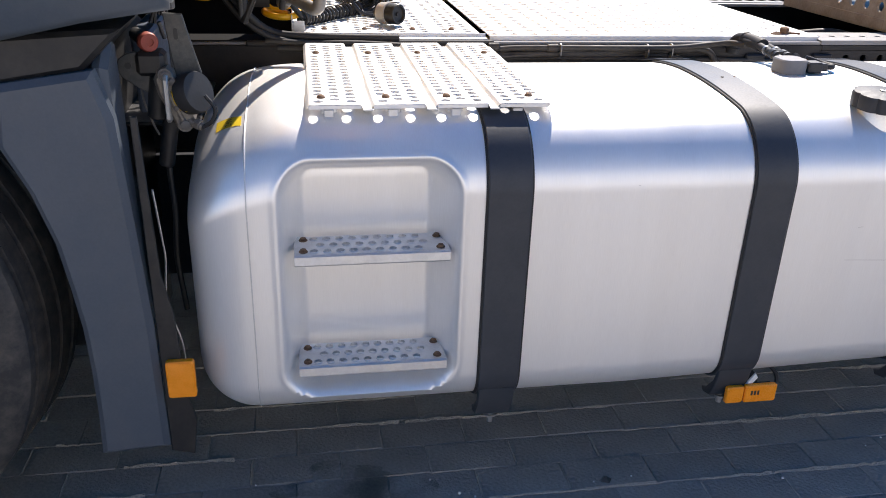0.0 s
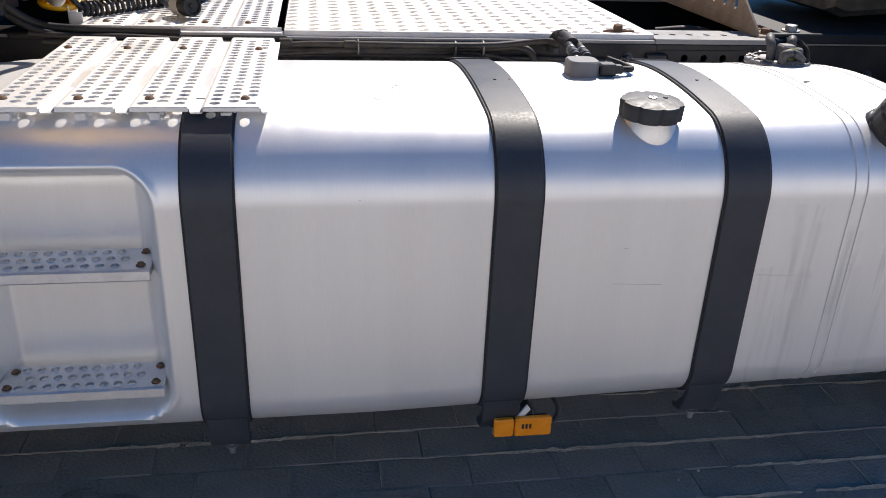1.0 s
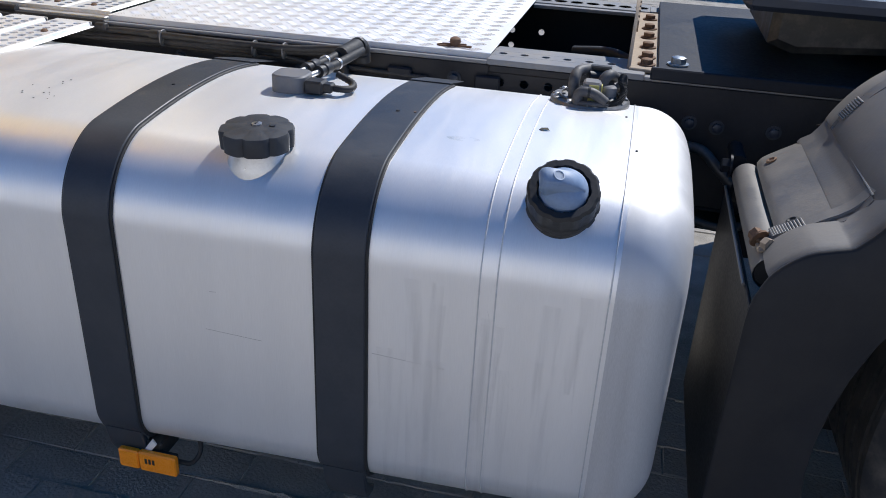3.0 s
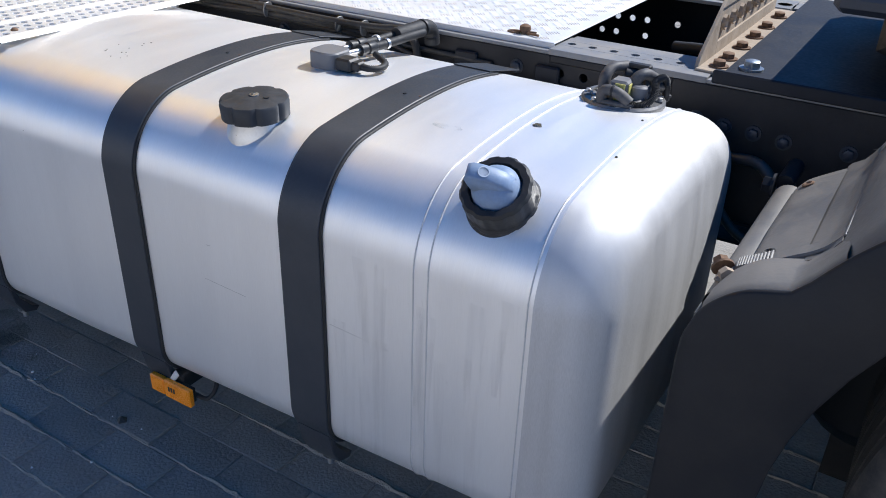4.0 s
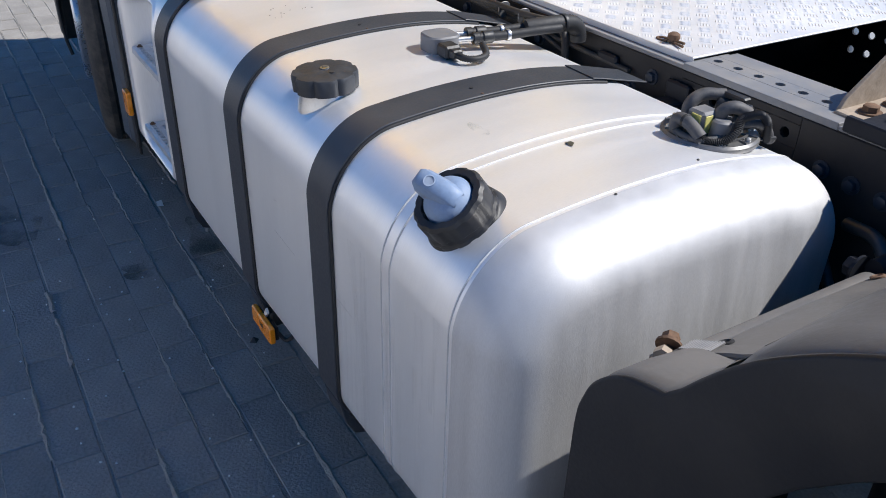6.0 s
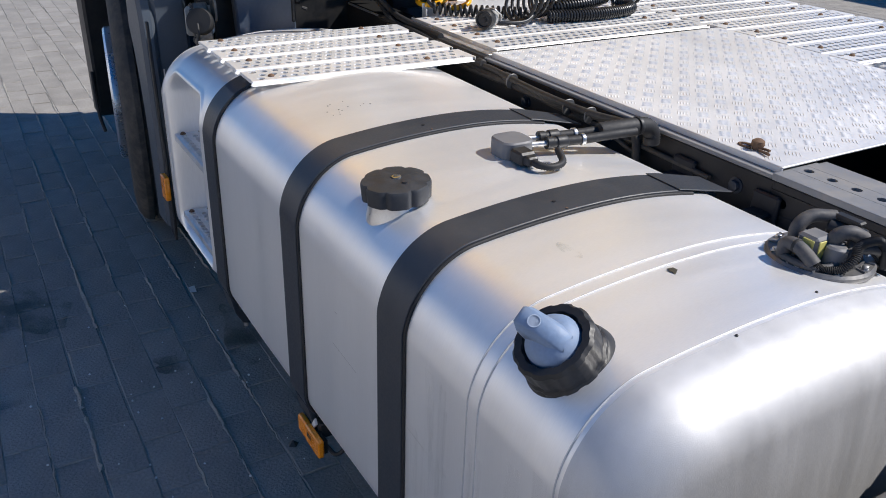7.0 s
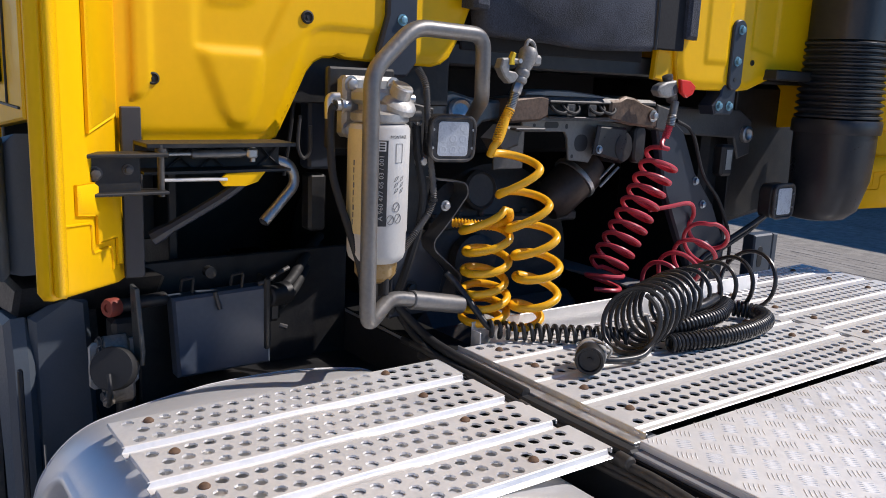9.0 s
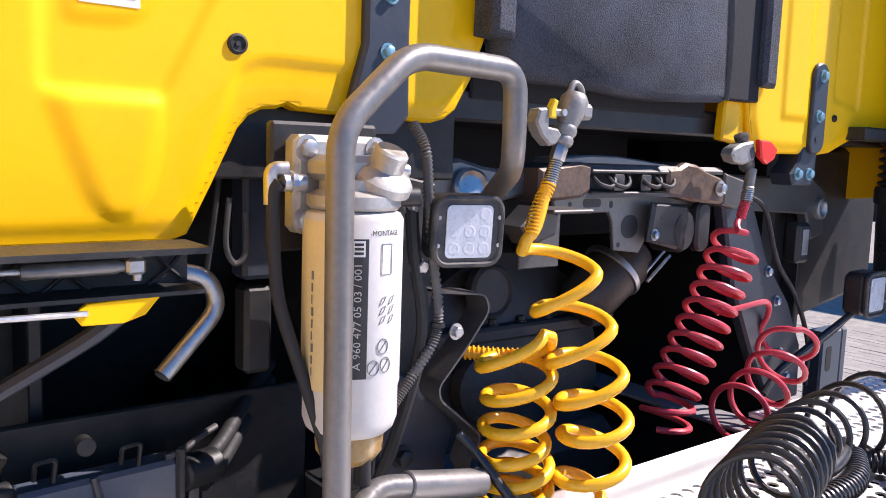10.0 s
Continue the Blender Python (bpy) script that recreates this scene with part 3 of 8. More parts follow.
# blue cap in its tilted black collar
AXIS = Vector((0.02, -0.60, 0.80)).normalized()
BASE = Vector((1.685, 1.524, 0.905))
ring = part("filler_collar", Geo().lathe([(0.064, -0.004), (0.0635, 0.004), (0.060, 0.007), (0.0595, 0.014), (0.0615, 0.016), (0.0615, 0.040), (0.057, 0.045), (0.046, 0.045), (0.043, 0.038), (0.043, 0.012)], BASE, AXIS, 96,
            lambda a: 1 - 0.030 * (1 if (a * 12 / (2 * math.pi)) % 1 > 0.62 else 0)), BLACK, tank, "black plastic filler collar")
skirt = part("collar_skirt", Geo().lathe([(0.082, -0.062), (0.077, -0.040), (0.071, -0.018), (0.066, -0.004), (0.062, 0.002)], BASE, AXIS, 48), BLACK, tank, smooth=60)
part("weld_ring", Geo().lathe([(0.0765, -0.056), (0.0745, -0.040), (0.071, -0.034)], BASE, AXIS, 40), ALU_WELD, tank)
bc = part("fluid_cap", Geo().lathe([(0.042, 0.012), (0.0425, 0.034), (0.040, 0.046), (0.034, 0.055), (0.024, 0.061), (0.012, 0.064), (0.0, 0.065)], BASE, AXIS, 40), BLUECAP, tank, "faded blue fluid cap with a raised grip", smooth=70)
side = AXIS.cross(Vector((1, 0, 0.35))).normalized()
along = side.cross(AXIS).normalized()
gm = Matrix((along, side, AXIS)).transposed().to_4x4()
gm.translation = BASE + AXIS * 0.052
grip = Geo()
for w, c in ((0.019, 0.007), (0.015, 0.003)):
    h = 0.002 if w < 0.019 else 0.0
    grip.prism([(-0.034, -0.008), (-0.040, 0.008 + h), (-0.0415, 0.022 + h), (-0.037, 0.031 + h), (-0.028, 0.0335 + h), (-0.012, 0.029 + h), (0.006, 0.022 + h), (0.022, 0.013 + h), (0.034, 0.002), (0.036, -0.008)], 1, -w, w, c)
grip.v = [tuple(gm @ Vector(p)) for p in grip.v]
grip_ob = part("grip", grip, BLUECAP, bc, smooth=70)
emb = Geo()
emb.lathe([(0.0085, 0), (0.0085, 0.0008), (0.0072, 0.0008), (0.0072, 0)], (0, 0, 0), (0, 0, 1), 24)
em = gm @ Matrix.Translation((-0.008, 0.0, 0.0305)) @ Matrix.Rotation(radians(22), 4, 'Y')
emb.v = [tuple(em @ Vector(p)) for p in emb.v]
for ob in (ring, skirt, bc, grip_ob):
    for v in ob.data.vertices:
        q = v.co - BASE
        h = AXIS * q.dot(AXIS)
        v.co = BASE + h + (q - h) * 0.9
part("round_mark", emb, surf("worn_mark", (0.45, 0.52, 0.62), 0.5), bc)

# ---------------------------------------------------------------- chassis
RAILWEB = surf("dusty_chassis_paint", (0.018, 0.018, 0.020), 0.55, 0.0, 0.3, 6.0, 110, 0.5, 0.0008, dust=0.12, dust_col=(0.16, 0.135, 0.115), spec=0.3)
for name, yw, sgn in (("chassis_rail", 2.198, 1), ("chassis_rail", 3.122, -1)):
    rail = thing(name, "long black steel chassis rail with rows of holes", "chassis rail", (0.8, yw, 0.66), group="chassis rails")
    f = lambda y: yw + sgn * y
    web = Geo().box((-2.3, f(0), 0.66), (1.44, f(0.008), 0.9385), 0.002).box((1.72, f(0), 0.66), (4.2, f(0.008), 0.9385), 0.002)
    web.box((1.44, f(0), 0.66), (1.72, f(0.008), 0.880), 0.002).box((1.44, f(0), 0.922), (1.72, f(0.008), 0.9385), 0.002)
    perforated(web, 0.880, 0.922, 1.44, 1.72, 1, 0.056, 0.0105, lambda u, v, h: (v, f(0.0005 - h), u), rise=0.0, drop=0.007)
    if sgn < 0:
        web = Geo().box((-2.3, f(0), 0.66), (1.1815, f(0.008), 0.9385), 0.002).box((1.4755, f(0), 0.66), (4.2, f(0.008), 0.9385), 0.002).box((1.179, f(0.001), 0.66), (1.478, f(0.0075), 0.7635), 0.0005).box((1.179, f(0.001), 0.8585), (1.478, f(0.0075), 0.9385), 0.0005).box((1.176, f(0.001), 0.755), (1.1835, f(0.0075), 0.87), 0.0005).box((1.4735, f(0.001), 0.755), (1.48, f(0.0075), 0.87), 0.0005)
        for z in (0.761, 0.811):
            perforated(web, z, z + 0.05, 1.1815, 1.4755, 1, 0.049, 0.0105, lambda u, v, h: (v, f(0.0005 - h), u), rise=0.0, drop=0.007, skip=((0.786, 1.304), (0.836, 1.402), (0.786, 1.402), (0.786, 1.451)))
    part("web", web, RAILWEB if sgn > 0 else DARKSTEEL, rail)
    top = Geo().box((-2.3, f(0.0), 0.939), (1.435, f(0.088), 0.947), 0.002).box((1.788, f(0.0), 0.939), (4.2, f(0.088), 0.947), 0.002)
    top.box((1.435, f(0.0), 0.939), (1.788, f(0.048), 0.952), 0.001).box((1.435, f(0.092), 0.939), (1.788, f(0.125), 0.952), 0.001).box((1.435, f(0.128), 0.939), (1.788, f(0.155), 0.949), 0.001)
    perforated(top, f(0.048), f(0.092), 1.435, 1.788, 1, 0.0504, 0.0102, lambda u, v, h: (v, u, 0.952 + h), rise=0.0, drop=0.010)
    part("top_flange", top, RAILTOP, rail, "top flange lightened to a sunlit grey, with a row of holes")
    if sgn > 0:
        # dark strip added over the flange where it lies in shade
        part("rubber_cover", Geo().box((-1.2, f(-0.001), 0.9475), (-0.055, f(0.089), 0.952), 0.001), surf("dull_shade_black", (0.016, 0.016, 0.016), 0.9, 0.0, 0.2, 12.0, 160, 0.3, spec=0.08), rail)
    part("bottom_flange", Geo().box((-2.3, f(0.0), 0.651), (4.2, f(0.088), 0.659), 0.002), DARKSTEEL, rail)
    if sgn > 0:
        for x, z in ((1.43, 0.86), (1.36, 0.90), (1.30, 0.86), (1.78, 0.865), (1.84, 0.86), (1.90, 0.857), (1.96, 0.852), (1.42, 0.80), (2.08, 0.855), (0.20, 0.90), (0.66, 0.88), (0.98, 0.88)):
            part("bolt", Geo().hexhead((x, yw, z), (0, -1, 0), 0.0115, 0.012), BRACKET, rail)
        for x in (1.20, 1.41):
            part("bracket", Geo().box((x, yw - 0.014, 0.83), (x + 0.06, yw - 0.001, 0.915), 0.004).box((x + 0.008, yw - 0.05, 0.87), (x + 0.052, yw - 0.012, 0.882), 0.003), DARKSTEEL, rail)
for x in (0.1, 1.1, 2.5, 3.6):
    cm = thing("cross_member", "black steel cross member between the chassis rails", "cross member", (x, 2.66, 0.70), group="cross members")
    part("beam", Geo().box((x - 0.04, 2.207, 0.70), (x + 0.04, 3.113, 0.86), 0.006), DARKSTEEL, cm)

# invented sheets that keep sun from reaching the ground under the deck
ut = thing("underdeck_shield", "black sheets added between the chassis rails to block light", "shield", (0.8, 2.66, 0.6))
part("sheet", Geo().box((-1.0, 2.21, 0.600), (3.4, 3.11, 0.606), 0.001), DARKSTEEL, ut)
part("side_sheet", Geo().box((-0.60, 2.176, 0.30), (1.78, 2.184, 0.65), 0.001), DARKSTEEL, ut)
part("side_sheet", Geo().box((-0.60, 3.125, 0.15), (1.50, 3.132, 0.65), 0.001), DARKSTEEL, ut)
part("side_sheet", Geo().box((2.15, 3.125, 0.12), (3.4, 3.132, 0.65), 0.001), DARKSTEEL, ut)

# ---------------------------------------------------------------- perforated walkways
def walkway(name, label, x0, n, pitch, y0, y1, zt, legs, hole=0.029, bore=0.0104, bolts_at=None, sink=0.004):
    e = thing(name, label, "walkway", ((x0 + n * pitch) / 2, (y0 + y1) / 2, zt - 0.03), group="aluminium walkways")
    for i in range(n):
        a = x0 + i * pitch
        b = a + pitch * 0.83
        gg = Geo()
        bolts = [(a + bolts_at[i], y) for y in (y0 + 0.057, y1 - 0.14)] if bolts_at else [(a + (b - a) / 2 - 0.012 * (i % 2), y0 + 0.055), (a + (b - a) * 0.5, y1 - 0.13)]
        perforated(gg, a + 0.004, b - 0.004, y0, y1, 3, hole, bore, lambda u, v, h: (u, v, zt + h), rise=0.0, drop=0.0035, margin=0.012, skip=bolts)
        # sloping flank, and the sunk strip that runs on to the next plank
        c, zl = (a + pitch + 0.003 if i < n - 1 else b + 0.014), zt - sink
        flank = [(a + 0.004, zt), (a + 0.0005, zt - 0.0012), (a - 0.0045, zl - 0.0005)]
        strip = [(b - 0.004, zt), (b - 0.002, zt - 0.0010), (b + 0.001, zl), (c - 0.003, zl), (c - 0.0015, zl - 0.0012)]
        for line, f0, f1 in ((flank, y0, y1), (strip, y0 - 0.006, y1 - 0.012)):
            for p, q in zip(line, line[1:]):
                g0, g1 = (y0 if p[0] < b - 0.001 and line is strip else f0), f1
                gg.add([(p[0], g0, p[1]), (q[0], f0, q[1]), (q[0], f1, q[1]), (p[0], f1, p[1])], [(0, 1, 2, 3)])
        gg.box((b + 0.001, y0 - 0.006, zl - 0.0030), (c - 0.003, y0 - 0.0045, zl - 0.0004), 0.0004)
        for y in (y0, y1):
            s = 1 if y == y0 else -1
            gg.box((a + 0.001, y, zt - 0.009), (b - 0.002, y + s * 0.003, zt - 0.0008), 0.0008)
        pl = part("plank", gg, ALU_DECK, e, smooth=8)
        for bx, by in bolts:
            part("bolt", Geo().lathe([(0.0085, 0), (0.0085, 0.002), (0.0062, 0.0045), (0.004, 0.006)], (bx, by, zt), (0, 0, 1), 10), RUSTBOLT, pl)
        if legs:
            for k in range(3 if i < n - 1 else 0):
                x, y = b + 0.009 + 0.002 * k, (y0 + y1) / 2 - 0.015 + 0.022 * k
                part("drain_hole", Geo().cyl((x, y, zl - 0.001), (x, y, zl + 0.0012), 0.0034, 8), INK, pl)
            part("foot", Geo().box((a + 0.024, y0 + 0.026, zt - 0.058), (a + 0.056, y0 + 0.034, zt - 0.010), 0.002).box((a + 0.020, y0 + 0.008, zt - 0.058), (a + 0.058, y0 + 0.027, zt - 0.0535), 0.001).box((a + 0.030, y0 + 0.010, zt - 0.030), (a + 0.050, y0 + 0.027, zt - 0.012), 0.002), ALU_STEP, pl)
            part("foot", Geo().box((a + 0.028, y1 - 0.14, zt - 0.030), (a + 0.064, y1 - 0.10, zt - 0.017), 0.003), ALU_STEP, pl)
    return e


walkway("tank_walkway", "perforated aluminium tread planks over the fuel tank", -0.050, 4, 0.1255, 1.543, 2.185, 0.947, True, bolts_at=(0.026, 0.029, 0.027, 0.072), sink=0.008)
walkway("deck_walkway", "perforated aluminium tread planks behind the cab", -0.045, 4, 0.1215, 2.247, 3.105, 0.962, False, sink=0.0025)
walkway("far_walkway", "perforated aluminium tread planks, partly in shade", -0.21, 10, 0.1195, 3.118, 3.775, 0.960, False, sink=0.0025)
deck = thing("deck_upstand", "bent bright aluminium edge sheet behind the cab", "edge sheet", (-0.08, 2.8, 0.94))
part("sheet", Geo().box((-0.083, 2.295, 0.936), (-0.080, 3.33, 1.000), 0.001), ALU_DECK, deck)
part("foot_flange", Geo().box((-0.083, 2.295, 0.930), (-0.045, 3.33, 0.933), 0.001), ALU_DECK, deck)
part("end_tab", Geo().box((-0.0795, 2.293, 0.934), (-0.048, 2.2955, 0.985), 0.0008), ALU_DECK, deck)
sill = thing("deck_side_sill", "grimy black side sill under the deck edge", "sill", (0.2, 2.23, 0.93))
part("angle", Geo().box((-0.06, 2.216, 0.948), (0.445, 2.246, 0.953), 0.001).box((-0.06, 2.243, 0.930), (0.445, 2.2465, 0.9625), 0.001), ALU_STEP, sill)
part("rubber_strip", Geo().box((-0.20, 2.19, 0.935), (0.46, 2.214, 0.951), 0.004), RUBBER, sill)

# tread plate
plate = thing("tread_plate", "worn aluminium five-bar tread plate over the chassis", "tread plate", (0.95, 2.66, 0.95))
PX0, PX1, PY0, PY1, PZ = 0.452, 1.438, 2.220, 3.112, 0.960
part("sheet", Geo().box((PX0, PY0, PZ - 0.004), (PX1, PY1, PZ), 0.001).box((PX0, PY0, PZ - 0.02), (PX1, PY0 + 0.003, PZ - 0.003), 0.001), CHECKER, plate)
bars = Geo()
PITCH = 0.058
for lat in (0, 1):
    a = radians(45 if lat else -45)
    d, s = Vector((math.cos(a), math.sin(a))), Vector((-math.sin(a), math.cos(a)))
    for i in range(int((PX1 - PX0) / PITCH)):
        for j in range(int((PY1 - PY0) / PITCH)):
            cx, cy = PX0 + 0.016 + (i + 0.5 * lat) * PITCH, PY0 + 0.022 + (j + 0.5 * lat) * PITCH
            if cx > PX1 - 0.018 or cy > PY1 - 0.018:
                continue
            for k in range(5):
                c = Vector((cx, cy)) + s * (k - 2) * 0.0068
                L, w, h = 0.0150, 0.0019, 0.0011
                p = [c - d * L, c - s * w, c + d * L, c + s * w, c - d * L * 0.55, c + d * L * 0.55]
                bars.add([(q.x, q.y, PZ + (h if m > 3 else -0.0003)) for m, q in enumerate(p)], [(0, 1, 4), (1, 2, 5), (1, 5, 4), (2, 3, 5), (3, 0, 4), (3, 4, 5)])
tagged(part("tread_bar_pattern", bars, CHECKER, plate, smooth=20), kind="stuff")
latch = thing("wing_latch", "rusty wing latch on the tread plate", "latch", (1.346, 2.256, 0.958))
part("knob", Geo().lathe([(0.010, 0), (0.010, 0.006), (0.0135, 0.012), (0.0125, 0.020), (0.006, 0.024)], (1.346, 2.256, 0.958), (0, 0, 1), 14), RUSTBOLT, latch)
part("wing", Geo().tube(bent([(1.372, 2.262, 0.964), (1.315, 2.262, 0.962), (1.302, 2.252, 0.961), (1.315, 2.244, 0.961), (1.338, 2.246, 0.962)], 0.008), 0.0028, 8), RUSTBOLT, latch)
part("pin", Geo().cyl((1.352, 2.25, 0.963), (1.388, 2.240, 0.965), 0.003, 8), RUSTBOLT, latch)

# ---------------------------------------------------------------- front wheel, mudguards and fender
def tyre_profile(w, r):
    """Half-turned section of a lorry tyre with four grooves: (radius, across)."""
    p = [(r - 0.25, -w + 0.02), (r - 0.20, -w + 0.004), (r - 0.11, -w), (r - 0.045, -w + 0.008), (r - 0.012, -w + 0.026), (r, -w + 0.045)]
    x = -w + 0.045
    for g in (-0.62, -0.21, 0.21, 0.62):
        c = g * (w - 0.02)
        p += [(r, c - 0.007), (r - 0.014, c - 0.004), (r - 0.014, c + 0.004), (r, c + 0.007)]
    return p + [(a, -b) for a, b in p[5::-1]]


def wheel(name, label, cx, yc, w, r, group):
    e = thing(name, label, "wheel", (cx, yc, 0), group=group)
    part("tyre", Geo().lathe(tyre_profile(w, r), (cx, yc, r), (0, 1, 0), 96), TYRE, e, "dusty ribbed lorry tyre", smooth=30)
    s = -1 if yc < 2.66 else 1
    part("rim", Geo().lathe([(r - 0.235, 0.0), (r - 0.235, w - 0.05), (r - 0.225, w - 0.034), (r - 0.24, w - 0.032), (r - 0.26, w - 0.055), (0.17, w - 0.085), (0.14, w - 0.07), (0.135, w - 0.02), (0.10, w - 0.005), (0, w - 0.005)], (cx, yc, r), (0, s, 0), 48), RIM, e, "bright alloy rim", smooth=30)
    rim = e.children[-1]
    part("wheel_trim", Geo().lathe([(0.245, w - 0.05), (0.262, w - 0.02), (0.262, w + 0.022), (0.252, w + 0.03), (0.235, w + 0.02), (0.225, w - 0.05)], (cx, yc, r), (0, s, 0), 48), RIM, e, "bright wheel trim ring", smooth=30)
    for k in range(10):
        a = 2 * math.pi * k / 10
        part("wheel_nut", Geo().hexhead((cx + 0.155 * math.cos(a), yc + s * (w - 0.07), r + 0.155 * math.sin(a)), (0, s, 0), 0.016, 0.03), STEEL, rim)
    return e


fw = wheel("front_axle", "steered front lorry wheel with a ribbed dusty tyre", -1.095, 1.625, 0.158, 0.525, "wheels")
fw.matrix_basis = pose(-1.095, 1.632, 0, 0, 0, -9)
wheel("front_axle", "front lorry wheel on the other side", -1.095, 3.69, 0.158, 0.525, "wheels")
ra = wheel("rear_axle", "twin rear lorry wheel under a black mudguard", 2.76, 1.70, 0.16, 0.522, "wheels")
part("tyre", Geo().lathe(tyre_profile(0.15, 0.522), (2.76, 2.02, 0.522), (0, 1, 0), 64), TYRE, ra, "dusty ribbed lorry tyre", smooth=30)
wheel("rear_axle", "rear lorry wheel under a black mudguard", 2.76, 3.62, 0.16, 0.522, "wheels")


def arc_pts(cx, cz, r, a0, a1, n):
    return [(cx + r * math.cos(radians(a0 + (a1 - a0) * k / n)), cz + r * math.sin(radians(a0 + (a1 - a0) * k / n))) for k in range(n + 1)]


fm = thing("front_mudguard", "dark grey plastic mudguard behind the front wheel", "mudguard", (-0.44, 1.6, 0.23))
edge = [(-0.363, 0.239), (-0.366, 0.53), (-0.377, 0.75), (-0.388, 0.947), (-0.413, 1.032), (-0.575, 1.008)]
inner = [(-0.586, 0.90), (-0.548, 0.812), (-0.520, 0.71), (-0.507, 0.614), (-0.498, 0.53), (-0.495, 0.434), (-0.496, 0.33), (-0.500, 0.231)]
part("side_panel", Geo().prism(edge + inner, 1, 1.452, 1.50, 0.012), GREY_PL, fm)
back = Geo()
for (a, b), (c, d) in zip(inner, inner[1:]):
    back.add([(a, 1.49, b), (c, 1.49, d), (c, 1.79, d), (a, 1.79, b)], [(0, 1, 2, 3)])
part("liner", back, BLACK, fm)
part("rear_face", Geo().prism([(1.494, 0.239), (1.494, 1.030), (1.565, 1.075), (1.600, 1.060), (1.610, 0.80), (1.640, 0.24)], 0, -0.432, -0.396, 0.012), GREY_PL, fm)
part("rear_panel", Geo().prism([(1.605, 0.239), (1.605, 0.85), (1.62, 0.80), (1.78, 0.70), (1.78, 0.24)], 0, -0.430, -0.404, 0.006), BLACK, fm)
part("top_cover", Geo().prism([(-0.60, 1.0), (-0.43, 1.028), (-0.36, 1.10), (-0.62, 1.085)], 1, 1.47, 1.74, 0.01), BLACK, fm)
fl = thing("mudguard_flap", "black plastic flap with an amber side reflector", "flap", (-0.33, 1.47, 0.2))
part("flap", Geo().prism([(-0.362, 0.225), (-0.316, 0.212), (-0.304, 0.30), (-0.320, 0.37), (-0.326, 0.55), (-0.342, 0.64), (-0.350, 0.95), (-0.362, 0.95)], 1, 1.463, 1.472, 0.002), BLACK, fl)
part("reflector", Geo().prism(rrect(-0.352, -0.296, 0.367, 0.452, 0.006, 3), 1, 1.4455, 1.463, 0.003), AMBER, fl, "amber plastic reflector")
part("edge_wire", Geo().tube(bent([(-0.345, 1.50, 0.80), (-0.335, 1.50, 0.66), (-0.345, 1.50, 0.56), (-0.322, 1.50, 0.47), (-0.320, 1.50, 0.42)], 0.02), 0.0022, 6), STEEL, fl)

fen = thing("cab_fender", "matt blue-grey plastic fender over the front wheel", "fender", (-0.9, 1.45, 1.05))
outer_top = [(-0.27, 1.39), (-0.45, 1.36), (-0.70, 1.325), (-0.95, 1.30), (-1.20, 1.245), (-1.40, 1.19), (-1.62, 1.08), (-1.78, 0.92), (-1.80, 0.86)]
arch = [(-1.70, 0.86)] + [(p[0], p[1]) for p in [(-1.66, 0.93), (-1.58, 1.00), (-1.44, 1.075), (-1.28, 1.125), (-1.12, 1.155), (-0.94, 1.168), (-0.82, 1.168), (-0.72, 1.155), (-0.64, 1.128), (-0.585, 1.095), (-0.55, 1.085)]]
low = [(-0.415, 1.115), (-0.27, 1.138)]
part("skin", Geo().prism(outer_top + arch + low, 1, 1.424, 1.452, 0.012), GREY_PL, fen, smooth=60)
step2 = Geo().prism([(-0.27, 1.145), (-0.40, 1.12), (-0.545, 1.09), (-0.60, 1.11), (-0.52, 1.355), (-0.27, 1.385)], 1, 1.448, 1.60, 0.02)
part("rear_return", step2, GREY_PL, fen, smooth=60)
part("side_marker", Geo().prism(rrect(-1.83, -1.765, 0.83, 0.925, 0.012, 3), 1, 1.436, 1.49, 0.006), ORANGE, fen, "orange side marker lamp")
steps = thing("entry_step_skirt", "black plastic skirt under the cab door", "skirt", (-1.82, 1.5, 0.2))
part("skirt", Geo().prism([(-1.78, 0.86), (-1.80, 0.74), (-1.79, 0.30), (-1.84, 0.22), (-1.96, 0.22), (-2.0, 1.05), (-1.83, 1.05)], 1, 1.478, 1.80, 0.012), BLACK, steps)
part("lip", Geo().tube(smoothed([(-1.80, 1.474, 0.45), (-1.795, 1.472, 0.33), (-1.77, 1.474, 0.24), (-1.74, 1.485, 0.17)]), 0.008, 8), RUBBER, steps)

# ---------------------------------------------------------------- cab
cab = thing("lorry_cab", "yellow lorry cab seen from behind, with a black foam mat", "cab", (-1.4, 2.66, 0.3))
XB = -0.23
# near-black for the boxes that stand in for shaded gaps
VOID = surf("void_black", (0.009, 0.0095, 0.012), 0.8, 0.0, 0.25, 6.0, 160, 0.4)
wall = [(1.50, 1.37), (1.65, 1.369), (1.885, 1.369), (1.905, 1.376), (1.935, 1.435), (1.968, 1.503), (1.982, 1.519), (2.0, 1.528), (2.018, 1.529), (2.034, 1.535), (2.05, 1.529), (2.095, 1.527), (2.21, 1.525), (2.26, 1.523),
        (2.285, 1.53), (2.305, 1.545), (2.332, 1.59), (2.36, 1.66), (2.40, 1.75), (3.03, 1.75), (3.055, 1.56), (3.07, 1.52), (3.09, 1.505), (3.15, 1.501), (3.34, 1.503), (3.39, 1.508), (3.44, 1.525), (3.5, 1.545),
        (3.80, 1.56), (3.80, 3.35), (1.50, 3.35)]
part("rear_wall", Geo().prism(wall, 0, XB - 0.03, XB, 0.004), YELLOW, cab, smooth=30)




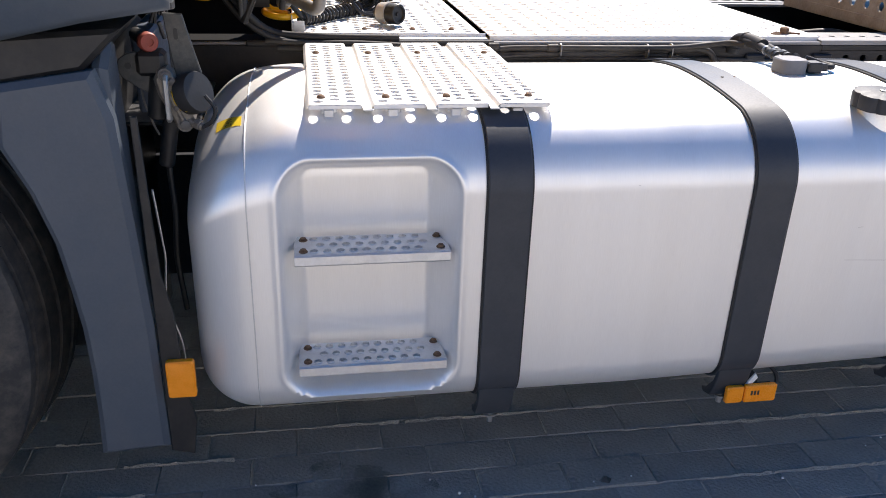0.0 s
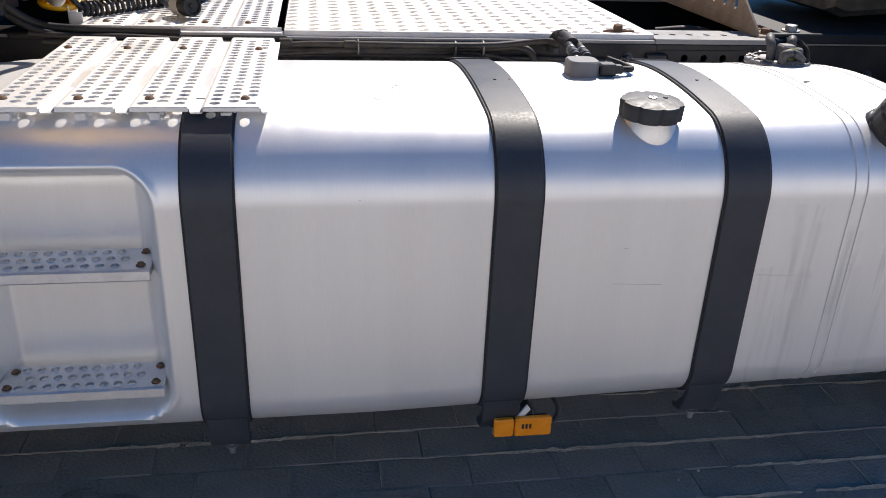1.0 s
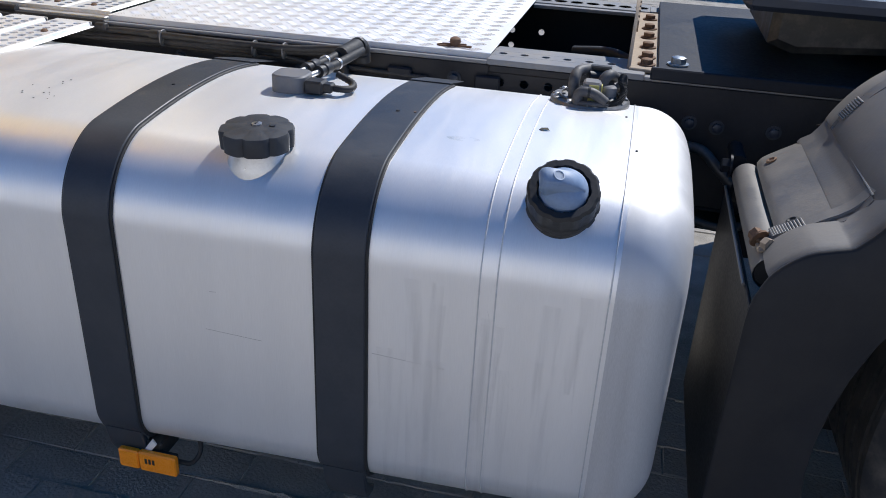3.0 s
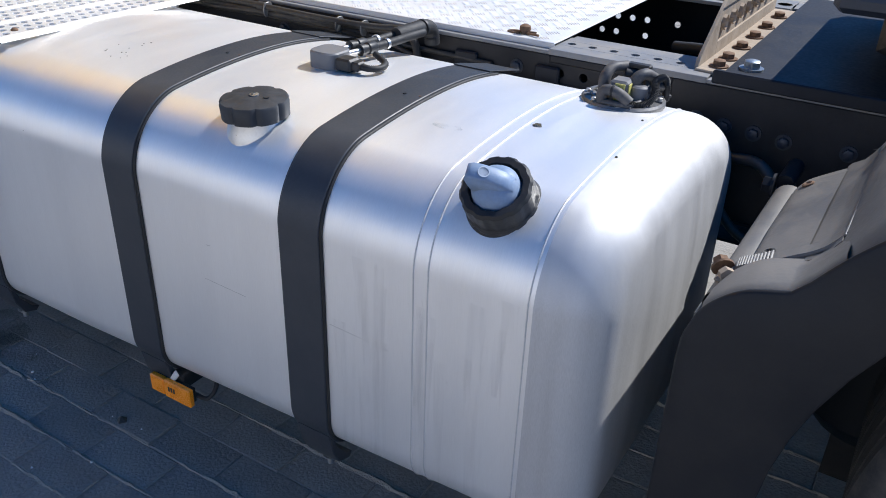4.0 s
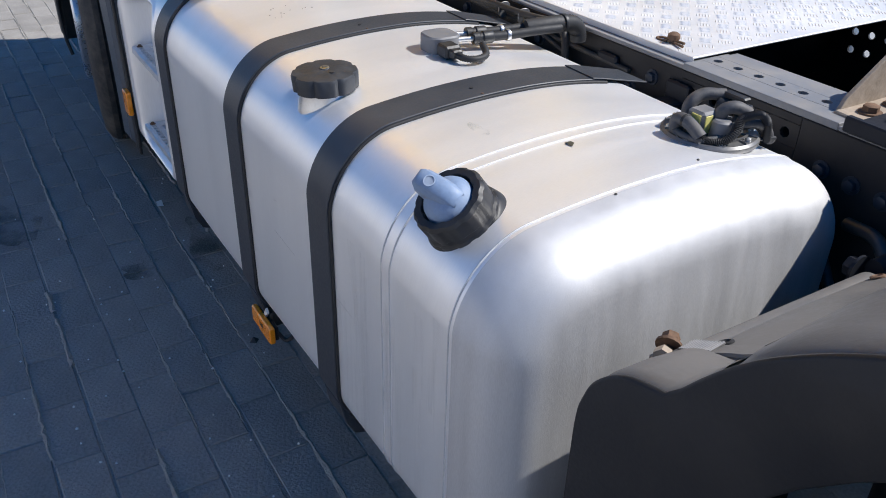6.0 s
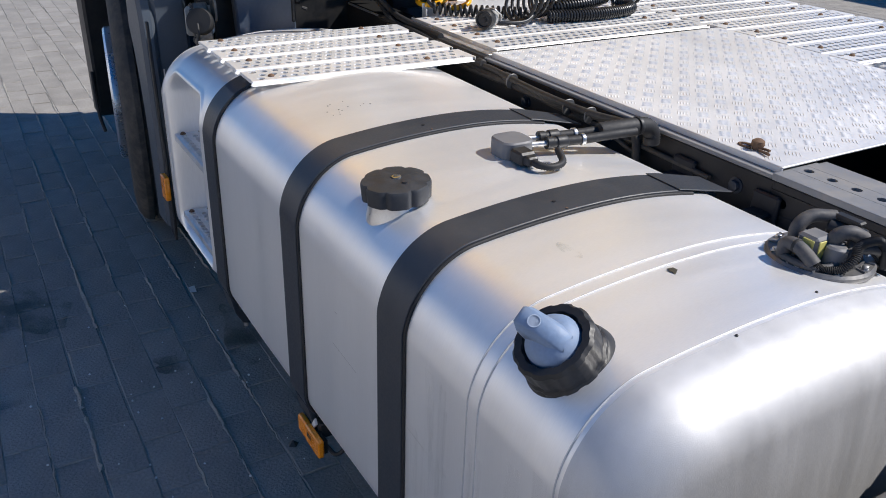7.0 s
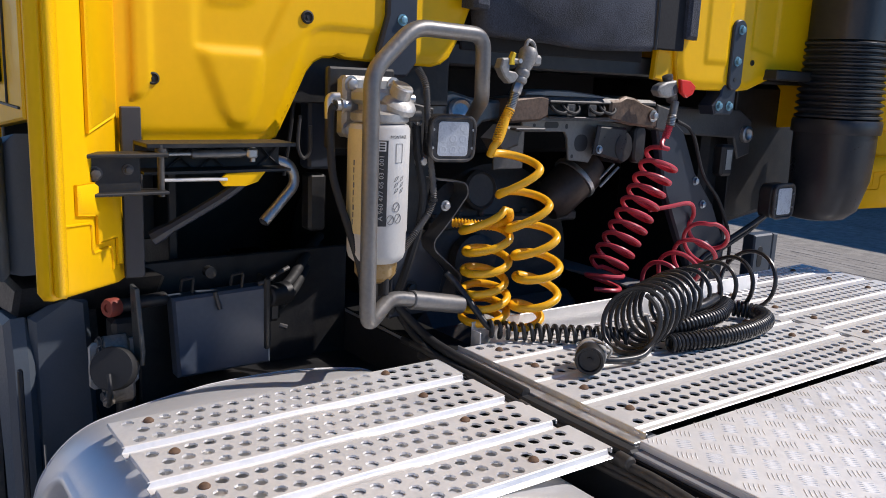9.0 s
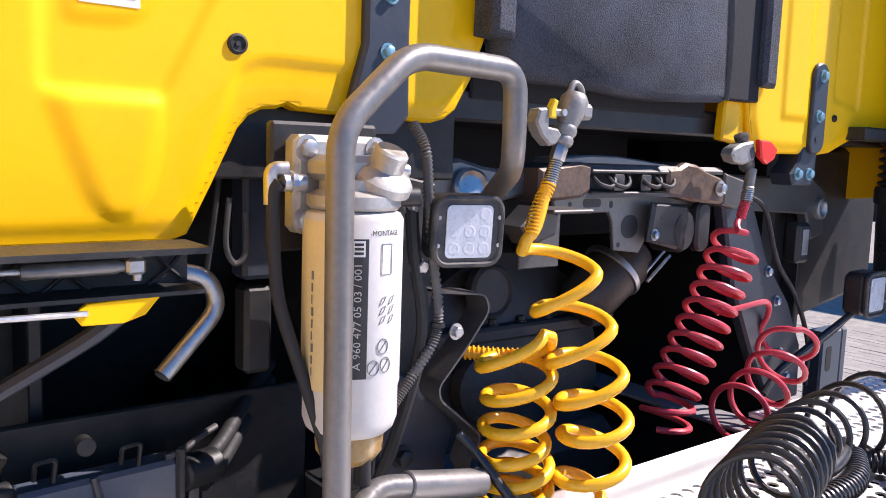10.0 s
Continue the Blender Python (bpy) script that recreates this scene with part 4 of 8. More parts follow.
def within(yy, zz, pts, widths):
    """One inside a convex outline, falling softly to nought at its edges."""
    out = np.ones_like(yy)
    cy, cz = sum(p[0] for p in pts) / len(pts), sum(p[1] for p in pts) / len(pts)
    for (a, b), (c, d), w in zip(pts, pts[1:] + pts[:1], widths):
        n = np.array((b - d, c - a)) / math.hypot(b - d, c - a)
        n = n if (cy - a) * n[0] + (cz - b) * n[1] > 0 else -n
        t = np.clip(((yy - a) * n[0] + (zz - b) * n[1]) / w, 0, 1)
        out = out * t * t * (3 - 2 * t)
    return out


def pressed_skin(y0, y1, z0, z1, fields, base=0.006, step=0.006):
    """The outer skin of the rear wall with its pressings and rolled rim, inside the wall's outline."""
    ny, nz = int((y1 - y0) / step), int((z1 - z0) / step)
    yy, zz = np.meshgrid(np.linspace(y0, y1, ny + 1), np.linspace(z0, z1, nz + 1), indexing="ij")
    inside, dist = np.zeros(yy.shape, bool), np.full(yy.shape, 9.0)
    for (a, b), (c, d) in zip(wall, wall[1:] + wall[:1]):
        if b != d:
            inside ^= ((b > zz) != (d > zz)) & (yy < (c - a) * (zz - b) / (d - b) + a)
        t = np.clip(((yy - a) * (c - a) + (zz - b) * (d - b)) / ((c - a) ** 2 + (d - b) ** 2), 0, 1)
        dist = np.minimum(dist, np.hypot(yy - a - t * (c - a), zz - b - t * (d - b)))
    h = base + sum(g * within(yy, zz, pts, ws) for g, pts, ws in fields)
    e = np.clip((dist - 0.004) / 0.022, 0, 1)
    x = XB + 0.0006 + h * e * e * (3 - 2 * e)
    ok = inside & (dist > 0.003)
    verts = np.stack((x, yy, zz), -1).reshape(-1, 3).tolist()
    k = nz + 1
    faces = [(i * k + j, (i + 1) * k + j, (i + 1) * k + j + 1, i * k + j + 1) for i in range(ny) for j in range(nz) if ok[i, j] and ok[i + 1, j] and ok[i + 1, j + 1] and ok[i, j + 1]]
    used = sorted(set(q for f in faces for q in f))
    ids = {q: m for m, q in enumerate(used)}
    return Geo().add([verts[q] for q in used], [tuple(ids[q] for q in f) for f in faces])


part("pressed_skin", pressed_skin(1.51, 2.40, 1.372, 2.20, (
    (0.005, [(1.738, 1.536), (1.884, 1.534), (1.886, 1.50), (1.869, 1.414), (1.847, 1.391), (1.808, 1.391), (1.785, 1.41)], (0.012, 0.02, 0.03, 0.02, 0.016, 0.02, 0.03)),
    (-0.005, [(1.738, 1.532), (1.886, 1.530), (1.945, 1.646), (2.03, 1.82), (2.03, 2.25), (1.734, 2.25)], (0.012, 0.02, 0.02, 0.02, 0.02, 0.02)),
    (-0.005, [(1.915, 1.44), (1.96, 1.577), (1.995, 1.594), (2.14, 1.592), (2.14, 1.44)], (0.016, 0.016, 0.016, 0.02, 0.02)),
    (0.006, [(1.63, 1.44), (1.63, 2.25), (1.668, 2.25), (1.676, 1.47), (1.655, 1.44)], (0.012, 0.012, 0.012, 0.012, 0.012)),
    (0.004, [(1.765, 1.60), (1.765, 1.70), (1.90, 1.70), (1.88, 1.635), (1.85, 1.605)], (0.02, 0.02, 0.02, 0.02, 0.02)))), YELLOW, cab, smooth=80)
part("pressed_skin", pressed_skin(3.04, 3.79, 1.50, 2.20, (
    (0.005, [(3.16, 1.57), (3.27, 1.57), (3.27, 2.25), (3.15, 2.25)], (0.014, 0.014, 0.014, 0.014)),
    (-0.004, [(3.37, 1.62), (3.50, 1.60), (3.50, 2.25), (3.37, 2.25)], (0.014, 0.014, 0.014, 0.014)))), YELLOW, cab, smooth=80)
for y, z, r in ((1.672, 1.478, 0.011), (1.963, 1.602, 0.0125), (3.383, 1.585, 0.008)):
    part("rubber_plug", Geo().lathe([(r, -0.002), (r, 0.004), (r * 0.75, 0.0055), (r * 0.62, 0.003), (r * 0.3, 0.003), (r * 0.25, 0.005), (0, 0.005)], (XB + 0.006, y, z), (1, 0, 0), 20), RUBBER, cab)
FADED = surf("faded_print", (0.30, 0.30, 0.29), 0.5)
sticker = part("type_sticker", Geo().box((XB + 0.0055, 1.786, 1.628), (XB + 0.0067, 1.85, 1.675), 0.0002), PAPER, cab)
for k, z in enumerate((1.636, 1.642, 1.650, 1.656)):
    for j in range(5):
        part("print_bar", Geo().box((XB + 0.0067, 1.790 + j * 0.0115, z), (XB + 0.0071, 1.7985 + j * 0.0115 - 0.002 * ((j + k) % 2), z + 0.0032), 0.0001), FADED, sticker)
# sides, front, roof and floor of the cab
side_n = [(-0.24, 1.405), (-0.24, 3.35), (-1.40, 3.35), (-1.46, 2.65), (-1.28, 1.55), (-1.17, 1.41), (-1.01, 1.338), (-0.7, 1.358)]
for y in (1.50, 3.83):
    part("side_wall", Geo().prism(side_n, 1, y - 0.03, y, 0.004), YELLOW, cab)
for flip in (0.0, 5.33):
    cr = [(-1.27, 1.475), (-1.90, 1.60), (-1.89, 1.63), (-1.27, 1.50)]
    part("corner_panel", Geo().prism([(x, flip - y if flip else y) for x, y in cr], 2, 1.66, 2.1, 0.003), YELLOW, cab)
part("roof", Geo().box((-1.42, 1.505, 3.30), (-0.262, 3.795, 3.36), 0.01), YELLOW, cab)
part("front_wall", Geo().prism([(-2.27, 0.80), (-2.0, 1.44), (-1.46, 2.65), (-1.42, 3.29), (-1.39, 3.29), (-1.43, 2.65), (-1.97, 1.43), (-2.24, 0.80)], 1, 1.62, 3.68, 0.004), YELLOW, cab)
part("floor", Geo().box((-2.0, 1.51, 1.53), (-0.27, 3.79, 1.58), 0.005), BLACK, cab)
# black sheets added to shut light out and keep the bay dark
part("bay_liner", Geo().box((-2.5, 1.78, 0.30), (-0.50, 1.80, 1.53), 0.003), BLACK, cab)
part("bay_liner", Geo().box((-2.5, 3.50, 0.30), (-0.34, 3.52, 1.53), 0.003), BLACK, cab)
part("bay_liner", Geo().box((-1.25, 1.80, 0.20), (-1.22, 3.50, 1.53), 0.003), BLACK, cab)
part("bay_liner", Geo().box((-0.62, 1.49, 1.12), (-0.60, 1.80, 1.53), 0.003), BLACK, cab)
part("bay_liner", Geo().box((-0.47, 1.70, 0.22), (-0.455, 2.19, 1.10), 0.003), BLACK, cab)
# plate added to stop stray sun spots on the paving
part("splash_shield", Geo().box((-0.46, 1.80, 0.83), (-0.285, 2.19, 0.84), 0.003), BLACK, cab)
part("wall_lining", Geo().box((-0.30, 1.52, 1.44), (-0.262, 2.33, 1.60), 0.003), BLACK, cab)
for x in (-0.375, -0.62):
    part("door_seam", Geo().box((x - 0.004, 1.466, 1.425), (x, 1.4705, 2.6), 0.0005), INK, cab)
part("door_seam", Geo().box((-1.15, 1.466, 1.420), (-0.26, 1.4705, 1.424), 0.0005), INK, cab)
part("wall_seal", Geo().box((-0.216, 1.612, 1.134), (-0.206, 1.646, 1.43), 0.002), surf("grey_wall_seal", (0.05, 0.05, 0.055), 0.6), cab, "flat dark grey seal strip")
part("door_handle", Geo().box((-0.56, 1.448, 1.455), (-0.425, 1.472, 1.60), 0.008), BLACK, cab)
# foam mat with its turned edges
foam = part("foam_mat", Geo().prism([(2.376, 1.610), (2.39, 1.598), (2.47, 1.594), (2.60, 1.592), (2.68, 1.586), (2.75, 1.584), (2.83, 1.588), (2.925, 1.592), (2.945, 1.604), (2.945, 2.3), (2.35, 2.3), (2.355, 1.72)], 0, -0.26, -0.196, 0.012), FOAM, cab, "charcoal foam sound mat", smooth=60)
# dark boxes added for the shade beside and under the mat
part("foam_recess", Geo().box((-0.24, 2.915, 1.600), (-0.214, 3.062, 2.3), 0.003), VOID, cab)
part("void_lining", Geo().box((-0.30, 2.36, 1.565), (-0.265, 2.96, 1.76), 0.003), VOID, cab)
part("foam_lip", Geo().tube(smoothed([(-0.198, 2.925, 1.596), (-0.196, 2.925, 1.70), (-0.196, 2.915, 1.85), (-0.196, 2.90, 2.1)]), 0.006, 8), DUCTPL, cab)
part("wall_post", Geo().prism([(2.99, 1.605), (3.056, 1.605), (3.062, 1.515), (2.985, 1.525)], 0, -0.262, -0.240, 0.004), YELLOW, cab)
part("foam_edge", Geo().prism([(3.052, 1.632), (3.098, 1.630), (3.098, 2.3), (3.052, 2.3)], 0, -0.226, -0.196, 0.008), FOAM, cab)
part("foam_edge", Geo().prism([(2.322, 1.650), (2.366, 1.647), (2.372, 2.3), (2.330, 2.3)], 0, -0.226, -0.170, 0.008), FOAM, cab)
# dark backing added so that the void under the mat stays black
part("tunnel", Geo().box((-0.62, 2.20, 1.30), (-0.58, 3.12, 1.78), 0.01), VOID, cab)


# hinge brackets on the rear wall
h1 = part("hinge_bracket", Geo().prism([(2.135, 2.0), (2.210, 2.0), (2.206, 1.64), (2.208, 1.53), (2.185, 1.50), (2.12, 1.497), (2.115, 1.55), (2.135, 1.62)], 0, XB + 0.001, XB + 0.021, 0.005), BRACKET, cab, "dark blue painted steel bracket")
for y, z in ((2.168, 1.612), (2.172, 1.685), (2.17, 1.76)):
    part("bolt", Geo().hexhead((XB + 0.021, y, z), (1, 0, 0), 0.008, 0.009), BLUEBOLT, h1)
h2 = part("hinge_bracket", Geo().prism(rrect(3.274, 3.332, 1.505, 1.70, 0.027, 5), 0, XB + 0.002, XB + 0.016, 0.003), BRACKET, cab, "dark blue painted steel bracket")
part("bracket_foot", Geo().prism([(3.274, 1.55), (3.33, 1.55), (3.328, 1.45), (3.315, 1.435), (3.24, 1.435), (3.228, 1.46), (3.258, 1.49)], 0, XB - 0.05, XB + 0.004, 0.004), BRACKET, h2)
for y, z, dx in ((3.305, 1.672, 0.016), (3.300, 1.585, 0.016), (3.252, 1.460, 0.004), (3.300, 1.460, 0.004)):
    part("bolt", Geo().hexhead((XB + dx, y, z), (1, 0, 0), 0.0095, 0.010), BLUEBOLT, h2)
part("bolt", Geo().cyl((XB + 0.016, 3.298, 1.535), (XB + 0.018, 3.298, 1.535), 0.006, 12), INK, h2)

# side deflector fins at the cab corners
def fin(mirror=None):
    e = thing("side_deflector", "yellow plastic side deflector at the cab corner", "deflector", (-0.06, 1.52 if not mirror else mirror - 1.52, 1.13), group="side deflectors")
    U, N, O = Vector((0.303, -0.175, 0)).normalized(), Vector((0.175, 0.303, 0)).normalized(), Vector((-0.243, 1.6295, 0))

    def lay(gg):
        vs = []
        for u, n, z in gg.v:
            p = O + U * u + N * n
            vs.append((p.x, p.y if not mirror else mirror - p.y, z))
        gg.v = vs
        if mirror:
            gg.f = [f[::-1] for f in gg.f]
        return gg

    fin_top = 3.1
    out = [(0.0, 1.130), (0.03, 1.131), (0.335, 1.180), (0.350, 1.192), (0.350, fin_top), (0.0, fin_top), (0.0, 1.452), (-0.006, 1.445), (-0.006, 1.43), (0.0, 1.42)]
    part("panel", lay(Geo().prism(out, 1, -0.022, 0.0, 0.004)), YELLOW, e, smooth=60)
    part("edge_return", lay(Geo().prism([(0.322, 1.180), (0.350, 1.190), (0.350, fin_top), (0.322, fin_top)], 1, -0.002, 0.014, 0.006)), YELLOW, e, smooth=60)
    part("pressing", lay(Geo().prism([(0.05, 1.42), (0.19, 1.40), (0.19, fin_top), (0.05, fin_top)], 1, -0.002, 0.009, 0.008)), YELLOW, e, smooth=60)
    part("pressing", lay(Geo().prism([(0.035, 1.165), (0.055, 1.168), (0.055, 1.215), (0.16, 1.225), (0.16, 1.27), (0.25, 1.285), (0.25, 1.33), (0.10, 1.32), (0.035, 1.30)], 1, -0.002, 0.008, 0.007)), YELLOW, e, smooth=60)
    part("groove", lay(Geo().tube(bent([(0.075, 0.001, 1.165), (0.075, 0.001, 1.205), (0.18, 0.001, 1.214), (0.18, 0.001, 1.262), (0.30, 0.001, 1.278)], 0.012), 0.0022, 6)), YELLOW, e)
    part("seal", lay(Geo().box((-0.05, -0.075, 1.118), (-0.008, -0.060, 1.43), 0.003)), surf("grey_seal", (0.09, 0.09, 0.095), 0.6), e, "flat dark grey seal strip")
    return e


fin()
fin(mirror=5.50)

# strut and linkage under the rear wall
st = thing("deflector_linkage", "black linkage arm with a gas strut under the cab wall", "linkage", (-0.15, 1.7, 1.3))
part("end_bracket", Geo().box((-0.11, 1.528, 1.300), (-0.100, 1.615, 1.362), 0.002).box((-0.115, 1.523, 1.295), (-0.085, 1.529, 1.367), 0.002).box((-0.13, 1.526, 1.358), (-0.082, 1.655, 1.364), 0.0015).box((-0.13, 1.526, 1.298), (-0.082, 1.655, 1.303), 0.0015), BLACK, st)
part("bolt", Geo().hexhead((-0.099, 1.545, 1.333), (1, 0, 0), 0.008, 0.008), DKPIPE, st)
part("bolt", Geo().hexhead((-0.099, 1.595, 1.338), (1, 0, 0), 0.006, 0.006), DKPIPE, st)
part("pivot", Geo().cyl((-0.105, 1.648, 1.292), (-0.105, 1.648, 1.376), 0.0055, 12).cyl((-0.105, 1.648, 1.364), (-0.105, 1.648, 1.370), 0.009, 12), DKPIPE, st)
part("arm", Geo().prism([(-0.178, 1.3775), (-0.178, 1.3255), (-0.12, 1.3255), (-0.12, 1.330), (-0.172, 1.331), (-0.172, 1.371), (-0.10, 1.371), (-0.10, 1.3775)], 1, 1.625, 1.885, 0.0008), BLACK, st)
for y in (1.70, 1.757, 1.862):
    part("stiffener", Geo().tube([(-0.168, y - 0.022, 1.330), (-0.166, y, 1.348), (-0.168, y + 0.022, 1.371)], 0.0022, 6).tube([(-0.166, y - 0.02, 1.371), (-0.166, y, 1.348), (-0.166, y + 0.022, 1.330)], 0.0022, 6), BLACK, st)
part("rod", Geo().cyl((-0.135, 1.655, 1.3575), (-0.135, 1.715, 1.3575), 0.0035, 10).cyl((-0.135, 1.652, 1.3575), (-0.135, 1.668, 1.3575), 0.006, 10), STEEL, st)
part("strut", Geo().lathe([(0.0065, 0), (0.008, 0.004), (0.008, 0.088), (0.006, 0.093), (0.006, 0.101)], (-0.135, 1.708, 1.357), (0, 1, 0.005), 16), PIPE, st, "grey gas strut cylinder")
part("fork", Geo().box((-0.145, 1.805, 1.349), (-0.125, 1.825, 1.366), 0.003).cyl((-0.135, 1.818, 1.342), (-0.135, 1.818, 1.372), 0.005, 10), STEEL, st)
part("lower_rod", Geo().tube([(-0.12, 1.655, 1.3165), (-0.12, 1.765, 1.3145)], 0.0032, 8), STEEL, st)
part("latch_plate", Geo().prism([(1.752, 1.313), (1.765, 1.324), (1.838, 1.327), (1.822, 1.308), (1.80, 1.301), (1.76, 1.302)], 0, -0.128, -0.121, 0.001), YELLOW, st)
part("lever", Geo().tube(smoothed([(-0.16, 1.82, 1.312), (-0.17, 1.79, 1.285), (-0.19, 1.75, 1.255), (-0.22, 1.665, 1.20)]), [0.006] + [0.010] * 16 + [0.014] * 2, 8), BRACKET, st)
tagged(st.children[-1], "dark painted lever")
tp = thing("tilt_pump_handle", "bent zinc-plated pipe under the cab", "pipe", (-0.2, 1.89, 1.22))
part("pipe", Geo().tube(bent([(-0.215, 1.865, 1.338), (-0.20, 1.915, 1.328), (-0.195, 1.925, 1.29), (-0.18, 1.853, 1.222)], 0.025), 0.0105, 14), STEEL, tp)
part("bore", Geo().cyl((-0.1805, 1.8545, 1.2235), (-0.1793, 1.8515, 1.2205), 0.0085, 12), INK, tp)

# ---------------------------------------------------------------- engine bay behind the cab
eng = thing("gearbox", "grimy dark gearbox and engine castings under the cab", "gearbox", (-0.7, 2.7, 0.5))
part("casing", Geo().lathe([(0.20, 0), (0.30, 0.05), (0.34, 0.20), (0.36, 0.45), (0.38, 0.50), (0.38, 0.56)], (-0.50, 2.72, 0.98), (-1, 0, 0), 40), ENGINE, eng)
part("cover", Geo().lathe([(0.055, 0), (0.055, 0.02), (0.048, 0.026), (0.043, 0.02), (0.0, 0.02)], (-0.50, 2.62, 1.215), (1, 0, 0.1), 28), ENGINE, eng)
part("cover", Geo().lathe([(0.07, 0), (0.07, 0.03), (0.055, 0.04), (0, 0.04)], (-0.49, 2.60, 1.03), (1, 0, 0), 28), ENGINE, eng)
part("flange", Geo().box((-0.52, 2.45, 1.115), (-0.47, 2.98, 1.145), 0.006), ENGINE, eng)
for k in range(7):
    part("bolt", Geo().hexhead((-0.495, 2.48 + 0.078 * k, 1.145), (0, 0, 1), 0.009, 0.012), ENGINE, eng)
part("shield", Geo().lathe([(0.045, 0), (0.06, 0.03), (0.065, 0.16), (0.05, 0.20)], (-0.46, 2.84, 1.16), (0.1, 0.75, 0.65), 20), BROWN, eng)
part("clamp", Geo().lathe([(0.068, 0), (0.070, 0.002), (0.070, 0.014), (0.068, 0.016)], (-0.45, 2.93, 1.238), (0.1, 0.75, 0.65), 24), STEEL, eng)
part("clamp_bolt", Geo().cyl((-0.39, 2.96, 1.235), (-0.38, 3.02, 1.29), 0.004, 8).cyl((-0.385, 2.975, 1.225), (-0.375, 3.035, 1.28), 0.004, 8), STEEL, eng)
part("sump", Geo().box((-1.15, 2.42, 0.45), (-0.45, 3.02, 0.9), 0.04), ENGINE, eng)

# cross beam that carries the cab
bm = thing("cab_cross_beam", "worn steel cab cross beam with cable clips", "cross beam", (-0.28, 2.75, 1.4))
part("beam", Geo().prism([(-0.335, 1.412), (-0.335, 1.466), (-0.262, 1.470), (-0.255, 1.462), (-0.255, 1.456), (-0.325, 1.452), (-0.325, 1.424), (-0.255, 1.420), (-0.255, 1.412)], 1, 2.545, 3.02, 0.002), DKPIPE, bm)
part("end_bracket", Geo().prism([(2.50, 1.462), (2.60, 1.474), (2.625, 1.468), (2.625, 1.424), (2.60, 1.412), (2.50, 1.405)], 0, -0.34, -0.250, 0.006), GRIME, bm)
part("flange_edge", Geo().box((-0.262, 2.626, 1.4555), (-0.2505, 2.84, 1.4615), 0.002), DKPIPE, bm)
part("flange_edge", Geo().box((-0.262, 2.626, 1.4175), (-0.2505, 2.84, 1.4225), 0.002), DKPIPE, bm)
part("end_bracket", Geo().prism([(2.84, 1.466), (2.875, 1.468), (2.897, 1.478), (2.93, 1.474), (2.962, 1.463), (3.03, 1.445), (3.03, 1.395), (2.93, 1.402), (2.84, 1.416)], 0, -0.34, -0.252, 0.006), GRIME, bm)
part("end_bracket", Geo().prism([(3.02, 1.46), (3.09, 1.445), (3.10, 1.40), (3.07, 1.385), (3.02, 1.395)], 0, -0.31, -0.25, 0.004), DKPIPE, bm)
part("bolt", Geo().hexhead((-0.25, 3.004, 1.428), (1, 0, 0), 0.011, 0.012), STEEL, bm)
for y in (2.665, 2.705, 2.795, 2.835):
    part("cable_clip", Geo().tube(bent([(-0.262, y - 0.03, 1.452), (-0.245, y - 0.028, 1.436), (-0.245, y + 0.005, 1.430), (-0.25, y + 0.022, 1.44), (-0.262, y + 0.024, 1.454)], 0.012), 0.0042, 7), RUBBER, bm)
for y in (2.70, 2.775):
    part("clip_plate", Geo().prism(rrect(y - 0.014, y + 0.014, 1.424, 1.454, 0.004), 0, -0.256, -0.252, 0.001), DKPIPE, bm)
    part("clip_hole", Geo().cyl((-0.252, y, 1.440), (-0.2512, y, 1.440), 0.005, 10), INK, bm)
part("hanger_plate", Geo().prism([(2.57, 1.414), (3.0, 1.414), (2.99, 1.38), (2.845, 1.385), (2.836, 1.33), (2.815, 1.302), (2.742, 1.310), (2.733, 1.365), (2.722, 1.382), (2.585, 1.383)], 0, -0.302, -0.292, 0.002), PIPE, bm)
for a in (rrect(2.650, 2.698, 1.392, 1.408, 0.007), rrect(2.612, 2.621, 1.394, 1.403, 0.004), rrect(2.722, 2.731, 1.390, 1.403, 0.004), rrect(2.758, 2.806, 1.332, 1.376, 0.02), rrect(2.748, 2.757, 1.315, 1.325, 0.004)):
    part("slot", Geo().prism(a, 0, -0.2918, -0.2912, 0.0002), INK, bm)
part("coupling_socket", Geo().lathe([(0.045, 0), (0.045, 0.05), (0.038, 0.06), (0, 0.06)], (-0.32, 2.905, 1.345), (1, 0.15, 0), 24), BLACK, bm)
part("socket_lid", Geo().prism([(2.812, 1.402), (2.918, 1.396), (2.922, 1.36), (2.902, 1.306), (2.80, 1.328)], 0, -0.275, -0.258, 0.006), DUCTPL, bm)
part("bolt", Geo().hexhead((-0.258, 2.815, 1.340), (1, 0, 0), 0.008, 0.008), ZINC, bm)
part("socket_lid", Geo().prism(rrect(2.955, 3.0, 1.30, 1.40, 0.018), 0, -0.285, -0.262, 0.005), BLACK, bm)
part("top_pad", Geo().prism([(2.555, 1.4705), (2.56, 1.480), (2.63, 1.486), (2.70, 1.486), (2.78, 1.480), (2.86, 1.4705)], 0, -0.33, -0.262, 0.003), PIPE, bm)
arm = thing("cab_support_arm", "grey steel cab support with a rubber bush", "support arm", (-0.3, 2.4, 1.3))
part("arm", Geo().prism([(2.27, 1.448), (2.31, 1.468), (2.36, 1.474), (2.41, 1.462), (2.47, 1.455), (2.52, 1.46), (2.52, 1.418), (2.45, 1.405), (2.40, 1.36), (2.33, 1.34), (2.24, 1.40)], 0, -0.36, -0.29, 0.006), PIPE, arm)
part("bush", Geo().lathe([(0.032, 0), (0.032, 0.02), (0.026, 0.024), (0.02, 0.018), (0.0, 0.018)], (-0.292, 2.375, 1.425), (1, -0.2, 0.25), 24), STEEL, arm)
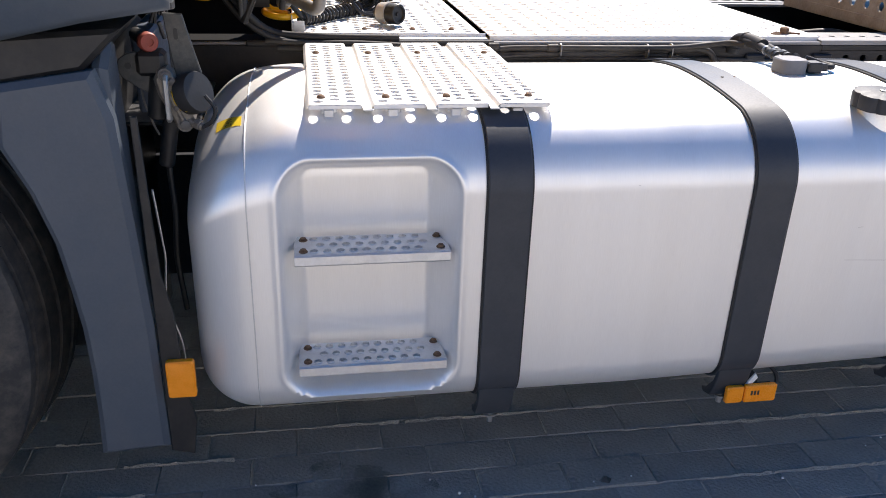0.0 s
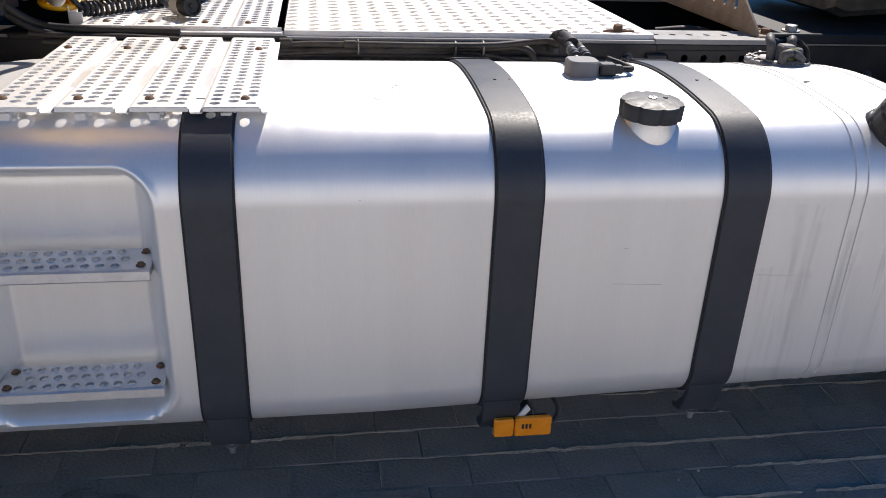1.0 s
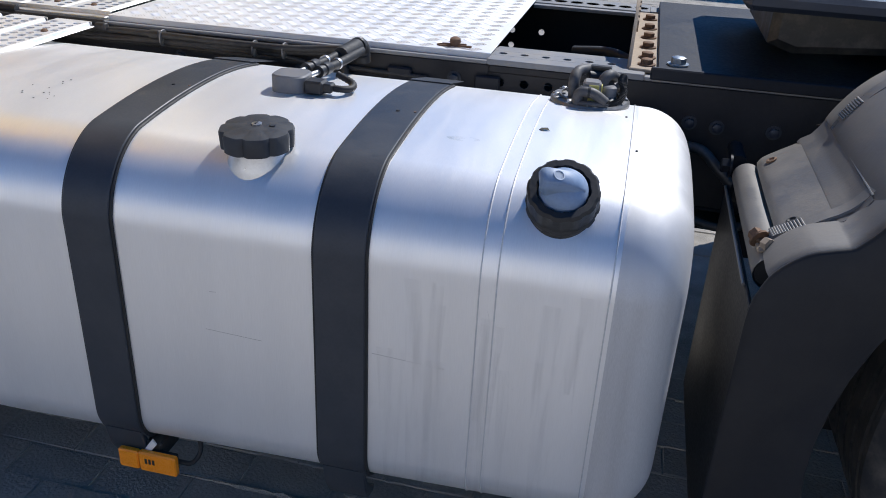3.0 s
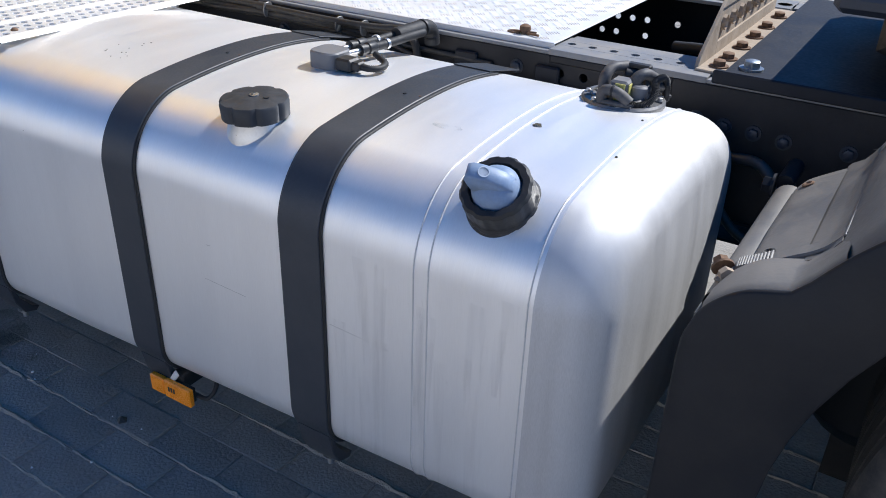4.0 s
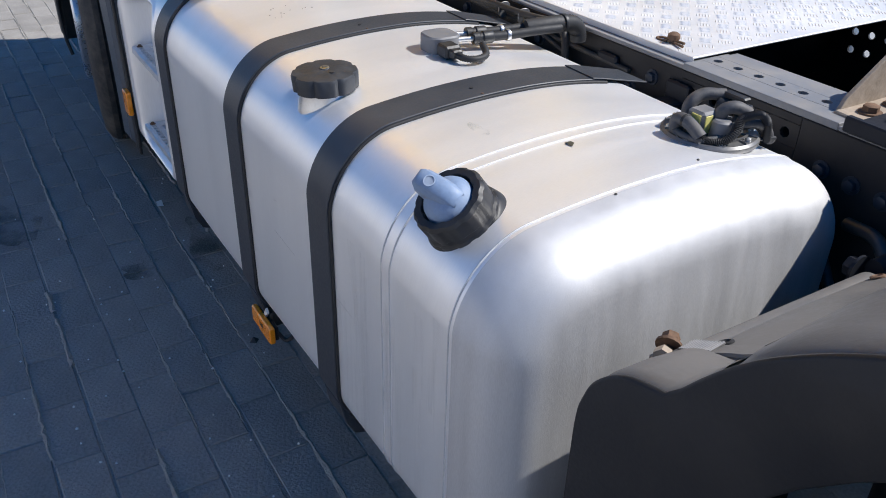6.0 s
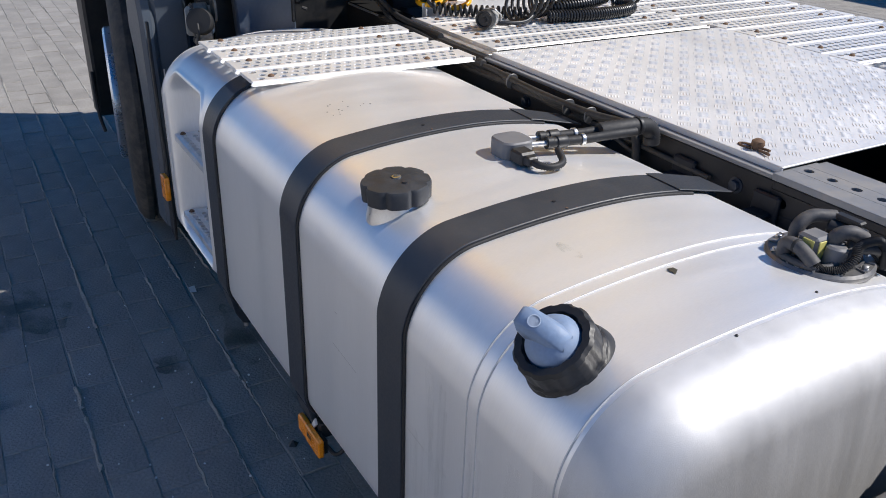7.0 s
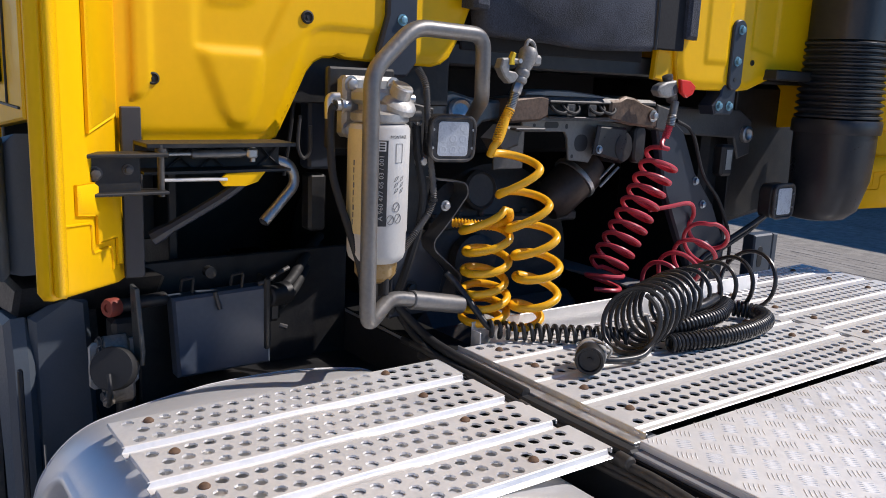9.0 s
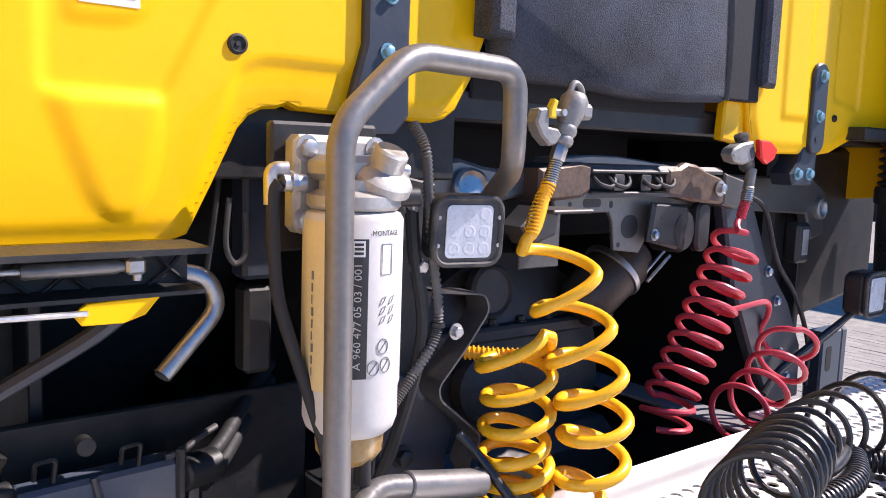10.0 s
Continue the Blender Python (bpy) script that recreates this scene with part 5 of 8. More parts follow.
part("clamp_block", Geo().prism([(2.395, 1.375), (2.43, 1.405), (2.475, 1.395), (2.47, 1.36), (2.42, 1.345)], 0, -0.235, -0.18, 0.006), DKPIPE, arm)
part("corner_bracket", Geo().box((-0.24, 2.44, 1.30), (-0.232, 2.53, 1.40), 0.002).box((-0.24, 2.44, 1.395), (-0.16, 2.53, 1.401), 0.002), DKPIPE, arm)
arm2 = thing("cab_side_support", "dark painted cab support plate with bolts", "support arm", (-0.28, 3.25, 1.1))
part("plate", Geo().prism([(3.06, 1.40), (3.13, 1.42), (3.18, 1.39), (3.25, 1.27), (3.35, 1.17), (3.42, 1.06), (3.43, 0.93), (3.30, 0.93), (3.20, 1.08), (3.12, 1.22)], 0, -0.30, -0.27, 0.006), BRACKET, arm2)
part("edge_cable", Geo().tube(smoothed([(-0.262, 3.13, 1.42), (-0.258, 3.20, 1.385), (-0.258, 3.265, 1.27), (-0.258, 3.36, 1.18), (-0.258, 3.432, 1.06), (-0.258, 3.435, 0.96)]), 0.0055, 8), RUBBER, arm2)
for y, z in ((3.25, 1.246), (3.295, 1.175), (3.33, 1.05), (3.36, 0.99)):
    part("bolt", Geo().hexhead((-0.27, y, z), (1, 0, 0), 0.009, 0.010), ZINC, arm2)
part("cross_plate", Geo().prism([(3.10, 1.46), (3.50, 1.452), (3.565, 1.42), (3.57, 1.315), (3.51, 1.30), (3.48, 1.365), (3.10, 1.385)], 0, -0.345, -0.315, 0.005), DKPIPE, arm2)
part("pivot", Geo().lathe([(0.026, 0), (0.026, 0.012), (0.018, 0.014), (0.010, 0.008), (0, 0.008)], (-0.315, 3.532, 1.378), (1, 0, 0), 24), STEEL, arm2)
part("damper", Geo().box((-0.31, 3.372, 1.255), (-0.27, 3.428, 1.350), 0.008), BLACK, arm2)
part("damper_label", Geo().box((-0.2695, 3.388, 1.275), (-0.2688, 3.414, 1.335), 0.0002), STEEL, arm2)

# ---------------------------------------------------------------- fuel filter and guard bar
FC = Vector((-0.105, 2.048, 0))
flt = thing("fuel_filter", "white spin-on fuel filter under a cast housing", "fuel filter", (-0.105, 2.048, 1.11))
can = part("canister", Geo().lathe([(0.05, 1.150), (0.058, 1.157), (0.0620, 1.168), (0.0620, 1.205), (0.0640, 1.212), (0.0640, 1.405), (0.060, 1.412), (0.05, 1.416)], FC, (0, 0, 1), 48), WHITE, flt)


def on_can(r):
    def place(phi, z):
        return Vector((FC.x + r * math.cos(phi), FC.y + r * math.sin(phi), z))
    return place


def can_patch(p0, p1, z0, z1, r, n=10):
    gg = Geo()
    f = on_can(r)
    vs = [f(p0 + (p1 - p0) * k / n, z) for k in range(n + 1) for z in (z0, z1)]
    return gg.add(vs, [(2 * k, 2 * k + 2, 2 * k + 3, 2 * k + 1) for k in range(n)])


part("aged_label", can_patch(radians(-115), radians(-52), 1.208, 1.404, 0.0644), CREAM, can, "yellowed paper side of the label")
blk = part("number_band", can_patch(radians(-36), radians(-14), 1.226, 1.386, 0.0645), INK, can, "black printed band")


def vertical_text(phi, z, r):
    f = on_can(r)
    return lambda u, v, w: f(phi - v / r, z + u)


lettering("lettering", "A 960 477 05 03 / 001", 0.0135, PAPER, blk, vertical_text(radians(-25), 1.298, 0.0649))
lettering("lettering", "MONTAGE", 0.0085, INK, can, lambda u, v, w: on_can(0.0646)(radians(8) + u / 0.064, 1.392 + v))
part("mark_frame", can_patch(radians(-32), radians(-18), 1.366, 1.384, 0.0649), PAPER, blk)
for k in range(3):
    part("print_bar", can_patch(radians(-30), radians(-20), 1.3685 + 0.005 * k, 1.3715 + 0.005 * k, 0.0652, 4), INK, blk)
FAINT = surf("worn_print", (0.16, 0.165, 0.17), 0.5)
for phi, z in ((-6, 1.238), (10, 1.240), (6, 1.262)):
    gg = Geo()
    f = on_can(0.0648)
    c = radians(phi)
    ring = [f(c + 0.0078 * math.cos(t) / 0.064, z + 0.0088 * math.sin(t)) for t in np.linspace(0, 2 * math.pi, 20)]
    gg.tube(ring, 0.0006, 5, cap=False)
    gg.tube([f(c - 0.0055 / 0.064, z - 0.006), f(c + 0.0055 / 0.064, z + 0.006)], 0.0006, 5)
    part("pictogram", gg, FAINT, can)
for r in range(3):
    f = on_can(0.0647)
    gg = Geo()
    for col in (0, 0.014):
        z = 1.288 + 0.011 * r
        ring = [f(radians(0) + (a + col) / 0.064, z + b) for a, b in ((0, 0), (0.006, 0.003), (0.010, 0.010), (0.004, 0.008), (0, 0))]
        gg.tube(ring, 0.00045, 4)
    part("pictogram", gg, FAINT, can)
f = on_can(0.0647)
part("pictogram", Geo().tube([f(radians(2), 1.345), f(radians(16), 1.345), f(radians(16), 1.380), f(radians(2), 1.380), f(radians(2), 1.345)], 0.0005, 4), FAINT, can)
for k in range(9):
    part("print_bar", can_patch(radians(-82), radians(-80 + (k % 3)), 1.225 + 0.014 * k, 1.235 + 0.014 * k, 0.0649, 3), FAINT, can)
part("drain_bowl", Geo().lathe([(0.018, 1.105), (0.034, 1.112), (0.044, 1.125), (0.046, 1.150)], FC, (0, 0, 1), 28), surf("amber_bowl", (0.35, 0.22, 0.08), 0.3), flt, "amber drain bowl")
part("drain_plug", Geo().cyl((-0.075, 2.055, 1.085), (-0.075, 2.055, 1.12), 0.008, 10).cyl((-0.105, 2.07, 1.075), (-0.105, 2.07, 1.11), 0.012, 12), RUBBER, flt)
hd = part("housing", Geo().lathe([(0.056, 1.416), (0.060, 1.420), (0.060, 1.432), (0.045, 1.438), (0.045, 1.450)], FC, (0, 0, 1), 36).box((-0.17, 1.980, 1.385), (-0.135, 2.105, 1.50), 0.008).box((-0.14, 1.995, 1.448), (-0.075, 2.10, 1.478), 0.008), CAST, flt, "grey cast filter housing")
part("pump_knob", Geo().lathe([(0.040, 0), (0.040, 0.010), (0.033, 0.018), (0.025, 0.020), (0.022, 0.022), (0.022, 0.042), (0.019, 0.045), (0, 0.045)], (-0.082, 2.072, 1.446), (0.45, 0.1, 0.9), 28), CAST, hd)
for y, z in ((1.996, 1.484), (2.098, 1.484), (1.993, 1.40)):
    part("bolt", Geo().hexhead((-0.136, y, z), (1, 0, 0), 0.011, 0.012), STEEL, hd)
part("union", Geo().cyl((-0.12, 1.985, 1.445), (-0.12, 1.955, 1.445), 0.010, 12).cyl((-0.12, 1.965, 1.445), (-0.12, 1.972, 1.445), 0.014, 6), STEEL, hd)
part("union", Geo().cyl((-0.12, 2.10, 1.46), (-0.12, 2.14, 1.46), 0.009, 12), STEEL, hd)
part("sensor", Geo().cyl((-0.09, 2.105, 1.43), (-0.085, 2.135, 1.43), 0.012, 12, 0.002), BLACK, hd)
part("bracket_plate", Geo().prism([(2.085, 1.47), (2.255, 1.44), (2.262, 1.30), (2.235, 1.20), (2.20, 1.02), (2.09, 1.02)], 0, -0.216, -0.206, 0.003), BLACK, flt)
part("back_plate", Geo().box((-0.19, 1.965, 1.36), (-0.172, 2.125, 1.515), 0.004), BLACK, flt)
part("hose", Geo().tube(smoothed([(-0.12, 1.952, 1.445), (-0.125, 1.945, 1.43), (-0.125, 1.948, 1.36), (-0.12, 1.955, 1.30), (-0.10, 1.985, 1.20), (-0.09, 2.005, 1.13), (-0.10, 2.02, 1.05)]), 0.0085, 10), RUBBER, flt, "black rubber fuel hose")
part("elbow", Geo().tube(bent([(-0.125, 1.965, 1.46), (-0.13, 1.944, 1.46), (-0.128, 1.944, 1.42)], 0.01), 0.009, 10), STEEL, flt)

bar = thing("guard_bar", "bent grey steel tube guarding the fuel filter", "guard bar", (-0.01, 1.98, 1.04))
path = [(-0.215, 2.362, 1.412), (-0.075, 2.285, 1.466), (-0.048, 2.262, 1.500), (-0.045, 2.258, 1.590), (-0.03, 2.086, 1.593), (-0.012, 1.990, 1.510), (-0.012, 1.994, 1.052), (-0.085, 2.090, 1.078), (-0.100, 2.268, 1.038)]
part("tube", Geo().tube(bent(path, 0.032, 7), 0.0152, 18), PIPE, bar)
part("sleeve", Geo().cyl((-0.090, 2.141, 1.066), (-0.101, 2.278, 1.036), 0.0195, 20, 0.002), PIPE, bar)
part("socket", Geo().cyl((-0.11, 2.276, 1.036), (-0.13, 2.315, 1.032), 0.013, 14), RUBBER, bar)

# cable beside the filter, ribbed conduit
cond = thing("cable_conduit", "black ribbed cable conduit beside the filter", "conduit", (-0.12, 2.15, 1.15))
cpath = smoothed([(-0.14, 2.172, 1.522), (-0.12, 2.178, 1.49), (-0.118, 2.184, 1.43), (-0.12, 2.194, 1.36), (-0.12, 2.207, 1.28), (-0.12, 2.200, 1.24), (-0.12, 2.165, 1.195), (-0.12, 2.14, 1.165)], 22)
part("conduit", Geo().tube(cpath, [0.0055 if k % 2 else 0.0078 for k in range(len(cpath))], 8), surf("dusty_conduit", (0.075, 0.073, 0.072), 0.55, dust=0.2), cond, smooth=80)
for k in (60, 95):
    part("cable_tie", Geo().tube([cpath[k], cpath[k + 3]], 0.010, 10), BLACK, cond)
part("cable", Geo().tube(smoothed([(-0.13, 2.165, 1.43), (-0.13, 2.172, 1.36), (-0.13, 2.19, 1.25), (-0.15, 2.17, 1.12), (-0.2, 2.16, 1.0)]), 0.009, 8), RUBBER, cond)

# work lamp
LAMPFR = surf("lamp_frame_plastic", (0.035, 0.035, 0.038), 0.5, 0.0, 0.2, 12.0, 180, 0.3, dust=0.25)
def work_lamp(y, z, x, yaw, pitch, s, label):
    e = thing("work_lamp", label, "lamp", (x, y, z - 0.05), group="work lamps")
    m = Matrix.Translation((x, y, z)) @ pose(0, 0, 0, 0, pitch, yaw)
    L = lambda gg: (setattr(gg, "v", [tuple(m @ Vector(p)) for p in gg.v]), gg)[1]
    body = part("body", L(Geo().prism(rrect(-0.052 * s, 0.052 * s, -0.049 * s, 0.049 * s, 0.020 * s), 0, -0.045 * s, 0.0, 0.006 * s)), BLACK, e, "black lamp housing")
    part("bezel", L(Geo().prism(rrect(-0.054 * s, 0.054 * s, -0.051 * s, 0.051 * s, 0.022 * s), 0, 0.001, 0.008 * s, 0.003 * s)), LAMPFR, e)
    rr = [(0.008 * s, a, b) for a, b in rrect(-0.051 * s, 0.051 * s, -0.048 * s, 0.048 * s, 0.020 * s)]
    part("rim", L(Geo().tube(rr + rr[:1], 0.0042 * s, 7)), LAMPFR, e)
    le = part("lens", L(Geo().prism(rrect(-0.036 * s, 0.036 * s, -0.038 * s, 0.038 * s, 0.008 * s), 0, 0.0085 * s, 0.0105 * s, 0.0005)), LENS, e, "clear ribbed lens over nine reflectors")
    for i in (-1, 0, 1):
        for j in (-1, 0, 1):
            part("reflector", L(Geo().lathe([(0.0098 * s, 0.0104 * s), (0.0085 * s, 0.0108 * s), (0.006 * s, 0.0106 * s), (0.003 * s, 0.0104 * s)], (0, i * 0.0235 * s, j * 0.0245 * s), (1, 0, 0), 16)), LENS, le)
    for i, j in ((-1, -1), (1, -1), (-1, 1), (1, 1)):
        part("screw", L(Geo().cyl((0.008 * s, i * 0.047 * s, j * 0.020 * s), (0.0105 * s, i * 0.047 * s, j * 0.020 * s), 0.003 * s, 10)), STEEL, e)
    return e, m


work_lamp(2.225, 1.389, -0.090, -14, 4, 0.90, "square black work lamp with a clear lens")
lamp2, lm = work_lamp(3.545, 1.187, -0.17, 2, 0, 1.05, "square black work lamp on a bent bar")
part("bar", Geo().tube(bent([(-0.19, 3.52, 1.15), (-0.21, 3.46, 1.11), (-0.25, 3.30, 1.02), (-0.25, 3.24, 0.97)], 0.02), 0.008, 8), BLACK, lamp2)
part("bar", Geo().tube(bent([(-0.21, 3.54, 1.14), (-0.23, 3.49, 1.09), (-0.27, 3.33, 1.00), (-0.27, 3.27, 0.95)], 0.02), 0.008, 8), BLACK, lamp2)

# bent sheet bracket below the lamp
sb = thing("sheet_bracket", "bent grey sheet bracket below the work lamp", "bracket", (-0.15, 2.24, 1.05))
pth = bent([(-0.15, 2.205, 1.300), (-0.15, 2.290, 1.290), (-0.15, 2.298, 1.268), (-0.15, 2.255, 1.215), (-0.15, 2.212, 1.17), (-0.15, 2.215, 1.15), (-0.15, 2.292, 1.085), (-0.15, 2.272, 1.045), (-0.15, 2.285, 1.02)], 0.012)
gg = Geo()
for a, b in zip(pth, pth[1:]):
    gg.add([(a.x - 0.035, a.y, a.z), (a.x + 0.012, a.y, a.z), (b.x + 0.012, b.y, b.z), (b.x - 0.035, b.y, b.z)], [(0, 1, 2, 3)])
    n2 = Vector((0, -(b - a).z, (b - a).y)).normalized() * 0.003
    gg.add([(a.x + 0.012, a.y, a.z), (a.x + 0.012, a.y + n2.y, a.z + n2.z), (b.x + 0.012, b.y + n2.y, b.z + n2.z), (b.x + 0.012, b.y, b.z)], [(0, 1, 2, 3)])
    gg.add([(a.x - 0.035, a.y + n2.y, a.z + n2.z), (a.x + 0.012, a.y + n2.y, a.z + n2.z), (b.x + 0.012, b.y + n2.y, b.z + n2.z), (b.x - 0.035, b.y + n2.y, b.z + n2.z)], [(3, 2, 1, 0)])
part("sheet", gg, DKPIPE, sb)
part("side_sheet", Geo().prism([(2.15, 1.19), (2.21, 1.17), (2.28, 1.09), (2.26, 1.0), (2.14, 1.0)], 0, -0.20, -0.188, 0.002), BRACKET, sb)
part("bolt", Geo().hexhead((-0.137, 2.237, 1.245), (1, 0, 0), 0.008, 0.01), STEEL, sb)
part("bolt", Geo().hexhead((-0.187, 2.19, 1.06), (1, 0, 0), 0.012, 0.012), BLACK, sb)
for y, z in ((2.165, 1.34), (2.15, 1.42)):
    part("bolt", Geo().hexhead((-0.135, y, z), (1, 0.2, 0), 0.009, 0.016), STEEL, sb)

# ---------------------------------------------------------------- air lines
yl = thing("yellow_air_line", "coiled yellow air hose hanging from a grey coupling", "air hose", (-0.1, 2.4, 0.97), group="coiled air hoses")
YPT = Vector((-0.11, 2.367, 1.442))


COIL_U, COIL_D = Vector((0.645, 0.764, 0)), Vector((-0.764, 0.645, 0))


def whorl(stops, at, n=12):
    """A slack hanging coil: stops are its right and left turning points in order (across, height)."""
    pts = []
    for (a, za), (b, zb) in zip(stops, stops[1:]):
        for k in range(n):
            t = k / n
            w = 0.5 - 0.5 * math.cos(math.pi * t)
            away = (b - a) / 2 * math.sin(math.pi * t) / (1 + 320 * (za - zb) ** 2)
            pts.append(at + COIL_U * (a + (b - a) * w) + COIL_D * away + Vector((0, 0, za + (zb - za) * (t + w) / 2 + 0.22 * away)))
    return pts


YAT = Vector((-0.10, 2.342, -0.003))
c1 = whorl([(-0.0195, 1.352), (0.0871, 1.3263), (0.0033, 1.2675), (0.1125, 1.2507), (0.028, 1.194), (0.133, 1.183), (0.0429, 1.1365), (0.1432, 1.1183), (0.0488, 1.0935), (0.143, 1.0568), (0.045, 1.030), (0.110, 1.004), (0.040, 0.985)], YAT)
part("hose", Geo().tube(smoothed([YPT, (-0.104, 2.345, 1.388), (-0.109, 2.331, 1.366)], 5) + c1, 0.0088, 10), YHOSE, yl)
c2 = whorl([(0.0164, 1.2362), (-0.0712, 1.1849), (0.0327, 1.177), (-0.0625, 1.141), (0.0331, 1.1233), (-0.0642, 1.1007), (0.028, 1.078), (-0.0648, 1.0553), (0.0346, 1.045), (-0.0628, 1.022), (0.035, 1.012), (-0.063, 0.998), (0.03, 0.985)], YAT)
lead = smoothed([(-0.200, 2.301, 1.191), (-0.165, 2.336, 1.190), (-0.137, 2.368, 1.190), (-0.105, 2.382, 1.208), (-0.087, 2.370, 1.228)], 5)
part("hose", Geo().tube(lead + c2, 0.0088, 10), YHOSE, yl)
COUPL = surf("worn_coupling", (0.26, 0.26, 0.255), 0.48, 0.45, 0.3, 40.0, 200, 0.5, 0.0008, dust=0.2)
YD = Vector((0, 0.337, 0.941))
YP = lambda s, dy=0.0, dx=0.0: Vector((-0.11 + dx, 2.388, 1.490)) + YD * s + Vector((0, 0.941, -0.337)) * dy
part("spring_guard", Geo().tube(coil([YP(-0.045), (-0.11, 2.352, 1.41), (-0.105, 2.336, 1.376)], 0.0100, 15, 12), 0.0016, 5), YHOSE, yl)
part("spring_guard", Geo().tube(coil([(-0.200, 2.301, 1.191), (-0.165, 2.336, 1.190), (-0.135, 2.369, 1.1905)], 0.0102, 13, 12), 0.0016, 5), YHOSE, yl)
part("hose_end", Geo().tube([YP(-0.052), YP(0.0)], 0.0082, 12), PIPE, yl)
part("end_spring", Geo().tube(coil([YP(-0.050), YP(-0.012)], 0.0092, 11, 12), 0.0013, 5), STEEL, yl)
part("nut", Geo().lathe([(0.0105, -0.012), (0.0115, -0.010), (0.0115, 0.008), (0.0105, 0.010)], YP(0), YD, 6), STEEL, yl)
yc = part("coupling", Geo().lathe([(0.010, 0.010), (0.014, 0.012), (0.0155, 0.016), (0.0155, 0.021), (0.0135, 0.024), (0.0165, 0.030), (0.0165, 0.036), (0.0145, 0.040), (0.0175, 0.052), (0.0205, 0.068), (0.0205, 0.080), (0.015, 0.088), (0, 0.089)], YP(0), YD, 20), COUPL, yl, "grey cast hose coupling")
part("ear", Geo().box(YP(0.055, 0.014, -0.012), YP(0.085, 0.030, 0.012), 0.005), COUPL, yc)
part("claw", Geo().prism([(2.336, 1.548), (2.330, 1.529), (2.342, 1.511), (2.359, 1.498), (2.372, 1.501), (2.382, 1.514), (2.374, 1.522), (2.356, 1.524), (2.356, 1.538), (2.385, 1.540), (2.385, 1.549), (2.355, 1.551)], 0, -0.122, -0.098, 0.003), COUPL, yc)
part("pin", Geo().cyl((-0.098, 2.380, 1.545), (-0.094, 2.380, 1.545), 0.005, 12), STEEL, yc)
part("marker", Geo().prism([(2.360, 1.563), (2.368, 1.560), (2.364, 1.545), (2.366, 1.536), (2.352, 1.537), (2.353, 1.550)], 0, -0.106, -0.094, 0.002), YELPL, yc, "yellow plastic marker")
part("lug", Geo().tube(bent([YP(0.080, -0.014), YP(0.104, -0.012), YP(0.100, 0.008), YP(0.082, 0.016)], 0.01), 0.0045, 8), COUPL, yc)

rl = thing("red_air_line", "coiled red air hose hanging from a dark coupling", "air hose", (-0.2, 2.9, 0.97), group="coiled air hoses")
r1 = coil([(-0.20, 2.992, 1.345), (-0.20, 2.93, 1.235), (-0.20, 2.855, 1.12), (-0.20, 2.80, 1.04), (-0.20, 2.788, 0.985)], 0.046, 11.3, 22, (0, 1, 0), 0.9, 0.95)
head_r = smoothed([(-0.19, 2.986, 1.410), (-0.19, 2.976, 1.386), (-0.185, 2.955, 1.368), (-0.175, 2.945, 1.356)], 5)
part("hose", Geo().tube(head_r + [Vector(p) for p in r1[5:]], 0.0062, 9), RHOSE, rl)
r2 = coil([(-0.225, 3.255, 1.122), (-0.195, 3.20, 1.090), (-0.18, 3.125, 1.045), (-0.175, 3.045, 1.010), (-0.17, 2.94, 0.985)], lambda s: 0.060 - 0.012 * s, 4.7, 28, (0, 0, 1), 0.2, 1.0)
lead_r = smoothed([(-0.26, 3.02, 1.172), (-0.240, 3.08, 1.182), (-0.225, 3.15, 1.190), r2[3], r2[6]], 5)
part("hose", Geo().tube(lead_r + [Vector(p) for p in r2[7:]], 0.0062, 9), RHOSE, rl)
part("spring_guard", Geo().tube(coil([(-0.19, 2.988, 1.415), (-0.188, 2.970, 1.379)], 0.0085, 8, 12), 0.0016, 5), RHOSE, rl)
part("hose_end", Geo().cyl((-0.19, 2.999, 1.475), (-0.19, 2.987, 1.410), 0.0105, 12, 0.001), PIPE, rl)
part("end_spring", Geo().tube(coil([(-0.19, 2.992, 1.438), (-0.19, 2.987, 1.410)], 0.0112, 7, 12), 0.0013, 5), STEEL, rl)
rc = part("coupling", Geo().lathe([(0.010, 0), (0.015, 0.005), (0.016, 0.022), (0.020, 0.028), (0.020, 0.044), (0.012, 0.062), (0.014, 0.066), (0.014, 0.074), (0, 0.078)], (-0.20, 3.0, 1.472), (0, -0.42, 0.9), 18), DKPIPE, rl, "dark cast hose coupling")
part("claw", Geo().prism([(2.918, 1.500), (2.925, 1.512), (2.95, 1.522), (2.99, 1.528), (2.995, 1.490), (2.96, 1.482), (2.93, 1.487)], 0, -0.212, -0.182, 0.004), COUPL, rc)
part("marker", Geo().prism([(2.99, 1.531), (3.03, 1.529), (3.055, 1.514), (3.045, 1.494), (3.022, 1.484), (2.998, 1.497)], 0, -0.184, -0.170, 0.003), REDPL, rc, "bright red plastic marker")

# black electric coil and its plug on the deck
bl = thing("electric_coil_cable", "black coiled trailer cable with a round plug", "coiled cable", (0.1, 2.75, 0.965))
b1 = coil([(0.158, 2.505, 1.032), (0.130, 2.60, 1.036), (0.095, 2.71, 1.040)], 0.064, 7.0, 26, (0, 0, 1), 0.3)
b1b = coil([(0.095, 2.71, 1.040), (0.065, 2.81, 1.038), (0.05, 2.94, 1.040), (0.07, 3.08, 1.048)], lambda s: 0.064 - 0.010 * math.sin(s * 3.1) + 0.010 * s, 5.5, 24, (0, 0, 1), 0.3)
b1 = [Vector(p) for p in b1 + b1b[3:]]
for p in b1:
    p.y += 0.35 * (p.z - 1.04)
part("cable", Geo().tube(b1, 0.0054, 8), BHOSE, bl)
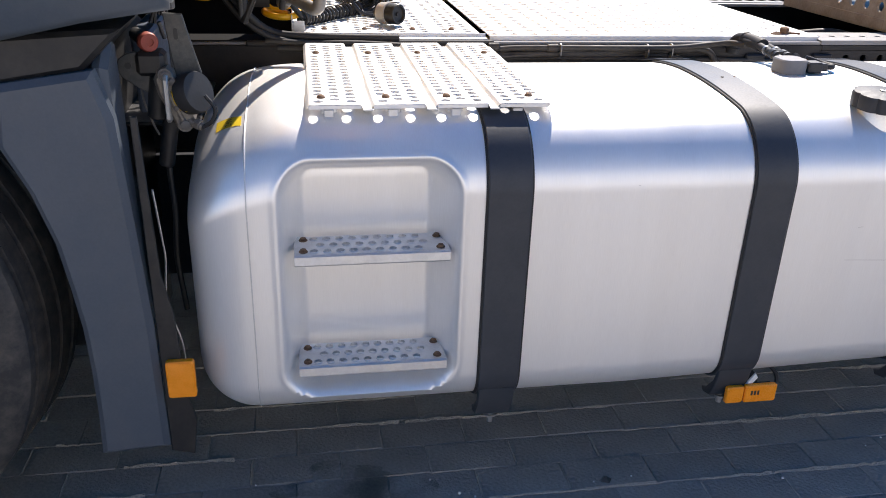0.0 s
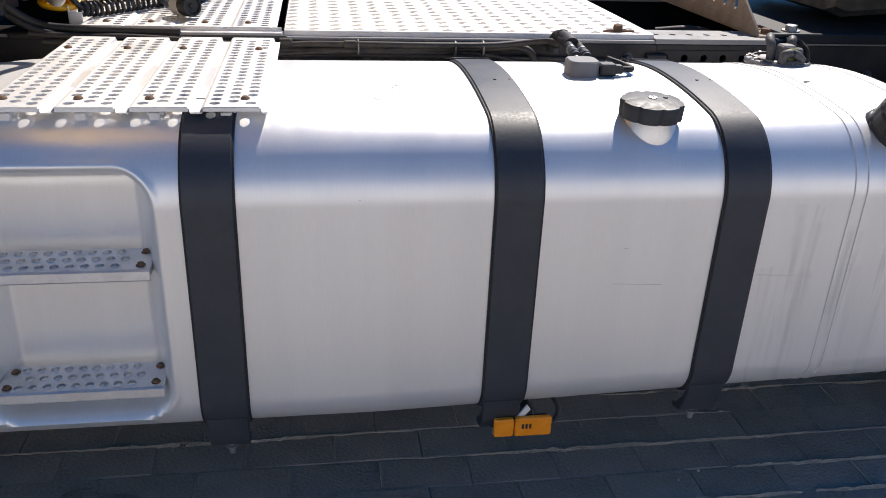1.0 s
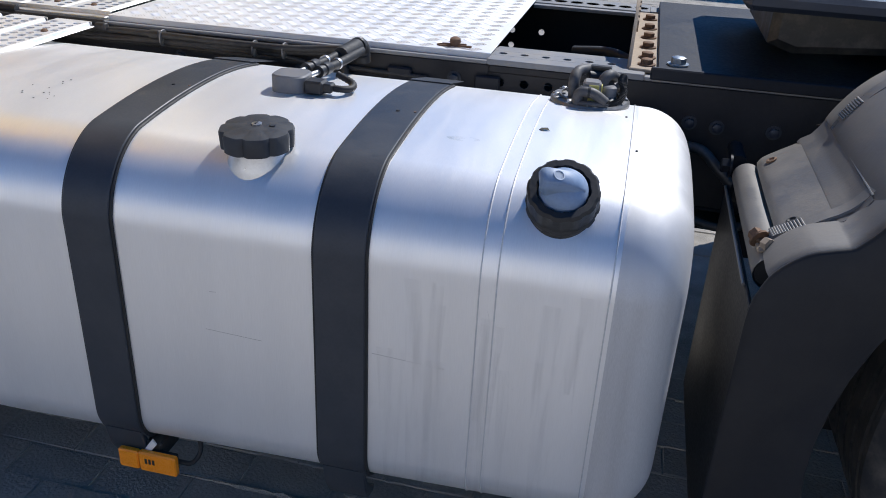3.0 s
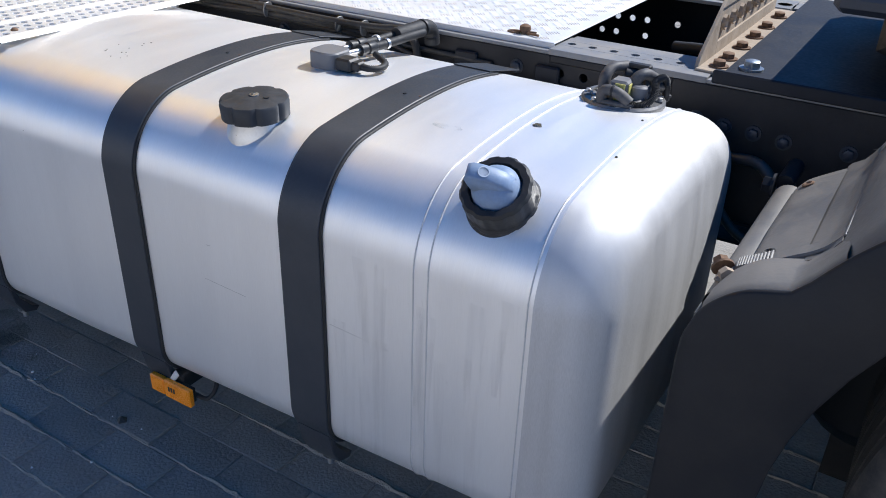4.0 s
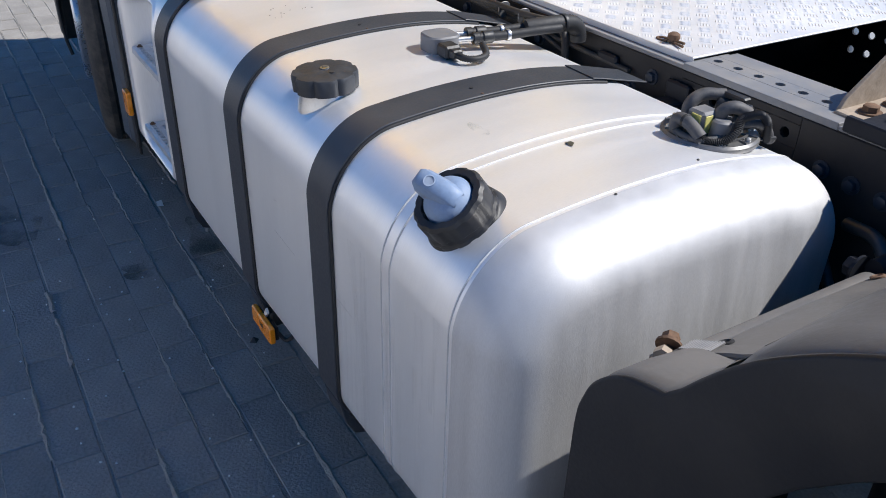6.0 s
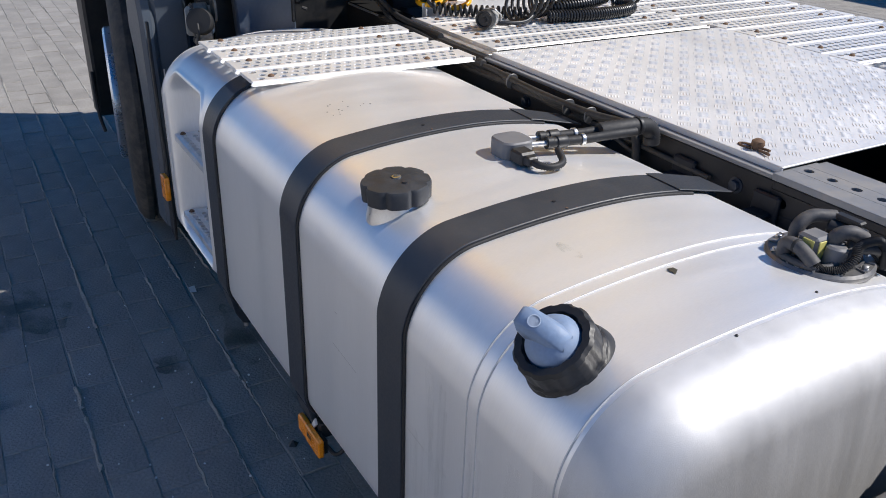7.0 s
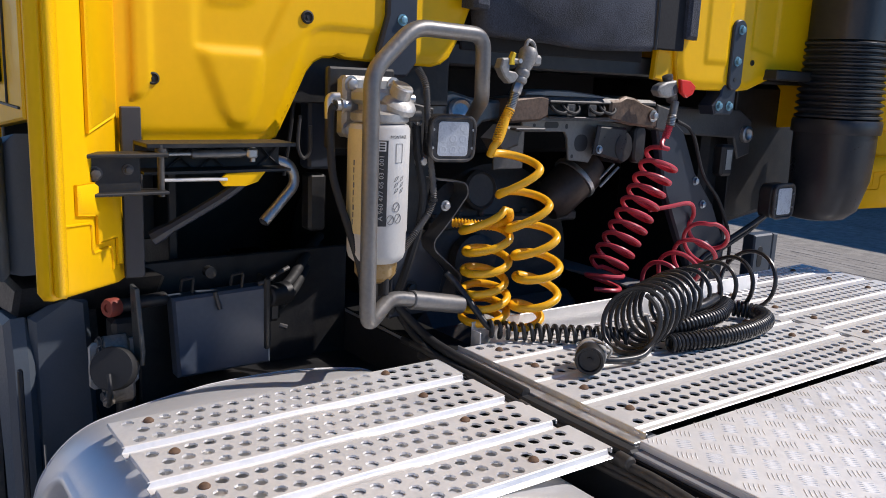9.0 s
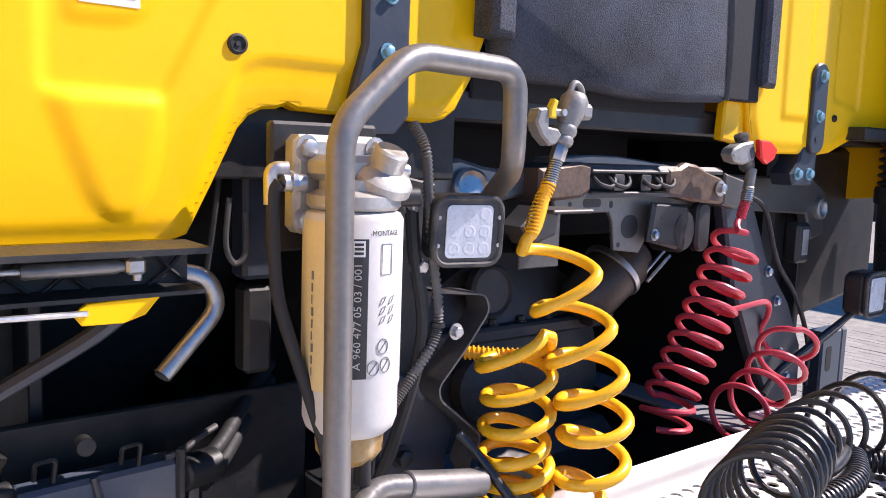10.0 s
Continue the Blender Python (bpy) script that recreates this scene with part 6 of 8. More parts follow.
b2 = coil(smoothed([(0.19, 2.60, 0.983), (0.215, 2.72, 0.984), (0.215, 2.84, 0.984), (0.19, 2.945, 0.984), (0.14, 2.985, 0.986), (0.09, 2.96, 0.988)], 6), 0.0165, 46, 12, (0, 0, 1))
part("tight_coil", Geo().tube(b2, 0.0045, 7), BHOSE, bl)
b3 = coil(smoothed([(0.15, 2.58, 1.0), (0.17, 2.68, 1.008), (0.16, 2.80, 1.010), (0.11, 2.90, 1.012)], 6), 0.0155, 30, 12, (0, 0, 1))
part("tight_coil", Geo().tube(b3, 0.0045, 7), BHOSE, bl)
part("sleeve", Geo().tube(smoothed([(0.13, 2.68, 1.025), (0.14, 2.76, 1.03), (0.12, 2.84, 1.035), (0.09, 2.90, 1.03)]), [0.008] * 4 + [0.0125] * 9 + [0.008] * 6, 10), BHOSE, bl)
b4 = coil(smoothed([(-0.055, 2.31, 0.99), (-0.03, 2.36, 0.983), (0.02, 2.43, 0.982), (0.07, 2.50, 0.982), (0.12, 2.56, 0.982)], 6), 0.0165, 17, 12, (0, 0, 1))
part("tight_coil", Geo().tube(b4, 0.0048, 7), BHOSE, bl)
part("lead", Geo().tube(smoothed([(-0.135, 2.25, 1.10), (-0.12, 2.265, 1.08), (-0.09, 2.285, 1.04), (-0.06, 2.305, 1.0), (-0.05, 2.315, 0.99)]), 0.0075, 10), BHOSE, bl)
part("lead", Geo().tube(smoothed([(0.185, 2.40, 0.978), (0.20, 2.44, 0.976), (0.205, 2.50, 0.978), (0.19, 2.54, 1.0), (0.16, 2.55, 1.04)]), 0.007, 10), BHOSE, bl)
pd = Vector((0.64, -0.76, 0.06)).normalized()
pp = Vector((0.165, 2.395, 0.992))
WORN = surf("worn_white_plastic", (0.42, 0.41, 0.385), 0.5, dust=0.35)
plug = part("plug_body", Geo().lathe([(0.012, -0.014), (0.018, -0.004), (0.025, 0.004), (0.026, 0.012), (0.026, 0.044), (0.0285, 0.046), (0.0285, 0.074), (0.0265, 0.079), (0.022, 0.079), (0.020, 0.073), (0, 0.072)], pp, pd, 28), BLACK, bl, "worn white and black plug")
part("plug_collar", Geo().lathe([(0.0262, 0.010), (0.0300, 0.012), (0.0305, 0.030), (0.0300, 0.043), (0.0262, 0.045)], pp, pd, 28), WORN, plug, "worn white collar")
part("plug_rim", Geo().lathe([(0.0287, 0.052), (0.0302, 0.054), (0.0302, 0.078), (0.0285, 0.0805), (0.0235, 0.0805), (0.0232, 0.078)], pp, pd, 28), WORN, plug, "worn pale socket rim")
part("plug_pin", Geo().cyl(pp + pd * 0.072, pp + pd * 0.077, 0.006, 12), RUBBER, plug)
part("clip", Geo().tube(bent([pp + pd * 0.03 + Vector((0, 0, 0.029)), pp + pd * 0.06 + Vector((0.02, 0.02, 0.03)), pp + pd * 0.02 + Vector((0.03, 0.025, 0.012)), pp + pd * 0.0 + Vector((0.02, 0.02, -0.02))], 0.01), 0.0028, 8), STEEL, plug)
part("lid", Geo().prism(rrect(-0.028, 0.028, -0.02, 0.02, 0.008), 2, -0.003, 0.003, 0.001).add([], []), STEEL, plug)
lid = plug.children[-1]
lid.data.transform(Matrix.Translation((0.215, 2.375, 0.972)) @ pose(0, 0, 0, 25, 10, 20))

# ---------------------------------------------------------------- valve group in front of the tank
vg = thing("air_valve", "grimy air valve with a round black cap and red cap", "valve", (-0.3, 1.62, 0.85))
VALVECAST = surf("grimy_casting", (0.20, 0.18, 0.155), 0.42, 0.45, 0.45, 30.0, 160, 0.9, 0.0014, dust=0.3, dust_col=(0.22, 0.17, 0.12))
HANGER = surf("scuffed_bracket", (0.055, 0.060, 0.062), 0.4, 0.1, 0.3, 14.0, 140, 0.6, 0.0008, dust=0.15)
part("plate", Geo().prism([(-0.412, 0.998), (-0.405, 1.016), (-0.390, 1.026), (-0.372, 1.030), (-0.355, 1.020), (-0.335, 0.990), (-0.335, 0.955), (-0.352, 0.948), (-0.372, 0.958), (-0.402, 0.980)], 1, 1.640, 1.648, 0.002), HANGER, vg, "scuffed grey bracket plate")
part("plate_hole", Geo().cyl((-0.388, 1.6405, 1.003), (-0.388, 1.6385, 1.003), 0.0065, 12), INK, vg)
part("edge_rod", Geo().tube(smoothed([(-0.368, 1.636, 0.958), (-0.364, 1.634, 0.930), (-0.352, 1.632, 0.890), (-0.343, 1.632, 0.868)]), 0.0022, 6), PIPE, vg)
part("hanger", Geo().prism([(-0.318, 1.10), (-0.282, 1.098), (-0.268, 1.040), (-0.254, 0.985), (-0.262, 0.955), (-0.300, 0.960), (-0.308, 1.01)], 1, 1.655, 1.664, 0.002), HANGER, vg, "scuffed grey hanger plate")
part("hanger_slot", Geo().prism(rrect(-0.300, -0.292, 1.050, 1.072, 0.0035, 3), 1, 1.6538, 1.6548, 0.0003), INK, vg)
part("valve_block", Geo().box((-0.372, 1.622, 0.985), (-0.318, 1.675, 1.032), 0.008).cyl((-0.33, 1.64, 0.985), (-0.345, 1.64, 0.90), 0.020, 14, 0.004), BLACK, vg)
part("body", Geo().prism([(-0.338, 0.985), (-0.330, 1.000), (-0.314, 1.006), (-0.303, 0.994), (-0.299, 0.970), (-0.280, 0.935), (-0.268, 0.905), (-0.272, 0.890), (-0.286, 0.880), (-0.302, 0.888), (-0.318, 0.925), (-0.332, 0.955)], 1, 1.598, 1.650, 0.006), VALVECAST, vg, "grimy cast valve body")
part("flange_plate", Geo().prism([(1.584, 0.905), (1.658, 0.905), (1.666, 0.913), (1.666, 0.988), (1.658, 0.996), (1.584, 0.996), (1.576, 0.988), (1.576, 0.913)], 0, -0.318, -0.309, 0.002), CAST, vg, "square cast flange")
part("rib", Geo().tube([(-0.322, 1.598, 0.995), (-0.310, 1.596, 0.955), (-0.290, 1.597, 0.905)], 0.0045, 8), VALVECAST, vg)
for x, z, r in ((-0.316, 0.994, 0.0085), (-0.306, 0.982, 0.006), (-0.287, 0.897, 0.010), (-0.300, 0.93, 0.005)):
    part("bolt", Geo().hexhead((x, 1.598, z), (0.2, -1, 0.1), r, 0.007), DKPIPE, vg)
part("union", Geo().cyl((-0.318, 1.64, 0.90), (-0.338, 1.645, 0.80), 0.016, 12, 0.003), BLACK, vg)
capd = Vector((0.74, -0.52, 0.30)).normalized()
capo = Vector((-0.293, 1.628, 0.946))
part("neck", Geo().lathe([(0.030, -0.016), (0.031, 0.004), (0.027, 0.010)], capo, capd, 28), VALVECAST, vg)
part("round_cap", Geo().lathe([(0.027, 0.004), (0.033, 0.008), (0.034, 0.016), (0.040, 0.018), (0.0405, 0.044), (0.0385, 0.048), (0, 0.049)], capo, capd, 36), RUBBER, vg, "round black rubber cap")
part("yellow_mark", Geo().lathe([(0.0345, 0.008), (0.0352, 0.009), (0.0352, 0.015), (0.0345, 0.0155)], capo, capd, 36).box((-0.283, 1.586, 0.925), (-0.277, 1.592, 0.950), 0.001), YELPL, vg)
part("nipple", Geo().cyl((-0.282, 1.606, 0.905), (-0.255, 1.592, 0.893), 0.008, 10, 0.002).cyl((-0.268, 1.60, 0.90), (-0.258, 1.595, 0.896), 0.011, 6, 0.001), VALVECAST, vg)
part("strap", Geo().tube(smoothed([(-0.245, 1.595, 0.955), (-0.228, 1.592, 0.930), (-0.235, 1.592, 0.905), (-0.262, 1.596, 0.888)]), 0.0042, 8), RUBBER, vg)
part("red_cap", Geo().lathe([(0.017, 0), (0.0185, 0.002), (0.0185, 0.020), (0.016, 0.024), (0.008, 0.024), (0.008, 0.02), (0, 0.02)], (-0.350, 1.640, 1.050), (0.42, -0.9, 0.05), 20), REDOX, vg, "faded red plastic cap")
part("red_cap_body", Geo().cyl((-0.350, 1.640, 1.050), (-0.385, 1.74, 1.046), 0.014, 12), BLACK, vg)
part("pipe", Geo().tube(smoothed([(-0.335, 1.66, 0.87), (-0.335, 1.655, 0.78), (-0.33, 1.64, 0.70), (-0.335, 1.63, 0.6), (-0.325, 1.62, 0.48)]), 0.006, 8), BLACK, vg)
bx = thing("junction_cover", "flat dark blue-grey cover box behind the wheel", "cover", (-0.36, 1.83, 0.87))
part("cover", Geo().prism([(1.735, 1.036), (1.940, 1.042), (1.947, 0.868), (1.745, 0.866)], 0, -0.40, -0.355, 0.006), surf("cover_plastic", (0.070, 0.090, 0.125), 0.4, dust=0.06), bx)
for y in (1.765, 1.87):
    part("clip", Geo().tube(bent([(-0.36, y - 0.012, 1.05), (-0.35, y - 0.012, 1.075), (-0.35, y + 0.012, 1.077), (-0.355, y + 0.010, 1.045)], 0.006), 0.0035, 6), BLACK, bx)
part("handle", Geo().cyl((-0.354, 1.823, 1.04), (-0.346, 1.83, 1.005), 0.005, 8), DKPIPE, bx)
part("hinge", Geo().lathe([(0.012, 0), (0.012, 0.02), (0, 0.021)], (-0.375, 1.815, 1.082), (1, 0, 0), 14), BLACK, bx)
part("side_flange", Geo().box((-0.40, 1.930, 0.90), (-0.35, 1.945, 1.06), 0.004), BLACK, bx)
pu = thing("pump_unit", "small black hydraulic pump with hoses", "pump", (-0.4, 2.0, 0.9))
part("body", Geo().cyl((-0.36, 1.95, 1.03), (-0.38, 2.01, 1.03), 0.025, 14, 0.004).box((-0.40, 1.955, 0.97), (-0.36, 1.985, 1.045), 0.008), BLACK, pu)
for dz in (0.0, 0.03):
    part("hose", Geo().tube(smoothed([(-0.37, 1.985, 1.035 - dz), (-0.40, 2.03, 1.055 - dz), (-0.47, 2.10, 1.09 - dz), (-0.6, 2.2, 1.1 - dz)]), 0.012, 10), RUBBER, pu)
part("bolt", Geo().cyl((-0.38, 1.99, 0.955), (-0.372, 2.005, 0.95), 0.006, 8), DKPIPE, pu)
part("small_pipe", Geo().tube(smoothed([(-0.36, 1.93, 1.06), (-0.36, 1.955, 1.066), (-0.37, 1.985, 1.078), (-0.38, 2.01, 1.084)]), 0.005, 8), DKPIPE, pu)
wr = thing("wiring_block", "dark wiring block with small hoses behind the filter", "wiring block", (-0.3, 2.02, 1.2))
part("block", Geo().box((-0.33, 1.995, 1.31), (-0.285, 2.05, 1.49), 0.006), BRACKET, wr)
part("block", Geo().box((-0.33, 2.0, 1.18), (-0.29, 2.04, 1.30), 0.006), BLACK, wr)
part("pipe", Geo().tube(smoothed([(-0.28, 1.972, 1.42), (-0.28, 1.968, 1.36), (-0.28, 1.98, 1.335), (-0.28, 1.995, 1.35), (-0.28, 1.995, 1.40)]), 0.004, 8), DKPIPE, wr)
part("pipe", Geo().tube(smoothed([(-0.28, 1.96, 1.46), (-0.28, 1.95, 1.38), (-0.285, 1.94, 1.30)]), 0.004, 8), RUBBER, wr)
part("hose", Geo().tube(smoothed([(-0.30, 2.14, 1.35), (-0.26, 2.13, 1.2), (-0.24, 2.12, 1.1), (-0.15, 2.19, 0.98), (-0.02, 2.19, 0.96), (0.2, 2.19, 0.955)]), 0.010, 10), RUBBER, wr)
part("hose", Geo().tube(smoothed([(-0.30, 2.20, 1.2), (-0.24, 2.17, 1.05), (-0.12, 2.18, 0.955), (0.1, 2.17, 0.945), (0.3, 2.165, 0.935)]), 0.008, 10), RUBBER, wr)

# ---------------------------------------------------------------- intake duct and far post
duct = thing("air_intake_duct", "large black plastic intake duct with ribbed bellows", "intake duct", (-0.2, 3.74, 1.1))
def oval(cx, cy, rx, ry, z, n=32):
    return [(cx + rx * math.copysign(abs(math.cos(t)) ** 0.75, math.cos(t)), cy + ry * math.copysign(abs(math.sin(t)) ** 0.75, math.sin(t)), z) for t in np.linspace(0, 2 * math.pi, n, endpoint=False)]
def stack(rings):
    gg = Geo()
    n = len(rings[0])
    vs = [p for r in rings for p in r]
    fs = [(i * n + k, i * n + (k + 1) % n, (i + 1) * n + (k + 1) % n, (i + 1) * n + k) for i in range(len(rings) - 1) for k in range(n)]
    fs += [tuple(range(n))[::-1], tuple(range(len(vs) - n, len(vs)))]
    return gg.add(vs, fs)
DX, DY = -0.142, 3.748
elbow = [oval(DX - 0.03, DY - 0.02, 0.045, 0.045, 1.122), oval(DX - 0.02, DY - 0.02, 0.080, 0.078, 1.130), oval(DX - 0.01, DY - 0.01, 0.098, 0.098, 1.158), oval(DX, DY, 0.108, 0.110, 1.25), oval(DX, DY, 0.112, 0.113, 1.34), oval(DX, DY, 0.112, 0.113, 1.40)]
part("elbow", stack(elbow), DUCTPL, duct, smooth=60)
part("clamp_band", stack([oval(DX, DY, 0.119, 0.121, 1.395), oval(DX, DY, 0.121, 0.123, 1.40), oval(DX, DY, 0.121, 0.123, 1.43), oval(DX, DY, 0.118, 0.120, 1.437)]), DUCTPL, duct)
bel = []
for k in range(12):
    z = 1.437 + k * 0.0196
    bel += [oval(DX, DY, 0.106, 0.107, z), oval(DX, DY, 0.117, 0.118, z + 0.006), oval(DX, DY, 0.117, 0.118, z + 0.011), oval(DX, DY, 0.106, 0.107, z + 0.017)]
part("bellows", stack(bel), DUCTPL, duct, "black ribbed rubber bellows", smooth=30)
part("upper_duct", stack([oval(DX, DY, 0.108, 0.110, 1.672), oval(DX, DY, 0.108, 0.110, 2.4)]), DUCTPL, duct)
# black filler added to darken the gap beside the duct
part("filter_housing", Geo().prism([(3.44, 1.10), (3.44, 1.54), (4.0, 1.54), (4.0, 1.16), (3.90, 1.12), (3.62, 1.08)], 0, -0.75, -0.385, 0.02), BLACK, duct, "black filler box added behind the duct")
part("stay", Geo().box((-0.24, 3.46, 1.545), (-0.18, 3.66, 1.575), 0.004), BLACK, duct)
post = thing("step_post", "grey plastic post at the far step", "post", (-0.4, 3.76, 0.2))
part("post", Geo().prism([(3.69, 0.25), (3.69, 1.018), (3.80, 1.018), (3.80, 0.25)], 0, -0.46, -0.41, 0.006), GREY_PL, post)
part("post_face", Geo().prism([(3.803, 0.25), (3.803, 1.018), (3.835, 1.014), (3.835, 0.25)], 0, -0.46, -0.412, 0.005), GREY_PL, post)
part("slot", Geo().prism(rrect(3.715, 3.745, 0.90, 0.975, 0.014), 0, -0.4105, -0.409, 0.0005), BLACK, post)
post.location.y += 0.115

# the last centimetres of the groups behind the cab
for e, dy, dz in ((cab, 0.008, 0.005), (flt, 0.017, 0.003), (sb, 0.014, 0.0), (yl, 0.018, 0.003), (rl, 0.027, 0.0), (bl, 0.010, 0.0), (bm, 0.010, 0.004), (st, 0.006, 0.004), (tp, 0.012, 0.006), (bx, 0.012, 0.014), (wr, 0.014, 0.0), (arm, 0.014, 0.004)):
    e.location.y += dy
    e.location.z += dz
flt.scale = (0.92, 0.92, 1.0)

# ---------------------------------------------------------------- fittings on the tank
sender = thing("level_sender", "grey fuel level sender with pipes on the tank", "level sender", (1.11, 1.83, 0.925))
part("housing", Geo().prism(rrect(1.080, 1.150, 1.795, 1.865, 0.022, 5), 2, 0.922, 0.968, 0.003), surf("grey_housing", (0.16, 0.16, 0.165), 0.5, dust=0.2), sender)
part("flange", Geo().prism(rrect(1.070, 1.160, 1.785, 1.880, 0.02, 5), 2, 0.9245, 0.930, 0.002), ALU_WELD, sender)
part("connector", Geo().box((1.150, 1.800, 0.936), (1.188, 1.836, 0.962), 0.004).box((1.185, 1.806, 0.940), (1.205, 1.830, 0.958), 0.003), BLACK, sender)
cc = smoothed([(1.205, 1.818, 0.949), (1.222, 1.82, 0.948), (1.234, 1.84, 0.946), (1.225, 1.87, 0.948), (1.19, 1.885, 0.958)], 10)
part("cable", Geo().tube(cc, [0.0062 if k % 2 else 0.0075 for k in range(len(cc))], 8), RUBBER, sender, smooth=80)
for dx, z in ((0.0, 0.960), (0.027, 0.957)):
    part("stub", Geo().cyl((1.112 + dx, 1.855, z), (1.122 + dx, 1.905, z), 0.0055, 10), STEEL, sender)
    part("pipe", Geo().tube(smoothed([(1.120 + dx, 1.895, z), (1.132 + dx, 1.97, z), (1.140 + dx, 2.04, z + 0.002), (1.140 + dx, 2.10, z)]), 0.0095, 12), RUBBER, sender)
    part("quick_coupling", Geo().lathe([(0.0125, 0), (0.0125, 0.012), (0.0105, 0.014), (0.0105, 0.02), (0.0130, 0.022), (0.0130, 0.042), (0.010, 0.046)], (1.119 + dx, 1.890, z), (0.16, 1, 0), 16), BLACK, sender)
    part("clamp_ring", Geo().lathe([(0.0118, 0), (0.0122, 0.001), (0.0122, 0.007), (0.0118, 0.008)], (1.130 + dx, 1.965, z), (0.12, 1, 0), 16), STEEL, sender)
slp = smoothed([(1.147, 2.02, 0.962), (1.152, 2.08, 0.963), (1.150, 2.12, 0.961), (1.148, 2.150, 0.955), (1.146, 2.168, 0.938), (1.146, 2.172, 0.915)], 9)
part("sleeve", Geo().tube(slp, [0.0185 if k % 2 else 0.0172 for k in range(len(slp))], 14), RUBBER, sender, "black woven hose sleeve", smooth=60)
part("cable_tie", Geo().lathe([(0.0195, 0), (0.020, 0.002), (0.020, 0.006), (0.0195, 0.008)], (1.152, 2.115, 0.962), (0, 1, 0), 16), BLACK, sender)

for ob in sender.children:
    ob.location.z += 0.008

lines = thing("rail_cable_run", "taped black cables and hoses along the chassis rail", "cables", (0.5, 2.16, 0.92))
CABLE = surf("dusty_cable", (0.028, 0.026, 0.024), 0.6, 0.0, 0.3, 20.0, 160, 0.5, dust=0.16, dust_col=(0.28, 0.24, 0.20))
runs = (([(-0.15, 2.190, 0.950), (0.10, 2.190, 0.940), (0.42, 2.186, 0.930), (0.52, 2.180, 0.934), (0.64, 2.160, 0.938), (0.76, 2.147, 0.940), (0.88, 2.146, 0.940), (0.98, 2.155, 0.940), (1.06, 2.165, 0.945), (1.12, 2.14, 0.955), (1.14, 2.09, 0.958)], 0.0080),
        ([(-0.12, 2.192, 0.932), (0.15, 2.190, 0.922), (0.46, 2.186, 0.915), (0.60, 2.172, 0.920), (0.78, 2.163, 0.926), (0.98, 2.172, 0.930), (1.05, 2.184, 0.93), (1.09, 2.180, 0.915), (1.11, 2.17, 0.86)], 0.0095),
        ([(0.35, 2.190, 0.90), (0.60, 2.190, 0.905), (0.90, 2.188, 0.902), (1.10, 2.188, 0.90), (1.30, 2.189, 0.895)], 0.006),
        ([(0.30, 2.185, 0.905), (0.45, 2.178, 0.910), (0.56, 2.172, 0.916), (0.75, 2.160, 0.920), (0.95, 2.170, 0.915), (1.1, 2.18, 0.88)], 0.0055))
for pts, r in runs:
    part("cable", Geo().tube(smoothed(pts, 8), r, 10), CABLE, lines)
for x, y in ((0.636, 2.163), (0.882, 2.154), (0.955, 2.160)):
    part("cable_tie", Geo().prism(rrect(y - 0.016, y + 0.018, 0.912, 0.950, 0.014), 0, x - 0.002, x + 0.002, 0.0006), PIPE, lines)
for x, y in ((0.20, 2.188), (0.44, 2.185), (0.60, 2.166)):
    part("hose_joint", Geo().cyl((x, y, 0.936), (x + 0.032, y - 0.004, 0.937), 0.0115, 12, 0.003), CABLE, lines)

mod = thing("fluid_module", "tank module with grey connectors and ribbed hoses", "tank module", (1.70, 2.01, 0.925))
part("base", Geo().lathe([(0.078, 0), (0.080, 0.003), (0.080, 0.010), (0.076, 0.014), (0.058, 0.015), (0.050, 0.012), (0, 0.012)], (1.703, 2.008, 0.9245), (0, 0, 1), 40), PIPE, mod)
for k in range(8):
    a = 2 * math.pi * k / 8 + 0.2
    part("bolt", Geo().hexhead((1.703 + 0.068 * math.cos(a), 2.008 + 0.068 * math.sin(a), 0.938), (0, 0, 1), 0.005, 0.006), STEEL, mod)
GREYH = surf("grey_hose", (0.062, 0.062, 0.066), 0.55, 0.0, 0.2, 20.0, 180, 0.4, dust=0.25)
GREYC = surf("connector_grey", (0.15, 0.15, 0.155), 0.5, dust=0.3)
part("connector", Geo().box((1.686, 1.958, 0.935), (1.726, 2.000, 0.990), 0.005), GREYC, mod)
part("connector_flag", Geo().box((1.700, 1.9545, 0.945), (1.722, 1.9575, 0.985), 0.001).box((1.7262, 1.962, 0.948), (1.7285, 1.980, 0.984), 0.001), surf("pale_yellow_plastic", (0.62, 0.55, 0.16), 0.5), mod, "yellow plastic flag")
part("elbow", Geo().tube(bent([(1.668, 1.985, 0.935), (1.664, 1.985, 0.985), (1.668, 2.010, 1.002), (1.690, 2.045, 1.000)], 0.02), 0.0125, 12), GREYH, mod)
part("elbow", Geo().tube(bent([(1.680, 1.945, 0.934), (1.680, 1.942, 0.972), (1.712, 1.940, 0.972), (1.738, 1.945, 0.950)], 0.018), 0.0125, 12), GREYH, mod)
part("clip_ring", Geo().cyl((1.700, 1.941, 0.972), (1.706, 1.941, 0.972), 0.0135, 14, 0.001), RUBBER, mod)
part("block", Geo().cyl((1.742, 1.985, 0.935), (1.742, 1.990, 0.978), 0.018, 16, 0.004), GREYC, mod)
part("valve", Geo().cyl((1.690, 2.030, 0.984), (1.748, 2.052, 0.980), 0.016, 16, 0.003), BLACK, mod)
part("valve", Geo().box((1.690, 2.035, 0.998), (1.742, 2.055, 1.010), 0.003), BLACK, mod)
